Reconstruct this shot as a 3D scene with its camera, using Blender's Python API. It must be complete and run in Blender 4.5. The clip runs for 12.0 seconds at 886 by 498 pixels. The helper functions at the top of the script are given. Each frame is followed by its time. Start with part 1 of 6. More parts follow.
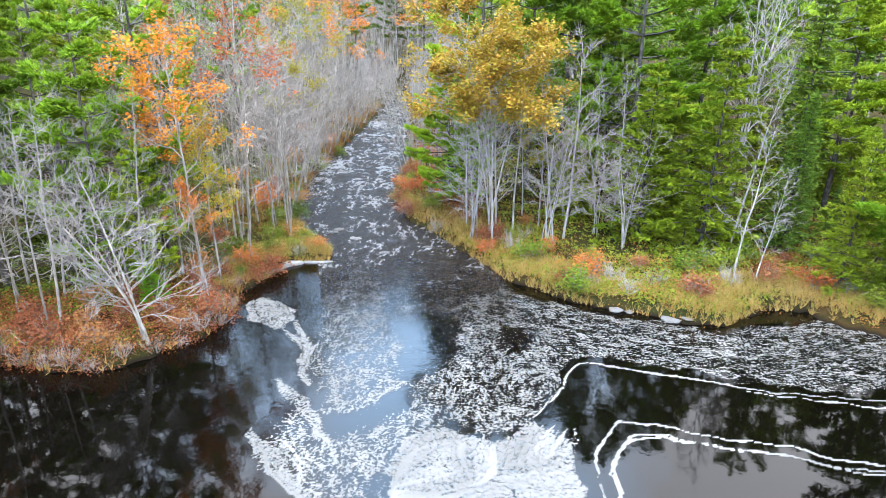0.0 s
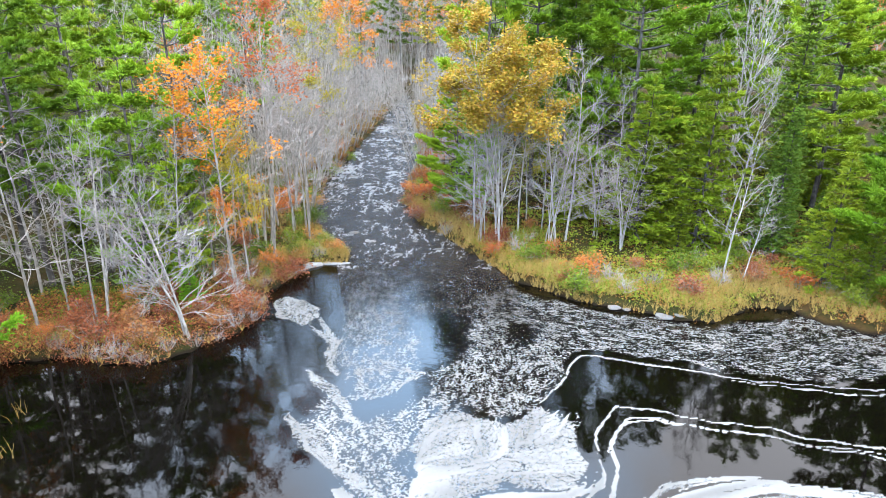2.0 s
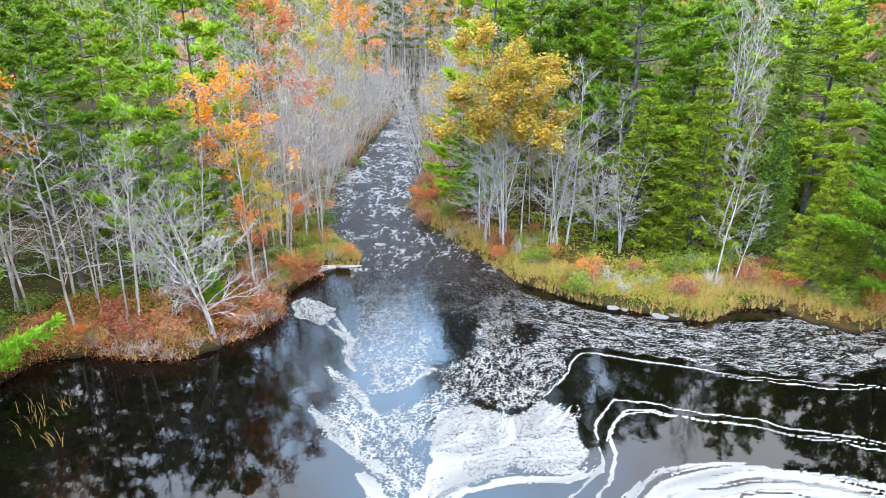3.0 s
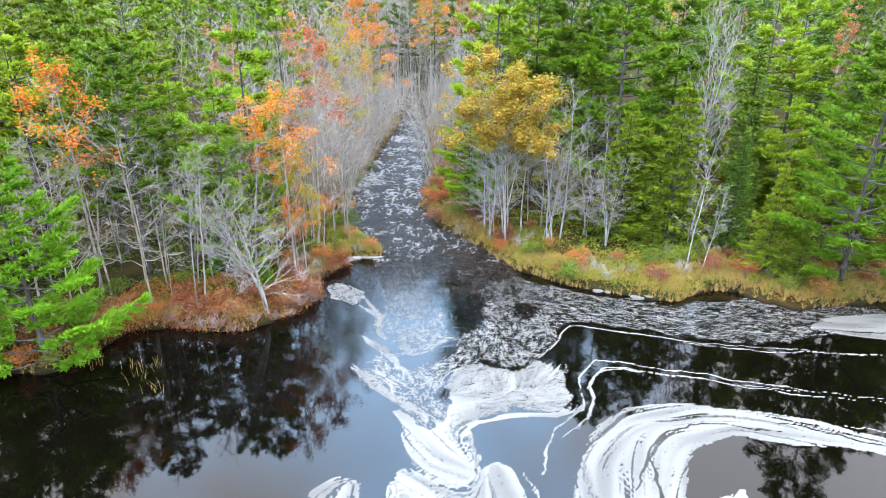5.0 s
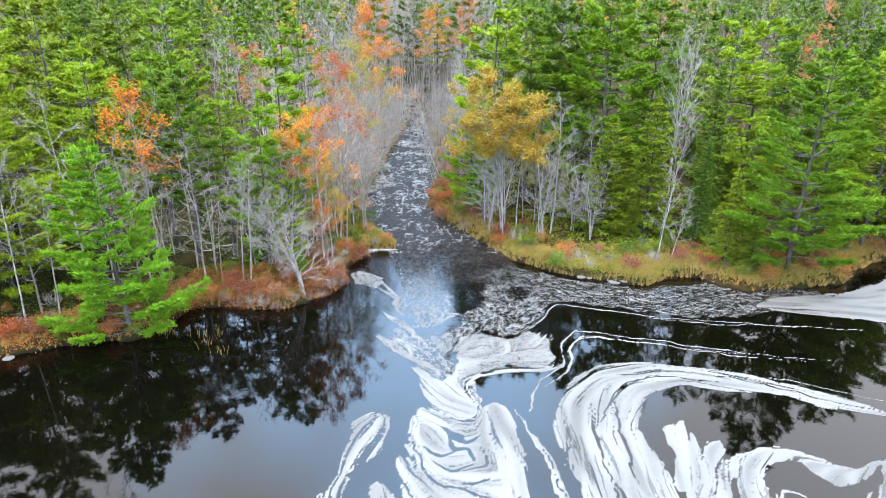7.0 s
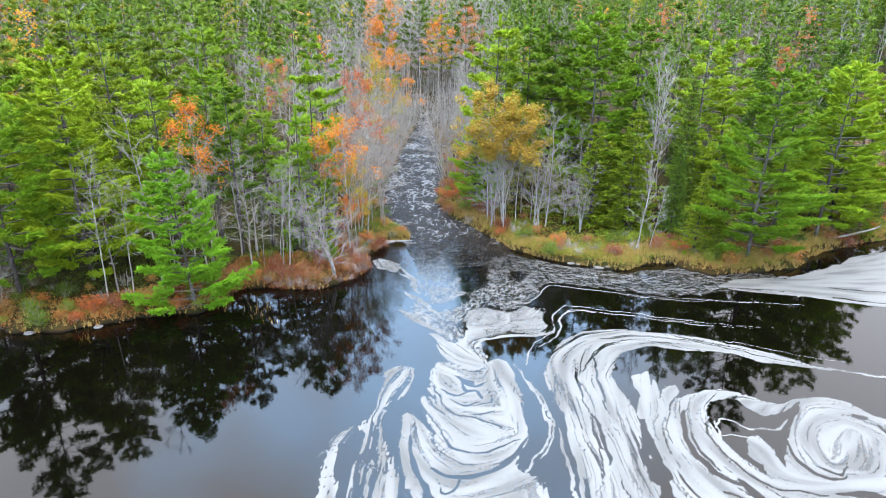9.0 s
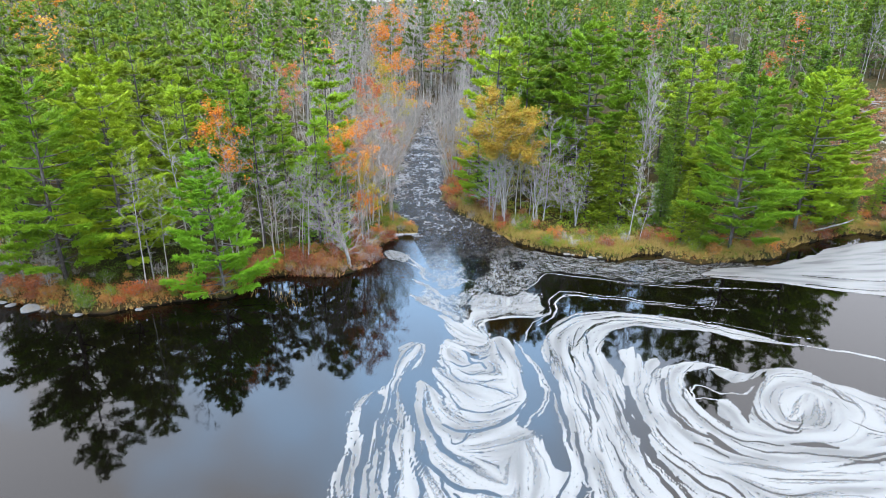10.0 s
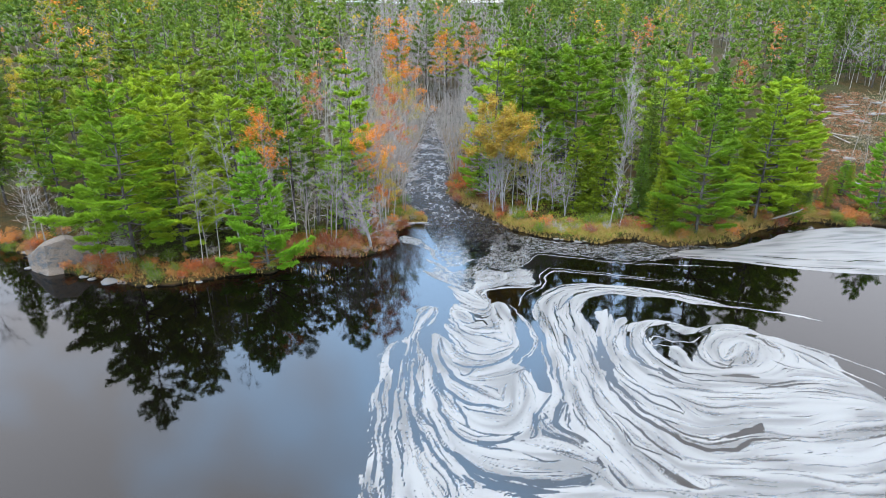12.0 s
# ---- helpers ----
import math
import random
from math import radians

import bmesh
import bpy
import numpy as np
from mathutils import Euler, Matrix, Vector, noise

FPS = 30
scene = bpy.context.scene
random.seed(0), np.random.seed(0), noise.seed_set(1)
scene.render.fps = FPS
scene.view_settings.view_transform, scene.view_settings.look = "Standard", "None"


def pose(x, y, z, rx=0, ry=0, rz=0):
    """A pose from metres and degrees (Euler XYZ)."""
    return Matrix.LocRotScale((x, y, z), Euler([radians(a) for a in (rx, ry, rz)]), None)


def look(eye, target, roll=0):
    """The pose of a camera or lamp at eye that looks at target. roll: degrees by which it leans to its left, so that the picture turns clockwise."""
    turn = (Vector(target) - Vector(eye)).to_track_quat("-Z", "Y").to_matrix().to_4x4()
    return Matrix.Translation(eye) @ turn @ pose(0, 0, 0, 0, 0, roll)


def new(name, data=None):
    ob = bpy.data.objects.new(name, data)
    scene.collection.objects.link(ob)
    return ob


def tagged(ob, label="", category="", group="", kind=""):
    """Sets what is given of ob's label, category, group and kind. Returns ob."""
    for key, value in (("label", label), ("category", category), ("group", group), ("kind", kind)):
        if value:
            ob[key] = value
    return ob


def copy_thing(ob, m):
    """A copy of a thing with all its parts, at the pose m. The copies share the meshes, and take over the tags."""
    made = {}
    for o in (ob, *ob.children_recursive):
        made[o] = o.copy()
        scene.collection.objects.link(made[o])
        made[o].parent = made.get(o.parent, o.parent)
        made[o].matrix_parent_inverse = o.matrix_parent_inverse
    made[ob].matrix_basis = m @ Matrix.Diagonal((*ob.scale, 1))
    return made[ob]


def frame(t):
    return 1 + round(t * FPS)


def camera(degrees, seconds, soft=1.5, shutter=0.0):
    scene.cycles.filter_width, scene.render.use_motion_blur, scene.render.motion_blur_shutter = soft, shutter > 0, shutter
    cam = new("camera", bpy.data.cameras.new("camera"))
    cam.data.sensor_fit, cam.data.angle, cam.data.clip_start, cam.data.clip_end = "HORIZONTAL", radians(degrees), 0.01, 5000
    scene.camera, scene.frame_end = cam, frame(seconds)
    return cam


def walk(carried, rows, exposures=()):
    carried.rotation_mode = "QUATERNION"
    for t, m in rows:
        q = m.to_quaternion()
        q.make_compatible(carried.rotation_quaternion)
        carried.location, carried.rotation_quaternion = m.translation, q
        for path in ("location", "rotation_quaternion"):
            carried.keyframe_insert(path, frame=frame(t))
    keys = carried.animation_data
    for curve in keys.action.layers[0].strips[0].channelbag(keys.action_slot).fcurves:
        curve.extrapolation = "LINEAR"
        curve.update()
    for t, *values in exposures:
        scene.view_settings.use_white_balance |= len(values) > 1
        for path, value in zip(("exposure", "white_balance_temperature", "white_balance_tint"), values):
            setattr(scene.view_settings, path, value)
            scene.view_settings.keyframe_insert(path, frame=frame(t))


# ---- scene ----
# ---- camera: a drone that backs away from the stream mouth and climbs ----
cam = camera(73.7, 12.0, 0.9)
# seconds, x, y, z, tilt, roll, yaw
ROWS = [
    (0.0, 0.001, 0.000, 13.248, -20.481, 0.704, -0.055),
    (0.5, -0.147, -0.401, 13.455, -20.483, 0.683, -0.050),
    (1.0, -0.311, -0.933, 13.653, -20.485, 0.663, -0.046),
    (1.5, -0.447, -1.599, 13.914, -20.487, 0.642, -0.041),
    (2.0, -0.644, -2.339, 14.276, -20.490, 0.622, -0.036),
    (2.5, -0.882, -3.163, 14.705, -20.492, 0.601, -0.032),
    (3.0, -1.129, -4.081, 15.161, -20.494, 0.581, -0.027),
    (5.0, -1.924, -10.284, 16.930, -20.503, 0.499, -0.009),
    (5.5, -2.019, -12.018, 17.409, -20.505, 0.478, -0.005),
    (6.0, -2.155, -13.749, 17.925, -20.507, 0.458, 0.000),
    (6.5, -2.293, -15.494, 18.436, -20.509, 0.437, 0.005),
    (7.0, -2.428, -17.266, 18.910, -20.511, 0.417, 0.009),
    (9.0, -3.275, -24.879, 20.783, -20.520, 0.335, 0.027),
    (9.5, -3.570, -27.170, 21.218, -20.522, 0.314, 0.032),
    (10.0, -3.835, -29.562, 21.663, -20.525, 0.294, 0.036),
    (10.5, -4.080, -32.034, 22.126, -20.527, 0.273, 0.041),
    (11.0, -4.273, -34.507, 22.597, -20.529, 0.253, 0.046),
    (11.5, -4.434, -36.945, 23.073, -20.531, 0.232, 0.050),
    (12.0, -4.623, -39.418, 23.535, -20.533, 0.212, 0.055),
]
EXPOSURE = 0.24
walk(cam, [(t, pose(x, y, z, 90 + tilt, 0, yaw) @ pose(0, 0, 0, 0, 0, roll)) for t, x, y, z, tilt, roll, yaw in ROWS],
     exposures=[(0.0, EXPOSURE + 0.36), (3.0, EXPOSURE + 0.35), (6.0, EXPOSURE + 0.2), (9.0, EXPOSURE), (12.0, EXPOSURE - 0.28)])

# ---- world and sun: a bright overcast day, light from high behind the camera ----
world = bpy.data.worlds.new("overcast_sky")
scene.world = world
world.use_nodes = True
wn, wl = world.node_tree.nodes, world.node_tree.links
sky = wn.new("ShaderNodeTexSky")
sky.sky_type = "NISHITA"
sky.sun_disc = False
sky.sun_elevation, sky.sun_rotation = radians(66), radians(200)
sky.air_density, sky.dust_density, sky.ozone_density = 1.0, 0.8, 1.5
deck = wn.new("ShaderNodeMix")
deck.data_type = "RGBA"
deck.inputs[0].default_value = 0.5
cloud = wn.new("ShaderNodeTexNoise")
cloud.inputs["Scale"].default_value, cloud.inputs["Detail"].default_value = 1.7, 4.0
turn_sky = wn.new("ShaderNodeMapping")
turn_sky.inputs["Location"].default_value = (-0.8, -0.7, -4.3)
wl.new(wn.new("ShaderNodeTexCoord").outputs["Generated"], turn_sky.inputs[0])
wl.new(turn_sky.outputs[0], cloud.inputs["Vector"])
breaks = wn.new("ShaderNodeValToRGB")
breaks.color_ramp.elements[0].position, breaks.color_ramp.elements[0].color = 0.44, (47.4, 47.9, 51.5, 1)
breaks.color_ramp.elements[1].position, breaks.color_ramp.elements[1].color = 0.62, (54, 84, 126, 1)
wl.new(cloud.outputs[0], breaks.inputs[0])
# the cloud deck is brighter overhead than near the horizon
rise = wn.new("ShaderNodeSeparateXYZ")
wl.new(wn["Texture Coordinate"].outputs["Generated"], rise.inputs[0])
lift = wn.new("ShaderNodeMapRange")
for k, v in enumerate((0.0, 0.72, 0.2, 2.7)):
    lift.inputs[k + 1].default_value = v
wl.new(rise.outputs[2], lift.inputs[0])
grade = wn.new("ShaderNodeVectorMath")
grade.operation = "SCALE"
wl.new(breaks.outputs[0], grade.inputs[0])
wl.new(lift.outputs[0], grade.inputs[3])
wl.new(grade.outputs[0], deck.inputs[7])
gain = wn.new("ShaderNodeMix")
gain.data_type, gain.blend_type = "RGBA", "MULTIPLY"
gain.inputs[0].default_value = 1.0
gain.inputs[7].default_value = (1.7, 1.7, 1.7, 1)
wl.new(sky.outputs[0], gain.inputs[6])
wl.new(gain.outputs[2], deck.inputs[6])
back = wn["Background"]
back.inputs[1].default_value = 0.079
wl.new(deck.outputs[2], back.inputs[0])
sun = new("sun", bpy.data.lights.new("sun", "SUN"))
sun.data.energy, sun.data.angle, sun.data.color = 1.6, radians(30), (1.0, 0.84, 0.6)
sun.matrix_world = look((-12, -13, 80), (0, 20, 0))

# ---- materials ----
def material(name, rough=0.8):
    m = bpy.data.materials.new(name)
    m.use_nodes = True
    b = m.node_tree.nodes["Principled BSDF"]
    b.inputs["Roughness"].default_value = rough
    return m, m.node_tree.nodes, m.node_tree.links, b


def ramp(nodes, links, source, stops):
    r = nodes.new("ShaderNodeValToRGB")
    while len(r.color_ramp.elements) < len(stops):
        r.color_ramp.elements.new(0.5)
    for e, (p, c) in zip(r.color_ramp.elements, stops):
        e.position, e.color = p, (*c, 1)
    links.new(source, r.inputs[0])
    return r.outputs[0]


def noise_tex(nodes, links, scale, detail=3.0, rough=0.55, vector=None):
    n = nodes.new("ShaderNodeTexNoise")
    n.inputs["Scale"].default_value = scale
    n.inputs["Detail"].default_value = detail
    n.inputs["Roughness"].default_value = rough
    if vector is not None:
        links.new(vector, n.inputs["Vector"])
    return n.outputs[0]


def math_node(nodes, links, op, a, b=None, c=None, clamp=False):
    n = nodes.new("ShaderNodeMath")
    n.operation, n.use_clamp = op, clamp
    for i, v in enumerate((a, b, c)):
        if v is None:
            continue
        if isinstance(v, (int, float)):
            n.inputs[i].default_value = v
        else:
            links.new(v, n.inputs[i])
    return n.outputs[0]


def map_range(nodes, links, v, a, b, c=0.0, d=1.0, smooth=False):
    n = nodes.new("ShaderNodeMapRange")
    n.interpolation_type = "SMOOTHSTEP" if smooth else "LINEAR"
    links.new(v, n.inputs[0])
    for i, x in enumerate((a, b, c, d)):
        n.inputs[i + 1].default_value = x
    return n.outputs[0]


def mixed(nodes, links, fac, a, b, blend="MIX"):
    n = nodes.new("ShaderNodeMix")
    n.data_type, n.blend_type = "RGBA", blend
    for i, v in ((0, fac), (6, a), (7, b)):
        if isinstance(v, (int, float)):
            n.inputs[i].default_value = v
        elif isinstance(v, tuple):
            n.inputs[i].default_value = (*v, 1)
        else:
            links.new(v, n.inputs[i])
    return n.outputs[2]


def bump(nodes, links, height, strength, distance, bsdf):
    b = nodes.new("ShaderNodeBump")
    b.inputs["Strength"].default_value, b.inputs["Distance"].default_value = strength, distance
    links.new(height, b.inputs["Height"])
    links.new(b.outputs[0], bsdf.inputs["Normal"])


def world_pos(nodes):
    return nodes.new("ShaderNodeNewGeometry").outputs["Position"]


def leaf_material(name, stops, translucent=0.42, rough=0.6, grain=0.4):
    """Leaves or needles: each leaf takes its own tone, each plant a shift of its own."""
    m, n, l, b = material(name, rough)
    isl = n.new("ShaderNodeNewGeometry").outputs["Random Per Island"]
    obj = n.new("ShaderNodeObjectInfo").outputs["Random"]
    own = n.new("ShaderNodeAttribute")
    own.attribute_name = "tone"
    f = math_node(n, l, "MULTIPLY_ADD", isl, grain, math_node(n, l, "MULTIPLY_ADD", obj, 0.62, 0.1 - 0.5 * grain))
    f = math_node(n, l, "ADD", f, own.outputs["Fac"])
    big = noise_tex(n, l, 0.9, 2.0, vector=world_pos(n))
    f = math_node(n, l, "ADD", f, map_range(n, l, big, 0.3, 0.7, 0.0, 0.2))
    col = ramp(n, l, f, [(at, (0.8 * c[0], 0.75 * c[1], 0.6 * c[2])) for at, c in stops])
    l.new(col, b.inputs["Base Color"])
    b.inputs["Specular IOR Level"].default_value = 0.08
    t = n.new("ShaderNodeBsdfTranslucent")
    l.new(col, t.inputs[0])
    mx = n.new("ShaderNodeMixShader")
    mx.inputs[0].default_value = translucent
    l.new(b.outputs[0], mx.inputs[1])
    l.new(t.outputs[0], mx.inputs[2])
    l.new(mx.outputs[0], n["Material Output"].inputs[0])
    return m


def bark_material(name, dark, light, patch, scale=3.0):
    m, n, l, b = material(name, 0.9)
    b.inputs["Specular IOR Level"].default_value = 0.12
    dark, light, patch = (tuple(0.66 * v for v in c) for c in (dark, light, patch))
    p = world_pos(n)
    mp = n.new("ShaderNodeMapping")
    mp.inputs["Scale"].default_value = (1, 1, 0.25)
    l.new(p, mp.inputs[0])
    fine = noise_tex(n, l, scale * 5, 4.0, 0.65, mp.outputs[0])
    coarse = noise_tex(n, l, scale * 0.5, 2.0, 0.5, p)
    c = ramp(n, l, fine, [(0.3, dark), (0.7, light)])
    c = mixed(n, l, map_range(n, l, coarse, 0.5, 0.68), c, patch)
    obj = n.new("ShaderNodeObjectInfo").outputs["Random"]
    c = mixed(n, l, map_range(n, l, obj, 0, 1, 0.0, 0.35), c, tuple(0.55 * v for v in dark))
    l.new(c, b.inputs["Base Color"])
    bump(n, l, fine, 0.5, 0.03, b)
    return m


NEEDLE_PINE = leaf_material("pine_needles", [(0.0, (0.04, 0.09, 0.012)), (0.45, (0.14, 0.232, 0.02)), (0.8, (0.255, 0.345, 0.028)), (1.0, (0.35, 0.41, 0.034))], 0.16, grain=0.16)
NEEDLE_BRIGHT = leaf_material("bright_pine_needles", [(0.0, (0.045, 0.105, 0.012)), (0.45, (0.165, 0.29, 0.02)), (0.8, (0.275, 0.4, 0.026)), (1.0, (0.38, 0.45, 0.036))], 0.14, grain=0.16)
NEEDLE_SHORE = leaf_material("shore_pine_needles", [(0.0, (0.085, 0.18, 0.012)), (0.45, (0.19, 0.335, 0.02)), (0.8, (0.3, 0.425, 0.026)), (1.0, (0.39, 0.47, 0.036))], 0.14, grain=0.16)
NEEDLE_YOUNG = leaf_material("young_pine_needles", [(0.0, (0.095, 0.24, 0.014)), (0.5, (0.16, 0.34, 0.02)), (1.0, (0.25, 0.42, 0.03))], 0.14, grain=0.16)
NEEDLE_MID = leaf_material("forest_pine_needles", [(0.0, (0.04, 0.09, 0.012)), (0.45, (0.142, 0.222, 0.02)), (0.8, (0.25, 0.325, 0.028)), (1.0, (0.33, 0.39, 0.034))], 0.16, grain=0.14)
NEEDLE_FAR = leaf_material("far_pine_needles", [(0.0, (0.05, 0.1, 0.02)), (0.45, (0.13, 0.215, 0.03)), (0.8, (0.21, 0.295, 0.036)), (1.0, (0.28, 0.35, 0.045))], 0.25, grain=0.16)
NEEDLE_SPRUCE = leaf_material("spruce_needles", [(0.0, (0.045, 0.1, 0.016)), (0.5, (0.1, 0.19, 0.026)), (1.0, (0.18, 0.26, 0.036))], 0.25)
NEEDLE_FIR = leaf_material("fir_needles", [(0.0, (0.1, 0.165, 0.012)), (0.5, (0.205, 0.28, 0.018)), (1.0, (0.32, 0.36, 0.03))], 0.25)
LEAF_GOLD = leaf_material("gold_leaves", [(0.0, (0.12, 0.16, 0.02)), (0.35, (0.24, 0.235, 0.03)), (0.7, (0.38, 0.27, 0.04)), (1.0, (0.48, 0.2, 0.05))], 0.25)
LEAF_OLIVE = leaf_material("olive_leaves", [(0.0, (0.22, 0.22, 0.02)), (0.5, (0.42, 0.34, 0.03)), (1.0, (0.62, 0.4, 0.04))], 0.45)
LEAF_ORANGE = leaf_material("orange_leaves", [(0.0, (0.4, 0.11, 0.02)), (0.45, (0.6, 0.21, 0.03)), (0.8, (0.68, 0.28, 0.03)), (1.0, (0.62, 0.38, 0.04))], 0.35)
LEAF_RED = leaf_material("russet_leaves", [(0.0, (0.33, 0.09, 0.04)), (0.5, (0.52, 0.16, 0.06)), (1.0, (0.62, 0.27, 0.08))], 0.45)
LEAF_RUST = leaf_material("rust_shrub_leaves", [(0.0, (0.17, 0.06, 0.035)), (0.5, (0.29, 0.1, 0.055)), (1.0, (0.36, 0.19, 0.08))], 0.3)
LEAF_SHRUB = leaf_material("green_shrub_leaves", [(0.0, (0.06, 0.1, 0.014)), (0.5, (0.13, 0.2, 0.022)), (1.0, (0.26, 0.28, 0.04))], 0.25)
LEAF_STRAW = leaf_material("straw_blades", [(0.0, (0.2, 0.135, 0.04)), (0.5, (0.36, 0.25, 0.085)), (1.0, (0.52, 0.39, 0.18))], 0.25)
LEAF_AMBER = leaf_material("amber_shrub_leaves", [(0.0, (0.25, 0.1, 0.04)), (0.5, (0.4, 0.18, 0.06)), (1.0, (0.52, 0.31, 0.09))], 0.3)
BARK_PINE = bark_material("pine_bark", (0.045, 0.038, 0.033), (0.14, 0.122, 0.106), (0.2, 0.178, 0.158))
BARK_GREY = bark_material("grey_bark", (0.18, 0.155, 0.128), (0.47, 0.42, 0.36), (0.54, 0.485, 0.415))
BARK_PALE = bark_material("pale_birch_bark", (0.25, 0.22, 0.19), (0.55, 0.5, 0.44), (0.6, 0.55, 0.49))
BARK_TWIG = bark_material("twig_bark", (0.24, 0.21, 0.185), (0.47, 0.42, 0.375), (0.38, 0.31, 0.26))
LEAF_TAN = leaf_material("dead_slash", [(0.0, (0.13, 0.095, 0.065)), (0.5, (0.22, 0.17, 0.125)), (1.0, (0.32, 0.27, 0.22))], 0.2)


def ground_material():
    m, n, l, b = material("forest_floor", 0.95)
    b.inputs["Specular IOR Level"].default_value = 0.06
    p = world_pos(n)
    big, mid, fine = noise_tex(n, l, 0.12, 3.0, vector=p), noise_tex(n, l, 0.9, 4.0, vector=p), noise_tex(n, l, 9.0, 5.0, 0.7, p)
    c = ramp(n, l, mid, [(0.28, (0.015, 0.017, 0.006)), (0.45, (0.045, 0.038, 0.011)), (0.58, (0.085, 0.046, 0.016)), (0.75, (0.04, 0.056, 0.01))])
    c = mixed(n, l, map_range(n, l, big, 0.45, 0.62), c, (0.04, 0.046, 0.012))
    c = mixed(n, l, map_range(n, l, fine, 0.5, 0.72), c, (0.07, 0.046, 0.022))
    c = mixed(n, l, map_range(n, l, fine, 0.5, 0.3), c, (0.03, 0.025, 0.015))
    # lowest bank darkened: wet mud, with the undercut's shade put into the colour
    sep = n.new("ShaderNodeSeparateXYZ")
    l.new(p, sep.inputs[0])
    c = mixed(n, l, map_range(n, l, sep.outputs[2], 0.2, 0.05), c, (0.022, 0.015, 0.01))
    l.new(mixed(n, l, 1.0, c, (0.55, 0.55, 0.5), "MULTIPLY"), b.inputs["Base Color"])
    bump(n, l, fine, 0.8, 0.12, b)
    return m


def rock_material(name="granite", tone=1.0):
    m, n, l, b = material(name, 0.85)
    p = world_pos(n)
    fine, mid = noise_tex(n, l, 14.0, 5.0, 0.7, p), noise_tex(n, l, 1.6, 4.0, 0.6, p)
    c = ramp(n, l, fine, [(0.3, (0.16 * tone, 0.15 * tone, 0.14 * tone)), (0.7, (0.42 * tone, 0.4 * tone, 0.37 * tone))])
    c = mixed(n, l, map_range(n, l, mid, 0.5, 0.65), c, (0.33 * tone, 0.27 * tone, 0.2 * tone))
    l.new(c, b.inputs["Base Color"])
    bump(n, l, math_node(n, l, "ADD", fine, math_node(n, l, "MULTIPLY", mid, 2.0)), 0.7, 0.08, b)
    return m


def water_material():
    """Dark peaty water: still in the pond, rippled towards the inflow."""
    m, n, l, b = material("peaty_water", 0.03)
    p = world_pos(n)
    b.inputs["Base Color"].default_value = (0.0012, 0.0009, 0.0006, 1)
    b.inputs["IOR"].default_value = 1.32
    sep = n.new("ShaderNodeSeparateXYZ")
    l.new(p, sep.inputs[0])
    jet_y = map_range(n, l, sep.outputs[1], 14.0, 36.0, 0.03, 1.5)
    off = math_node(n, l, "ABSOLUTE", math_node(n, l, "ADD", sep.outputs[0], 2.0))
    jet = math_node(n, l, "MULTIPLY", jet_y, map_range(n, l, off, 5.0, 11.0, 1.0, 0.06))
    h = noise_tex(n, l, 2.6, 3.0, 0.55, p)
    h2 = noise_tex(n, l, 0.5, 2.0, 0.5, p)
    height = math_node(n, l, "ADD", math_node(n, l, "MULTIPLY", h, math_node(n, l, "MULTIPLY_ADD", jet, 0.019, 0.0012)), math_node(n, l, "MULTIPLY", h2, 0.003))
    gust = map_range(n, l, noise_tex(n, l, 0.16, 2.0, 0.5, p), 0.54, 0.7, 0.0, 0.002, True)
    height = math_node(n, l, "ADD", height, math_node(n, l, "MULTIPLY", noise_tex(n, l, 5.0, 2.0, 0.5, p), gust))
    bump(n, l, height, 1.0, 1.0, b)
    return m


def rapids_material():
    """Broken water of the rapids: dark, with white crests drawn out along the flow."""
    m, n, l, b = material("rapids_water", 0.12)
    p = world_pos(n)
    mp = n.new("ShaderNodeMapping")
    mp.inputs["Scale"].default_value = (1.0, 0.55, 1.0)
    l.new(p, mp.inputs[0])
    def crest(scale, detail):
        v = noise_tex(n, l, scale, detail, 0.6, mp.outputs[0])
        return math_node(n, l, "SUBTRACT", 1.0, math_node(n, l, "MULTIPLY", math_node(n, l, "ABSOLUTE", math_node(n, l, "SUBTRACT", v, 0.5)), 7.0), clamp=True)
    big, small, grain = crest(0.55, 4.0), crest(1.7, 4.0), noise_tex(n, l, 9.0, 4.0, 0.75, mp.outputs[0])
    where = noise_tex(n, l, 0.35, 3.0, 0.6, p)
    f = math_node(n, l, "ADD", math_node(n, l, "MULTIPLY", big, 0.4), math_node(n, l, "MULTIPLY", small, 0.35))
    f = math_node(n, l, "ADD", f, math_node(n, l, "MULTIPLY", grain, 0.5))
    sep = n.new("ShaderNodeSeparateXYZ")
    l.new(p, sep.inputs[0])
    calm = map_range(n, l, sep.outputs[1], 26.0, 46.0, -0.12, 0.06)
    # the ripples die away over the pond and towards the still coves
    fray = math_node(n, l, "MULTIPLY_ADD", where, 9.0, sep.outputs[1])
    ragged = math_node(n, l, "MULTIPLY_ADD", noise_tex(n, l, 1.4, 4.0, 0.65, mp.outputs[0]), 5.0, fray)
    l.new(map_range(n, l, ragged, 28.0, 43.0, 0.0, 1.0, True), b.inputs["Alpha"])
    f2 = math_node(n, l, "ADD", math_node(n, l, "ADD", f, calm), math_node(n, l, "MULTIPLY_ADD", where, 0.9, -0.45))
    white = map_range(n, l, f2, 0.78, 1.25)
    l.new(mixed(n, l, white, (0.012, 0.01, 0.009), (0.25, 0.24, 0.232)), b.inputs["Base Color"])
    l.new(map_range(n, l, white, 0, 1, 0.16, 0.6), b.inputs["Roughness"])
    b.inputs["IOR"].default_value = 1.27
    bump(n, l, f, 1.0, 0.2, b)
    return m


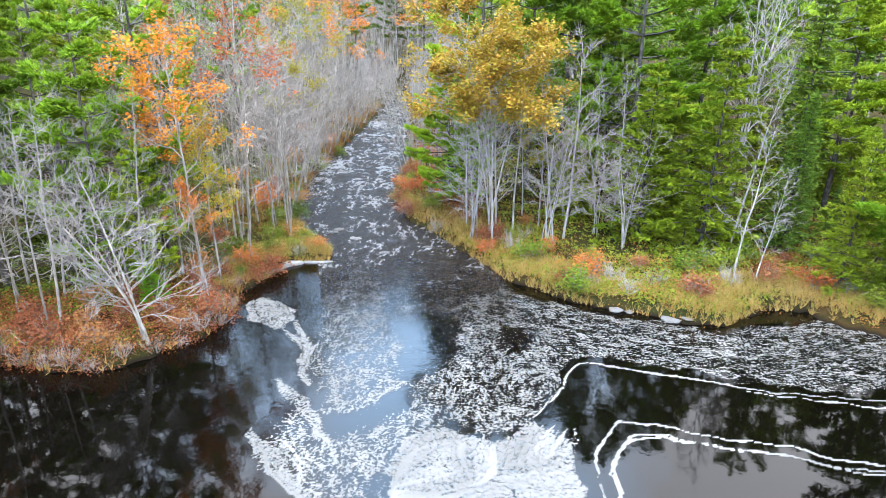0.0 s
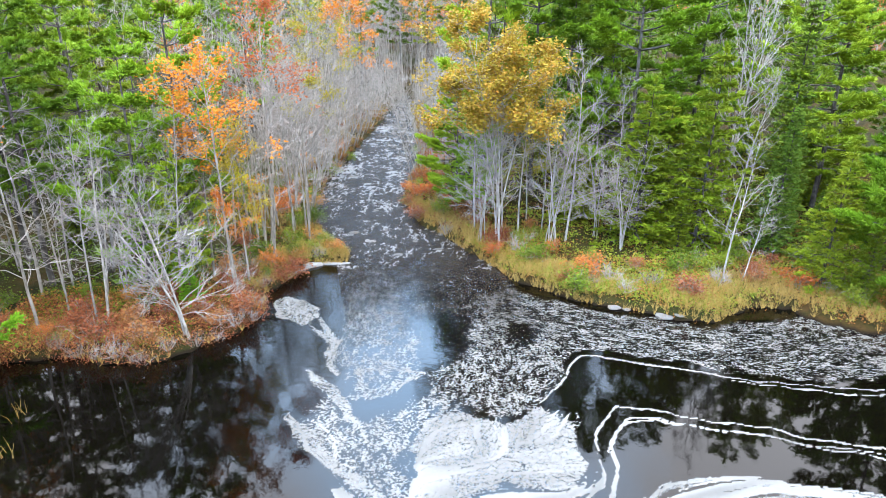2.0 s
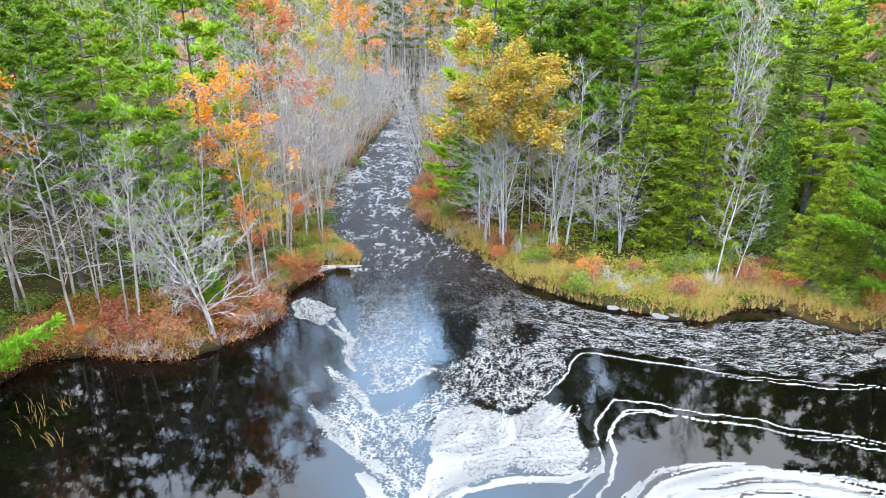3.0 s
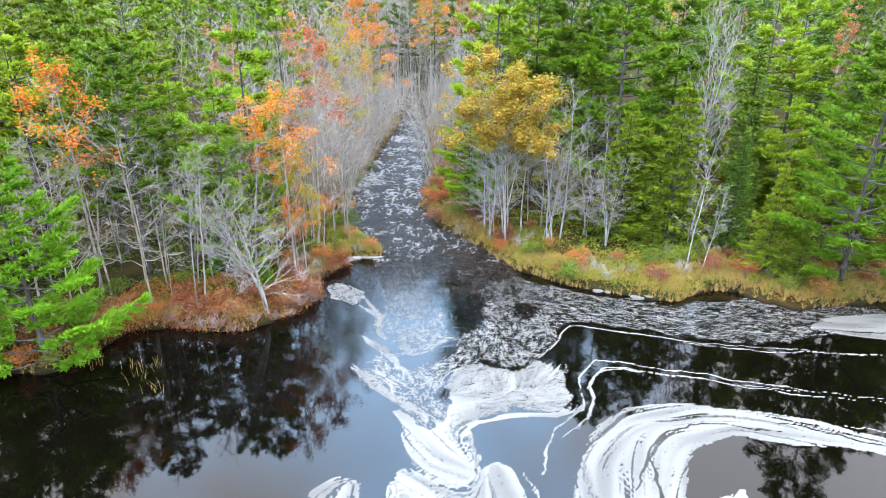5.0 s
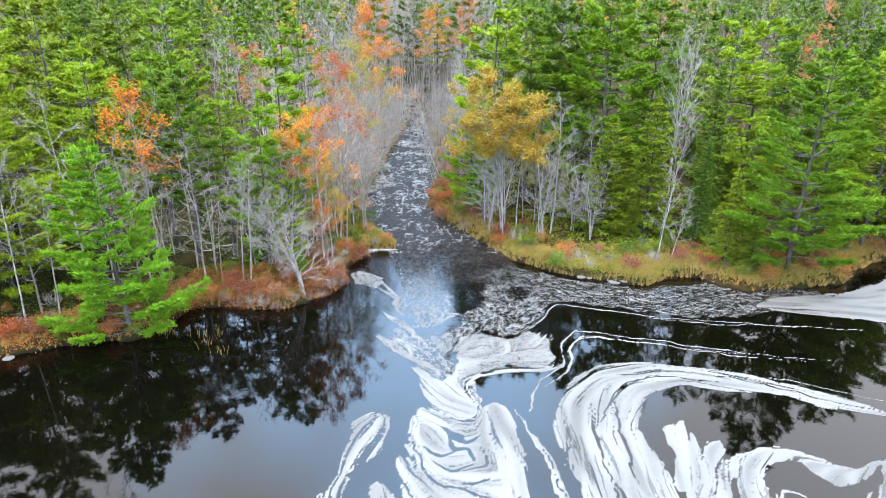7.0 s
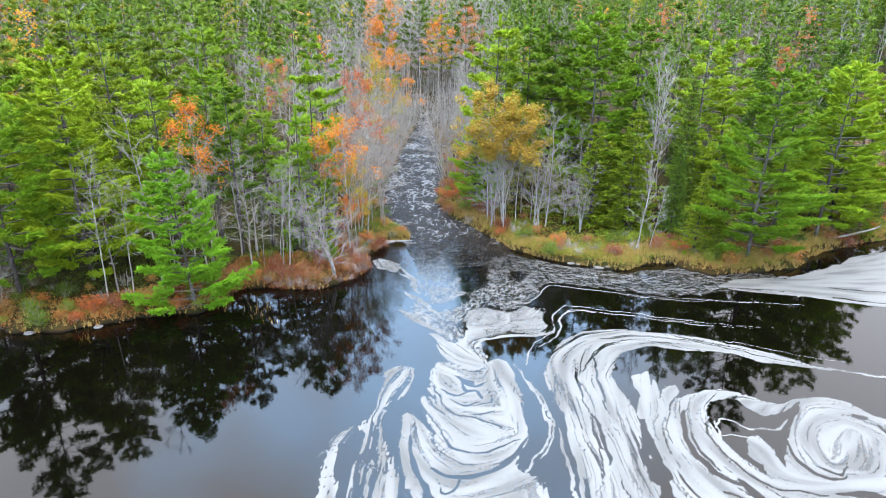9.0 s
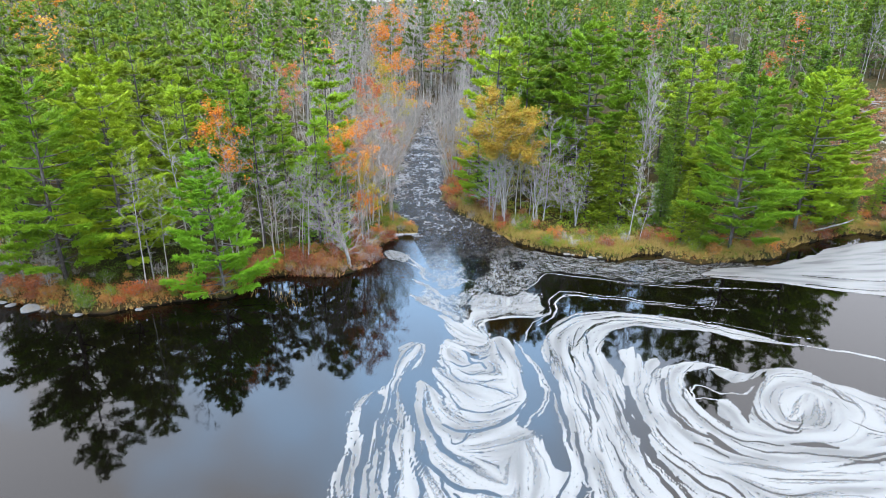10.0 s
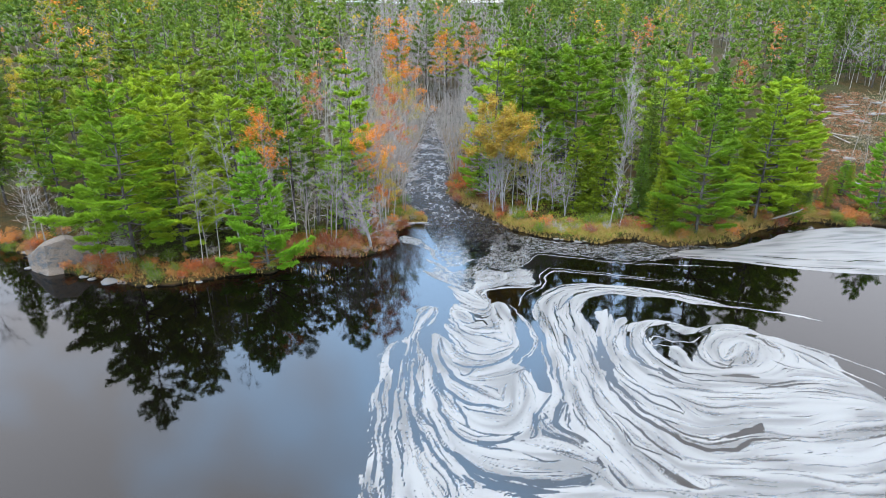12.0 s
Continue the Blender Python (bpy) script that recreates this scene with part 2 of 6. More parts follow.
def foam_material():
    """White foam adrift: sheets and threads laid along the eddies, and loose flecks by the inflow."""
    m, n, l, b = material("river_foam", 0.55)
    p = world_pos(n)
    def attr(name):
        a = n.new("ShaderNodeAttribute")
        a.attribute_name = name
        return a.outputs["Fac"]
    white, fleck, dash, film = attr("white"), attr("fleck"), attr("dash"), attr("film")
    fine, grain = noise_tex(n, l, 7.0, 4.0, 0.7, p), noise_tex(n, l, 9.0, 3.0, 0.7, p)
    laid = map_range(n, l, math_node(n, l, "MULTIPLY_ADD", fine, 0.14, math_node(n, l, "ADD", white, -0.07)), 0.22, 0.72)
    # flecks: bubbles of many sizes, the more the denser they drift
    u = math_node(n, l, "MULTIPLY_ADD", map_range(n, l, grain, 0.3, 0.7), 0.7, math_node(n, l, "MULTIPLY", dash, 0.3))
    u = math_node(n, l, "ADD", u, math_node(n, l, "MULTIPLY_ADD", fleck, 0.75, -1.02))
    spots = math_node(n, l, "MULTIPLY", map_range(n, l, u, 0.0, 0.07), map_range(n, l, fleck, 0.05, 0.2))
    alpha = math_node(n, l, "MAXIMUM", math_node(n, l, "MULTIPLY", laid, map_range(n, l, film, 0.0, 0.45, 0.78, 0.97)), math_node(n, l, "MULTIPLY", spots, map_range(n, l, fine, 0.3, 0.6, 0.55, 0.9)))
    l.new(alpha, b.inputs["Alpha"])
    b.inputs["Specular IOR Level"].default_value = 0.15
    tone = math_node(n, l, "MULTIPLY_ADD", film, 0.6, math_node(n, l, "MULTIPLY", fine, 0.5))
    l.new(ramp(n, l, tone, [(0.1, (0.088, 0.083, 0.075)), (0.45, (0.116, 0.109, 0.099)), (0.8, (0.145, 0.137, 0.124))]), b.inputs["Base Color"])
    return m


GROUND, ROCK, ROCK_PALE, ROCK_WET = ground_material(), rock_material("granite", 0.4), rock_material("pale_granite", 0.36), rock_material("wet_stone", 0.24)
WATER, RAPIDS, FOAM = water_material(), rapids_material(), foam_material()

# ---- mesh helpers ----
def mesh_object(name, verts, faces, mat, parent=None, label="", smooth=False):
    """One mesh object from arrays of corners and of faces that all have the same number of corners."""
    me = bpy.data.meshes.new(name)
    verts, faces = np.asarray(verts, np.float32), np.asarray(faces, np.int32)
    k = faces.shape[1]
    me.vertices.add(len(verts))
    me.vertices.foreach_set("co", verts.ravel())
    me.loops.add(faces.size)
    me.loops.foreach_set("vertex_index", faces.ravel())
    me.polygons.add(len(faces))
    me.polygons.foreach_set("loop_start", np.arange(0, faces.size, k, dtype=np.int32))
    me.polygons.foreach_set("use_smooth", np.full(len(faces), smooth))
    me.update(calc_edges=True)
    me.materials.append(mat)
    ob = new(name, me)
    if parent is not None:
        ob.parent = parent
    if label:
        tagged(ob, label)
    return ob


def sticks(segs, sides):
    """Tapered sticks; segs: rows of ax ay az bx by bz ra rb."""
    s = np.asarray(segs, float).reshape(-1, 8)
    a, b, ra, rb = s[:, 0:3], s[:, 3:6], s[:, 6], s[:, 7]
    d = b - a
    d = d / (np.linalg.norm(d, axis=1, keepdims=True) + 1e-9)
    ref = np.where(np.abs(d[:, 2:3]) > 0.9, [[1.0, 0, 0]], [[0, 0, 1.0]])
    u = np.cross(d, ref)
    u /= np.linalg.norm(u, axis=1, keepdims=True) + 1e-9
    w = np.cross(d, u)
    rings = []
    for base, r in ((a, ra), (b, rb)):
        for i in range(sides):
            t = 2 * math.pi * i / sides
            rings.append(base + r[:, None] * (math.cos(t) * u + math.sin(t) * w))
    v = np.stack(rings, 1).reshape(-1, 3)
    off = np.arange(len(s))[:, None] * 2 * sides
    f = np.concatenate([off + np.array([[i, (i + 1) % sides, sides + (i + 1) % sides, sides + i]]) for i in range(sides)], 0)
    return v, f


def tube(points, r0, r1, sides):
    """A tapered bent stem in one piece."""
    p = np.asarray(points, float)
    d = np.gradient(p, axis=0)
    d /= np.linalg.norm(d, axis=1, keepdims=True) + 1e-9
    u = np.cross(d, [0.31, 0.95, 0.05])
    u /= np.linalg.norm(u, axis=1, keepdims=True) + 1e-9
    w = np.cross(d, u)
    r = np.linspace(r0, r1, len(p))
    t = np.arange(sides) * 2 * math.pi / sides
    v = p[:, None] + r[:, None, None] * (np.cos(t)[None, :, None] * u[:, None] + np.sin(t)[None, :, None] * w[:, None])
    i = np.arange(len(p) * sides).reshape(len(p), sides)
    f = np.stack([i[:-1].ravel(), np.roll(i, -1, 1)[:-1].ravel(), np.roll(i, -1, 1)[1:].ravel(), i[1:].ravel()], 1)
    return v.reshape(-1, 3), f


def join(*lots):
    v, f, n = [], [], 0
    for a, b in lots:
        v.append(a)
        f.append(b + n)
        n += len(a)
    return np.concatenate(v), np.concatenate(f)


def sprays(rng, pos, aim, count, length, width, spread, level=0.0):
    """Needle sprays: thin triangles that fan out from each place along its aim; level: how flat they lie."""
    pos, aim = np.repeat(np.asarray(pos), count, 0), np.repeat(np.asarray(aim), count, 0)
    m = len(pos)
    d = aim + rng.normal(0, spread, (m, 3))
    d /= np.linalg.norm(d, axis=1, keepdims=True) + 1e-9
    side = np.cross(d, rng.normal(0, 1, (m, 3)) * (1 - level) + np.array([0, 0, 1.6 * level]))
    side /= np.linalg.norm(side, axis=1, keepdims=True) + 1e-9
    ln, wd = length * rng.uniform(0.7, 1.25, (m, 1)), width * rng.uniform(0.7, 1.3, (m, 1))
    v = np.stack([pos - side * wd * 0.5, pos + side * wd * 0.5, pos + d * ln], 1).reshape(-1, 3)
    return v, np.arange(3 * m).reshape(-1, 3)


def leaves(rng, pos, size, flat=0.6):
    """Leaves: small four-cornered blades at the places, more level than upright by flat."""
    pos = np.asarray(pos)
    m = len(pos)
    a = rng.normal(0, 1, (m, 3)) * [1, 1, 1 - flat]
    a /= np.linalg.norm(a, axis=1, keepdims=True) + 1e-9
    b = np.cross(a, rng.normal(0, 1, (m, 3)) * [1 - flat, 1 - flat, 1])
    b /= np.linalg.norm(b, axis=1, keepdims=True) + 1e-9
    s = size * rng.uniform(0.65, 1.35, (m, 1))
    v = np.stack([pos - a * s * 0.5, pos + b * s * 0.36, pos + a * s * 0.55, pos - b * s * 0.36], 1).reshape(-1, 3)
    return v, np.arange(4 * m).reshape(-1, 4)


def unit(v):
    return v / (np.linalg.norm(v) + 1e-9)


# ---- the lie of the land ----
LEFT_BANK = [(-120, -20), (-95, 10), (-70, 22), (-55, 23.5), (-49.8, 20.5), (-47.2, 17.6), (-44, 16.4), (-41.5, 15.4), (-37.3, 14.2), (-34.3, 12.8), (-31.5, 13.0),
             (-28.8, 13.9), (-26.4, 15.3), (-24.3, 15.9), (-22, 16.3), (-21, 18.2), (-20.6, 20.4), (-18.4, 21.2), (-16, 20.7), (-13.6, 20.8), (-12.4, 22),
             (-10.8, 23.6), (-10.1, 25.4), (-10.5, 27), (-10.7, 28.7), (-9.8, 30.4), (-9.5, 32.3), (-8.6, 32.9), (-6.9, 33.0), (-6.9, 34.2), (-7.4, 35.4), (-9, 36.9),
             (-10.1, 39.8), (-11, 44), (-11.4, 52), (-10.9, 60), (-10.4, 70), (-9.7, 82), (-9.0, 96), (-8.4, 112)]
RIGHT_BANK = [(-7.0, 112), (-5.8, 96), (-4.8, 82), (-3.9, 68), (-3.4, 60), (-3.7, 54), (-4.2, 50), (-3.9, 46), (-2.3, 40.6), (-0.4, 37.9), (1.2, 35.1), (2.7, 32.6), (3.6, 30.6),
              (5, 29.5), (6.5, 27.9), (8.8, 26.9), (11.5, 25.8), (13.6, 25.2), (14.6, 26.1), (16.4, 27), (18.4, 27), (19.4, 25.2), (21.2, 24.3), (23.5, 24.7), (26.2, 25.2),
              (29.5, 26), (31.5, 28), (34.3, 30.2), (39.3, 32.6), (43.5, 34.2), (46.5, 32.3), (52, 32.5), (70, 34), (100, 36), (140, 20)]
SHORE = np.array(LEFT_BANK + RIGHT_BANK + [(140, -130), (-120, -130)], float)


def shore_distance(x, y, ring=SHORE):
    """Metres from the waterline: positive on land, negative over water. Or from another ring."""
    best, inside = np.full(x.shape, 1e9), np.zeros(x.shape, bool)
    for (ax, ay), (bx, by) in zip(ring, np.roll(ring, -1, 0)):
        dx, dy = bx - ax, by - ay
        t = np.clip(((x - ax) * dx + (y - ay) * dy) / (dx * dx + dy * dy), 0, 1)
        best = np.minimum(best, (x - ax - t * dx) ** 2 + (y - ay - t * dy) ** 2)
        cross = (ay > y) != (by > y)
        inside ^= cross & (x < (bx - ax) * (y - ay) / (by - ay if by != ay else 1e-9) + ax)
    return np.sqrt(best) * np.where(inside, -1, 1)


def wave(x, y, s, seed=0.0):
    """A cheap smooth unevenness between about -1 and 1."""
    return (np.sin(x / s + 1.3 * np.sin(y / s * 0.7 + seed)) + np.sin(y / s * 1.13 + 1.7 * np.sin(x / s * 0.61 - seed))) * 0.5


def stream_level(y):
    return 0.03 * np.maximum(0, y - 34)


def land(x, y, d=None):
    x, y = np.asarray(x, float), np.asarray(y, float)
    if d is None:
        d = shore_distance(x, y)
    d = d + (0.22 * wave(x, y, 0.55, 3.0) + 0.12 * wave(y, x, 0.23, 1.0)) * np.exp(-(d / 1.5) ** 2)
    out = np.maximum(d, 0)
    ragged = out + 0.35 * wave(x, y, 0.8) * np.clip(out, 0, 1)
    bank = 0.62 * (1 - np.exp(-np.maximum(ragged, 0) / 0.22)) + 0.03 * out
    hill = 34 * (1 - np.exp(-np.maximum(0, y - 40) / 300)) * (1 - np.exp(-out / 22))
    rough = (0.22 * wave(x, y, 2.3) + 0.14 * wave(x, y, 0.9, 2.0)) * np.clip(out / 2, 0, 1)
    under = -0.9 * (1 - np.exp(np.minimum(d, 0) / 1.0)) - 0.06
    far = 2.5 * wave(x, y, 60.0, 1.0) * np.clip((y - 90) / 120, 0, 1)
    return stream_level(y) * np.exp(-out / 30) + np.where(d > 0, bank + hill + rough + far - 0.06, under)


def ground_height(x, y):
    return float(land(np.array([x]), np.array([y]))[0])


def steps(parts):
    out = []
    for a, b, s in parts:
        out.extend(np.arange(a, b, s))
    return np.array(out)


gx = np.concatenate([-np.geomspace(2600, 92, 26), steps([(-90, -55, 1.8), (-55, 52, 0.44), (52, 92, 1.6)]), np.geomspace(92, 2600, 26)])
gy = np.concatenate([-np.geomspace(1500, 135, 10), steps([(-132, 11, 6.0), (11, 48, 0.42), (48, 100, 1.3), (100, 190, 4.0)]), np.geomspace(190, 3200, 34)])
GX, GY = np.meshgrid(gx, gy)
gv = np.stack([GX.ravel(), GY.ravel(), land(GX.ravel(), GY.ravel())], 1)
gi = np.arange(len(gx) * len(gy)).reshape(len(gy), len(gx))
gf = np.stack([gi[:-1, :-1].ravel(), gi[:-1, 1:].ravel(), gi[1:, 1:].ravel(), gi[1:, :-1].ravel()], 1)
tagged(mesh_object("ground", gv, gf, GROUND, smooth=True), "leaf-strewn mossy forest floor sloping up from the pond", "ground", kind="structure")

# ---- water ----
wv = np.array([(-170, -135, 0), (170, -135, 0), (170, 45, 0), (-170, 45, 0)], float)
tagged(mesh_object("water", wv, np.array([[0, 1, 2, 3]]), WATER), "still dark peaty pond water mirroring the forest", "water", kind="structure")

lb = np.array([p for p in LEFT_BANK if p[1] > 32.95 and p[0] > -12])
rb = np.array(sorted([p for p in RIGHT_BANK if p[0] < 3], key=lambda p: p[1]))
sy = np.concatenate([np.arange(22.5, 33.2, 0.3), np.arange(33.2, 70, 0.22), np.arange(70, 112, 0.6)])
left_x, right_x = np.interp(sy, lb[:, 1], lb[:, 0]) - 0.6 + 0.24 * np.clip(33 - sy, 0, 12), np.interp(sy, rb[:, 1], rb[:, 0]) + 0.6 + 0.15 * np.clip(32 - sy, 0, 9)
ss = np.linspace(0, 1, 56)
RX = left_x[:, None] + (right_x - left_x)[:, None] * ss
RY = np.repeat(sy[:, None], len(ss), 1)
amp = np.clip((RY - 30 + 2.4 * wave(RX, RY, 1.0, 2.0) + 1.2 * wave(RX, RY, 0.4, 5.0)) / 12, 0, 1)
RZ = stream_level(RY) + 0.02 + amp * (0.02 + 0.05 * np.abs(wave(RX, RY, 0.45)) + 0.06 * np.abs(wave(RX * 0.6, RY, 0.9, 3.0)) + 0.03 * wave(RX, RY, 0.22, 5.0))
ri = np.arange(RX.size).reshape(RX.shape)
rf = np.stack([ri[:-1, :-1].ravel(), ri[:-1, 1:].ravel(), ri[1:, 1:].ravel(), ri[1:, :-1].ravel()], 1)
tagged(mesh_object("stream", np.stack([RX.ravel(), RY.ravel(), RZ.ravel()], 1), rf, RAPIDS, smooth=True), "shallow rapids tumbling over stones between wooded banks", "stream", kind="structure")

# ---- foam: sheets, threads and slits drawn out by the eddies ----
CELL = 0.085
fx, fy = np.arange(-12, 52, CELL), np.arange(-23, 37.5, CELL)
FX, FY = np.meshgrid(fx, fy)
WX = FX + 0.13 * wave(FX, FY, 0.62) + 0.07 * wave(FX, FY, 0.26, 2.0) + 0.03 * wave(FX, FY, 0.1, 5.0)
WY = FY + 0.13 * wave(FY, FX, 0.7, 4.0) + 0.07 * wave(FY, FX, 0.29, 1.0) + 0.03 * wave(FY, FX, 0.11, 3.0)
density, fleck, bared = np.zeros(FX.shape), np.zeros(FX.shape), np.zeros(FX.shape)
c2, s2 = np.full(FX.shape, 1e-4), np.zeros(FX.shape)


def rounded(points, n=10):
    """A smooth line through the points."""
    p = np.array([points[0], *points, points[-1]], float)
    t = np.linspace(0, 1, n, endpoint=False)[:, None]
    out = [0.5 * (2 * b + (c - a) * t + (2 * a - 5 * b + 4 * c - d) * t ** 2 + (3 * b - a - 3 * c + d) * t ** 3) for a, b, c, d in zip(p, p[1:], p[2:], p[3:])]
    return np.concatenate(out + [p[-1:]])


def window(points, margin):
    q = np.asarray(points)
    x0, x1 = np.searchsorted(fx, (q[:, 0].min() - margin, q[:, 0].max() + margin))
    y0, y1 = np.searchsorted(fy, (q[:, 1].min() - margin, q[:, 1].max() + margin))
    return slice(y0, y1), slice(x0, x1)


def stroke(points, half, weight=1.0):
    """How far inside a stroke that thins towards its ends each cell lies (1 in the middle, under 0 outside); the drift follows the stroke."""
    q = rounded(points, 5)
    near = np.full(FX.shape, -9.0)
    for i, ((ax, ay), (bx, by)) in enumerate(zip(q, q[1:])):
        dx, dy = bx - ax, by - ay
        long = dx * dx + dy * dy
        if long < 1e-6:
            continue
        win = window([(ax, ay), (bx, by)], 4.0)
        wx, wy = WX[win], WY[win]
        t = np.clip(((wx - ax) * dx + (wy - ay) * dy) / long, 0, 1)
        dd = (wx - ax - t * dx) ** 2 + (wy - ay - t * dy) ** 2
        if half:
            thin = 0.4 + 0.6 * np.sin(math.pi * np.clip((i + t) / (len(q) - 1), 0.02, 0.98)) ** 0.6
            near[win] = np.maximum(near[win], 1 - np.sqrt(dd) / (half * thin))
        w = weight * math.sqrt(long) / (dd + 0.12) ** 1.6
        turn = 2 * math.atan2(dy, dx)
        c2[win] += w * math.cos(turn)
        s2[win] += w * math.sin(turn)
    return near


def sheet(points, share):
    """A sheet of foam within the outline; share: how much of it is white."""
    q = rounded(points + points[:1], 4)[:-1]
    win = window(q, 1.0)
    d = shore_distance(WX[win], WY[win], q)
    density[win] = np.maximum(density[win], share * np.clip(0.5 - d / 0.22, 0, 1))
    stroke(points, 0, 0.15)


def gap(points):
    """Open water within the outline."""
    q = rounded(points + points[:1], 4)[:-1]
    win = window(q, 1.0)
    density[win] *= np.clip(0.5 + shore_distance(WX[win], WY[win], q) / 0.16, 0, 1)


def thread(points, half):
    near = stroke(points, half)
    np.maximum(density, np.clip(near * 1.7 + 0.35, 0, 1.2), out=density)


def slit(points, half):
    near = stroke(points, half)
    np.maximum(bared, np.clip(near * 1.5 + 0.5, 0, 1), out=bared)


def drift(points):
    stroke(points, 0, 1.6)


def flecks(points, share, soft=0.8):
    """Loose flecks within the outline."""
    q = np.array(points, float)
    win = window(q, 3.0)
    d = shore_distance(WX[win], WY[win], q) + 0.25 * wave(FX[win], FY[win], 0.6, 7.0) + 0.16 * wave(FY[win], FX[win], 0.27, 3.0)
    fleck[win] = np.maximum(fleck[win], share * np.clip(0.6 - d / soft, 0, 1))


def fleck_line(points, half, share):
    near = stroke(points, half * 2)
    np.maximum(fleck, share * np.clip(near * 1.4 + 0.3, 0, 1), out=fleck)


# the tongue and the striped curtain on the left of the outflow
sheet([(-6.86, 7.92), (-6.02, 8.61), (-5.26, 8.38), (-5.05, 7.49), (-5.23, 6.19), (-5.6, 5.25), (-6.16, 4.64), (-6.54, 3.66), (-6.73, 2.72), (-6.42, 1.63), (-6.03, 0.51), (-5.65, -0.72), (-5.29, -2.13), (-4.94, -3.45), (-4.31, -5.09), (-3.58, -6.99), (-4.04, -8.28), (-5.12, -7.6), (-6.12, -5.11), (-7.05, -2.29), (-7.86, -0.74), (-7.94, -1.92), (-8.11, -2.89), (-8.52, -1.92), (-8.79, -0.75), (-8.8, 0.24), (-8.37, 1.44), (-7.79, 2.16), (-7.48, 2.9), (-7.22, 4.14), (-7.02, 5.86)], 0.8)
sheet([(-7.49, 3.08), (-8.43, 2.24), (-9.15, 1.26), (-9.6, 0.06), (-9.53, -1.39), (-9.17, -2.9), (-9.35, -4.18), (-9.57, -5.4), (-9.41, -7.03), (-9.02, -10.87), (-8.98, -12.31), (-9.15, -13.2), (-8.81, -14.87), (-5.02, -14.85), (-4.1, -13.17), (-4.06, -9.81), (-3.68, -8.28), (-4.39, -6.38), (-5.17, -4.43), (-6.07, -0.73), (-6.71, 2.26)], 0.62)
gap([(-8.71, 0.24), (-8.36, 1.27), (-7.7, 2.07), (-7.4, 1.63), (-7.68, -0.25), (-7.93, -1.53), (-8.11, -2.45), (-8.56, -1.54), (-8.85, -0.59)])
drift([(-7.03, 6.17), (-7.31, 4.14), (-7.92, 2.71), (-8.81, 1.44), (-9.28, -0.1), (-9.07, -2.31), (-9.17, -4.46), (-9.19, -7.03), (-8.82, -10.87), (-8.75, -13.63)])
drift([(-5.84, 7.26), (-6.63, 4.64), (-6.92, 2.72), (-6.48, 0.93), (-6.05, -1.52), (-5.68, -4.43), (-4.94, -7.6), (-4.06, -10.33)])
drift([(-6.83, 1.81), (-7.46, -2.29), (-7.63, -5.12), (-7.58, -8.76), (-7.31, -12.3), (-6.95, -14.54)])
drift([(-7.56, 2.71), (-7.86, -0.74), (-8.31, -4.45), (-8.39, -7.62), (-8.22, -10.86), (-7.98, -14.54)])
drift([(-6.29, -0.73), (-6.54, -4.44), (-6.21, -7.61), (-5.24, -10.85), (-4.1, -13.17)])
slit([(-7.97, -2.6), (-8.09, -5.12), (-8.2, -8.2), (-8.15, -10.86), (-7.78, -12.75), (-7.78, -14.05)], 0.1)
slit([(-7.43, -1.53), (-7.52, -4.44), (-7.45, -7.61), (-7.02, -10.86), (-6.71, -13.62)], 0.07)
slit([(-7.01, -0.73), (-7.05, -4.44), (-6.68, -7.01), (-5.97, -9.29), (-5.14, -10.85), (-4.25, -12.73), (-3.66, -14.44)], 0.09)
slit([(-6.41, -0.73), (-6.57, -3.74), (-6.19, -6.39), (-5.54, -8.29), (-4.92, -9.56), (-4.41, -10.84)], 0.1)
slit([(-9.11, -6.41), (-8.87, -9.85), (-8.58, -11.84), (-8.62, -13.2)], 0.07)
slit([(-8.31, -4.45), (-8, -8.76), (-7.6, -11.83), (-7.44, -14.46)], 0.08)
# nested crescents below the inflow
sheet([(-3.8, 7.17), (-3.24, 7.95), (-2.26, 7.4), (-0.88, 7.09), (-0.22, 7.98), (0.6, 8.1), (1.26, 7.21), (1.54, 5.32), (1.6, 3.35), (1.42, 1.52), (0.91, 0.15), (0.51, -0.83), (1.23, -1.46), (1.78, -2.37), (1.95, -4.03), (1.93, -5.44), (1.25, -7.55), (0.56, -8.7), (-0.42, -9.53), (-1.32, -9.95), (-2.52, -10.01), (-3.53, -9.39), (-4.22, -8.29), (-4.73, -6.51), (-4.93, -4.56), (-5.2, -2.28), (-5.5, 0.1), (-5.55, 2.73), (-5.2, 3.67), (-4.55, 2.92), (-3.92, 1.65), (-3.57, 1.31), (-4.18, 3.49), (-4.69, 4.66), (-4.55, 5.57), (-3.97, 5.16), (-3.6, 4.66), (-4.06, 6.09)], 0.97)
slit([(-3.86, 6.52), (-3.31, 4.97), (-2.5, 3.7), (-1.15, 3.04), (0.15, 2.23)], 0.06)
slit([(-4.08, 3.49), (-3.25, 1.84), (-2.4, 0.54), (-1.33, 0.3), (-0.07, 0.82), (0.88, 1.43)], 0.07)
slit([(-3.95, -0.87), (-3.03, -1.42), (-1.87, -1.56), (-0.56, -0.92), (0.35, -0.27)], 0.13)
slit([(-5.17, 1.64), (-4.59, -1.11), (-3.97, -2.64), (-3, -3.93), (-2.35, -4.41)], 0.16)
slit([(-4.95, -2.42), (-4.58, -3.87), (-4, -5.09), (-3.25, -5.8), (-2.14, -6.24), (-1.1, -6.48)], 0.2)
slit([(-4, -5.42), (-3.46, -6.68), (-3.13, -7.88), (-2.9, -8.33)], 0.1)
slit([(-3.27, -6.37), (-2.18, -6.98), (-0.65, -7.27)], 0.09)
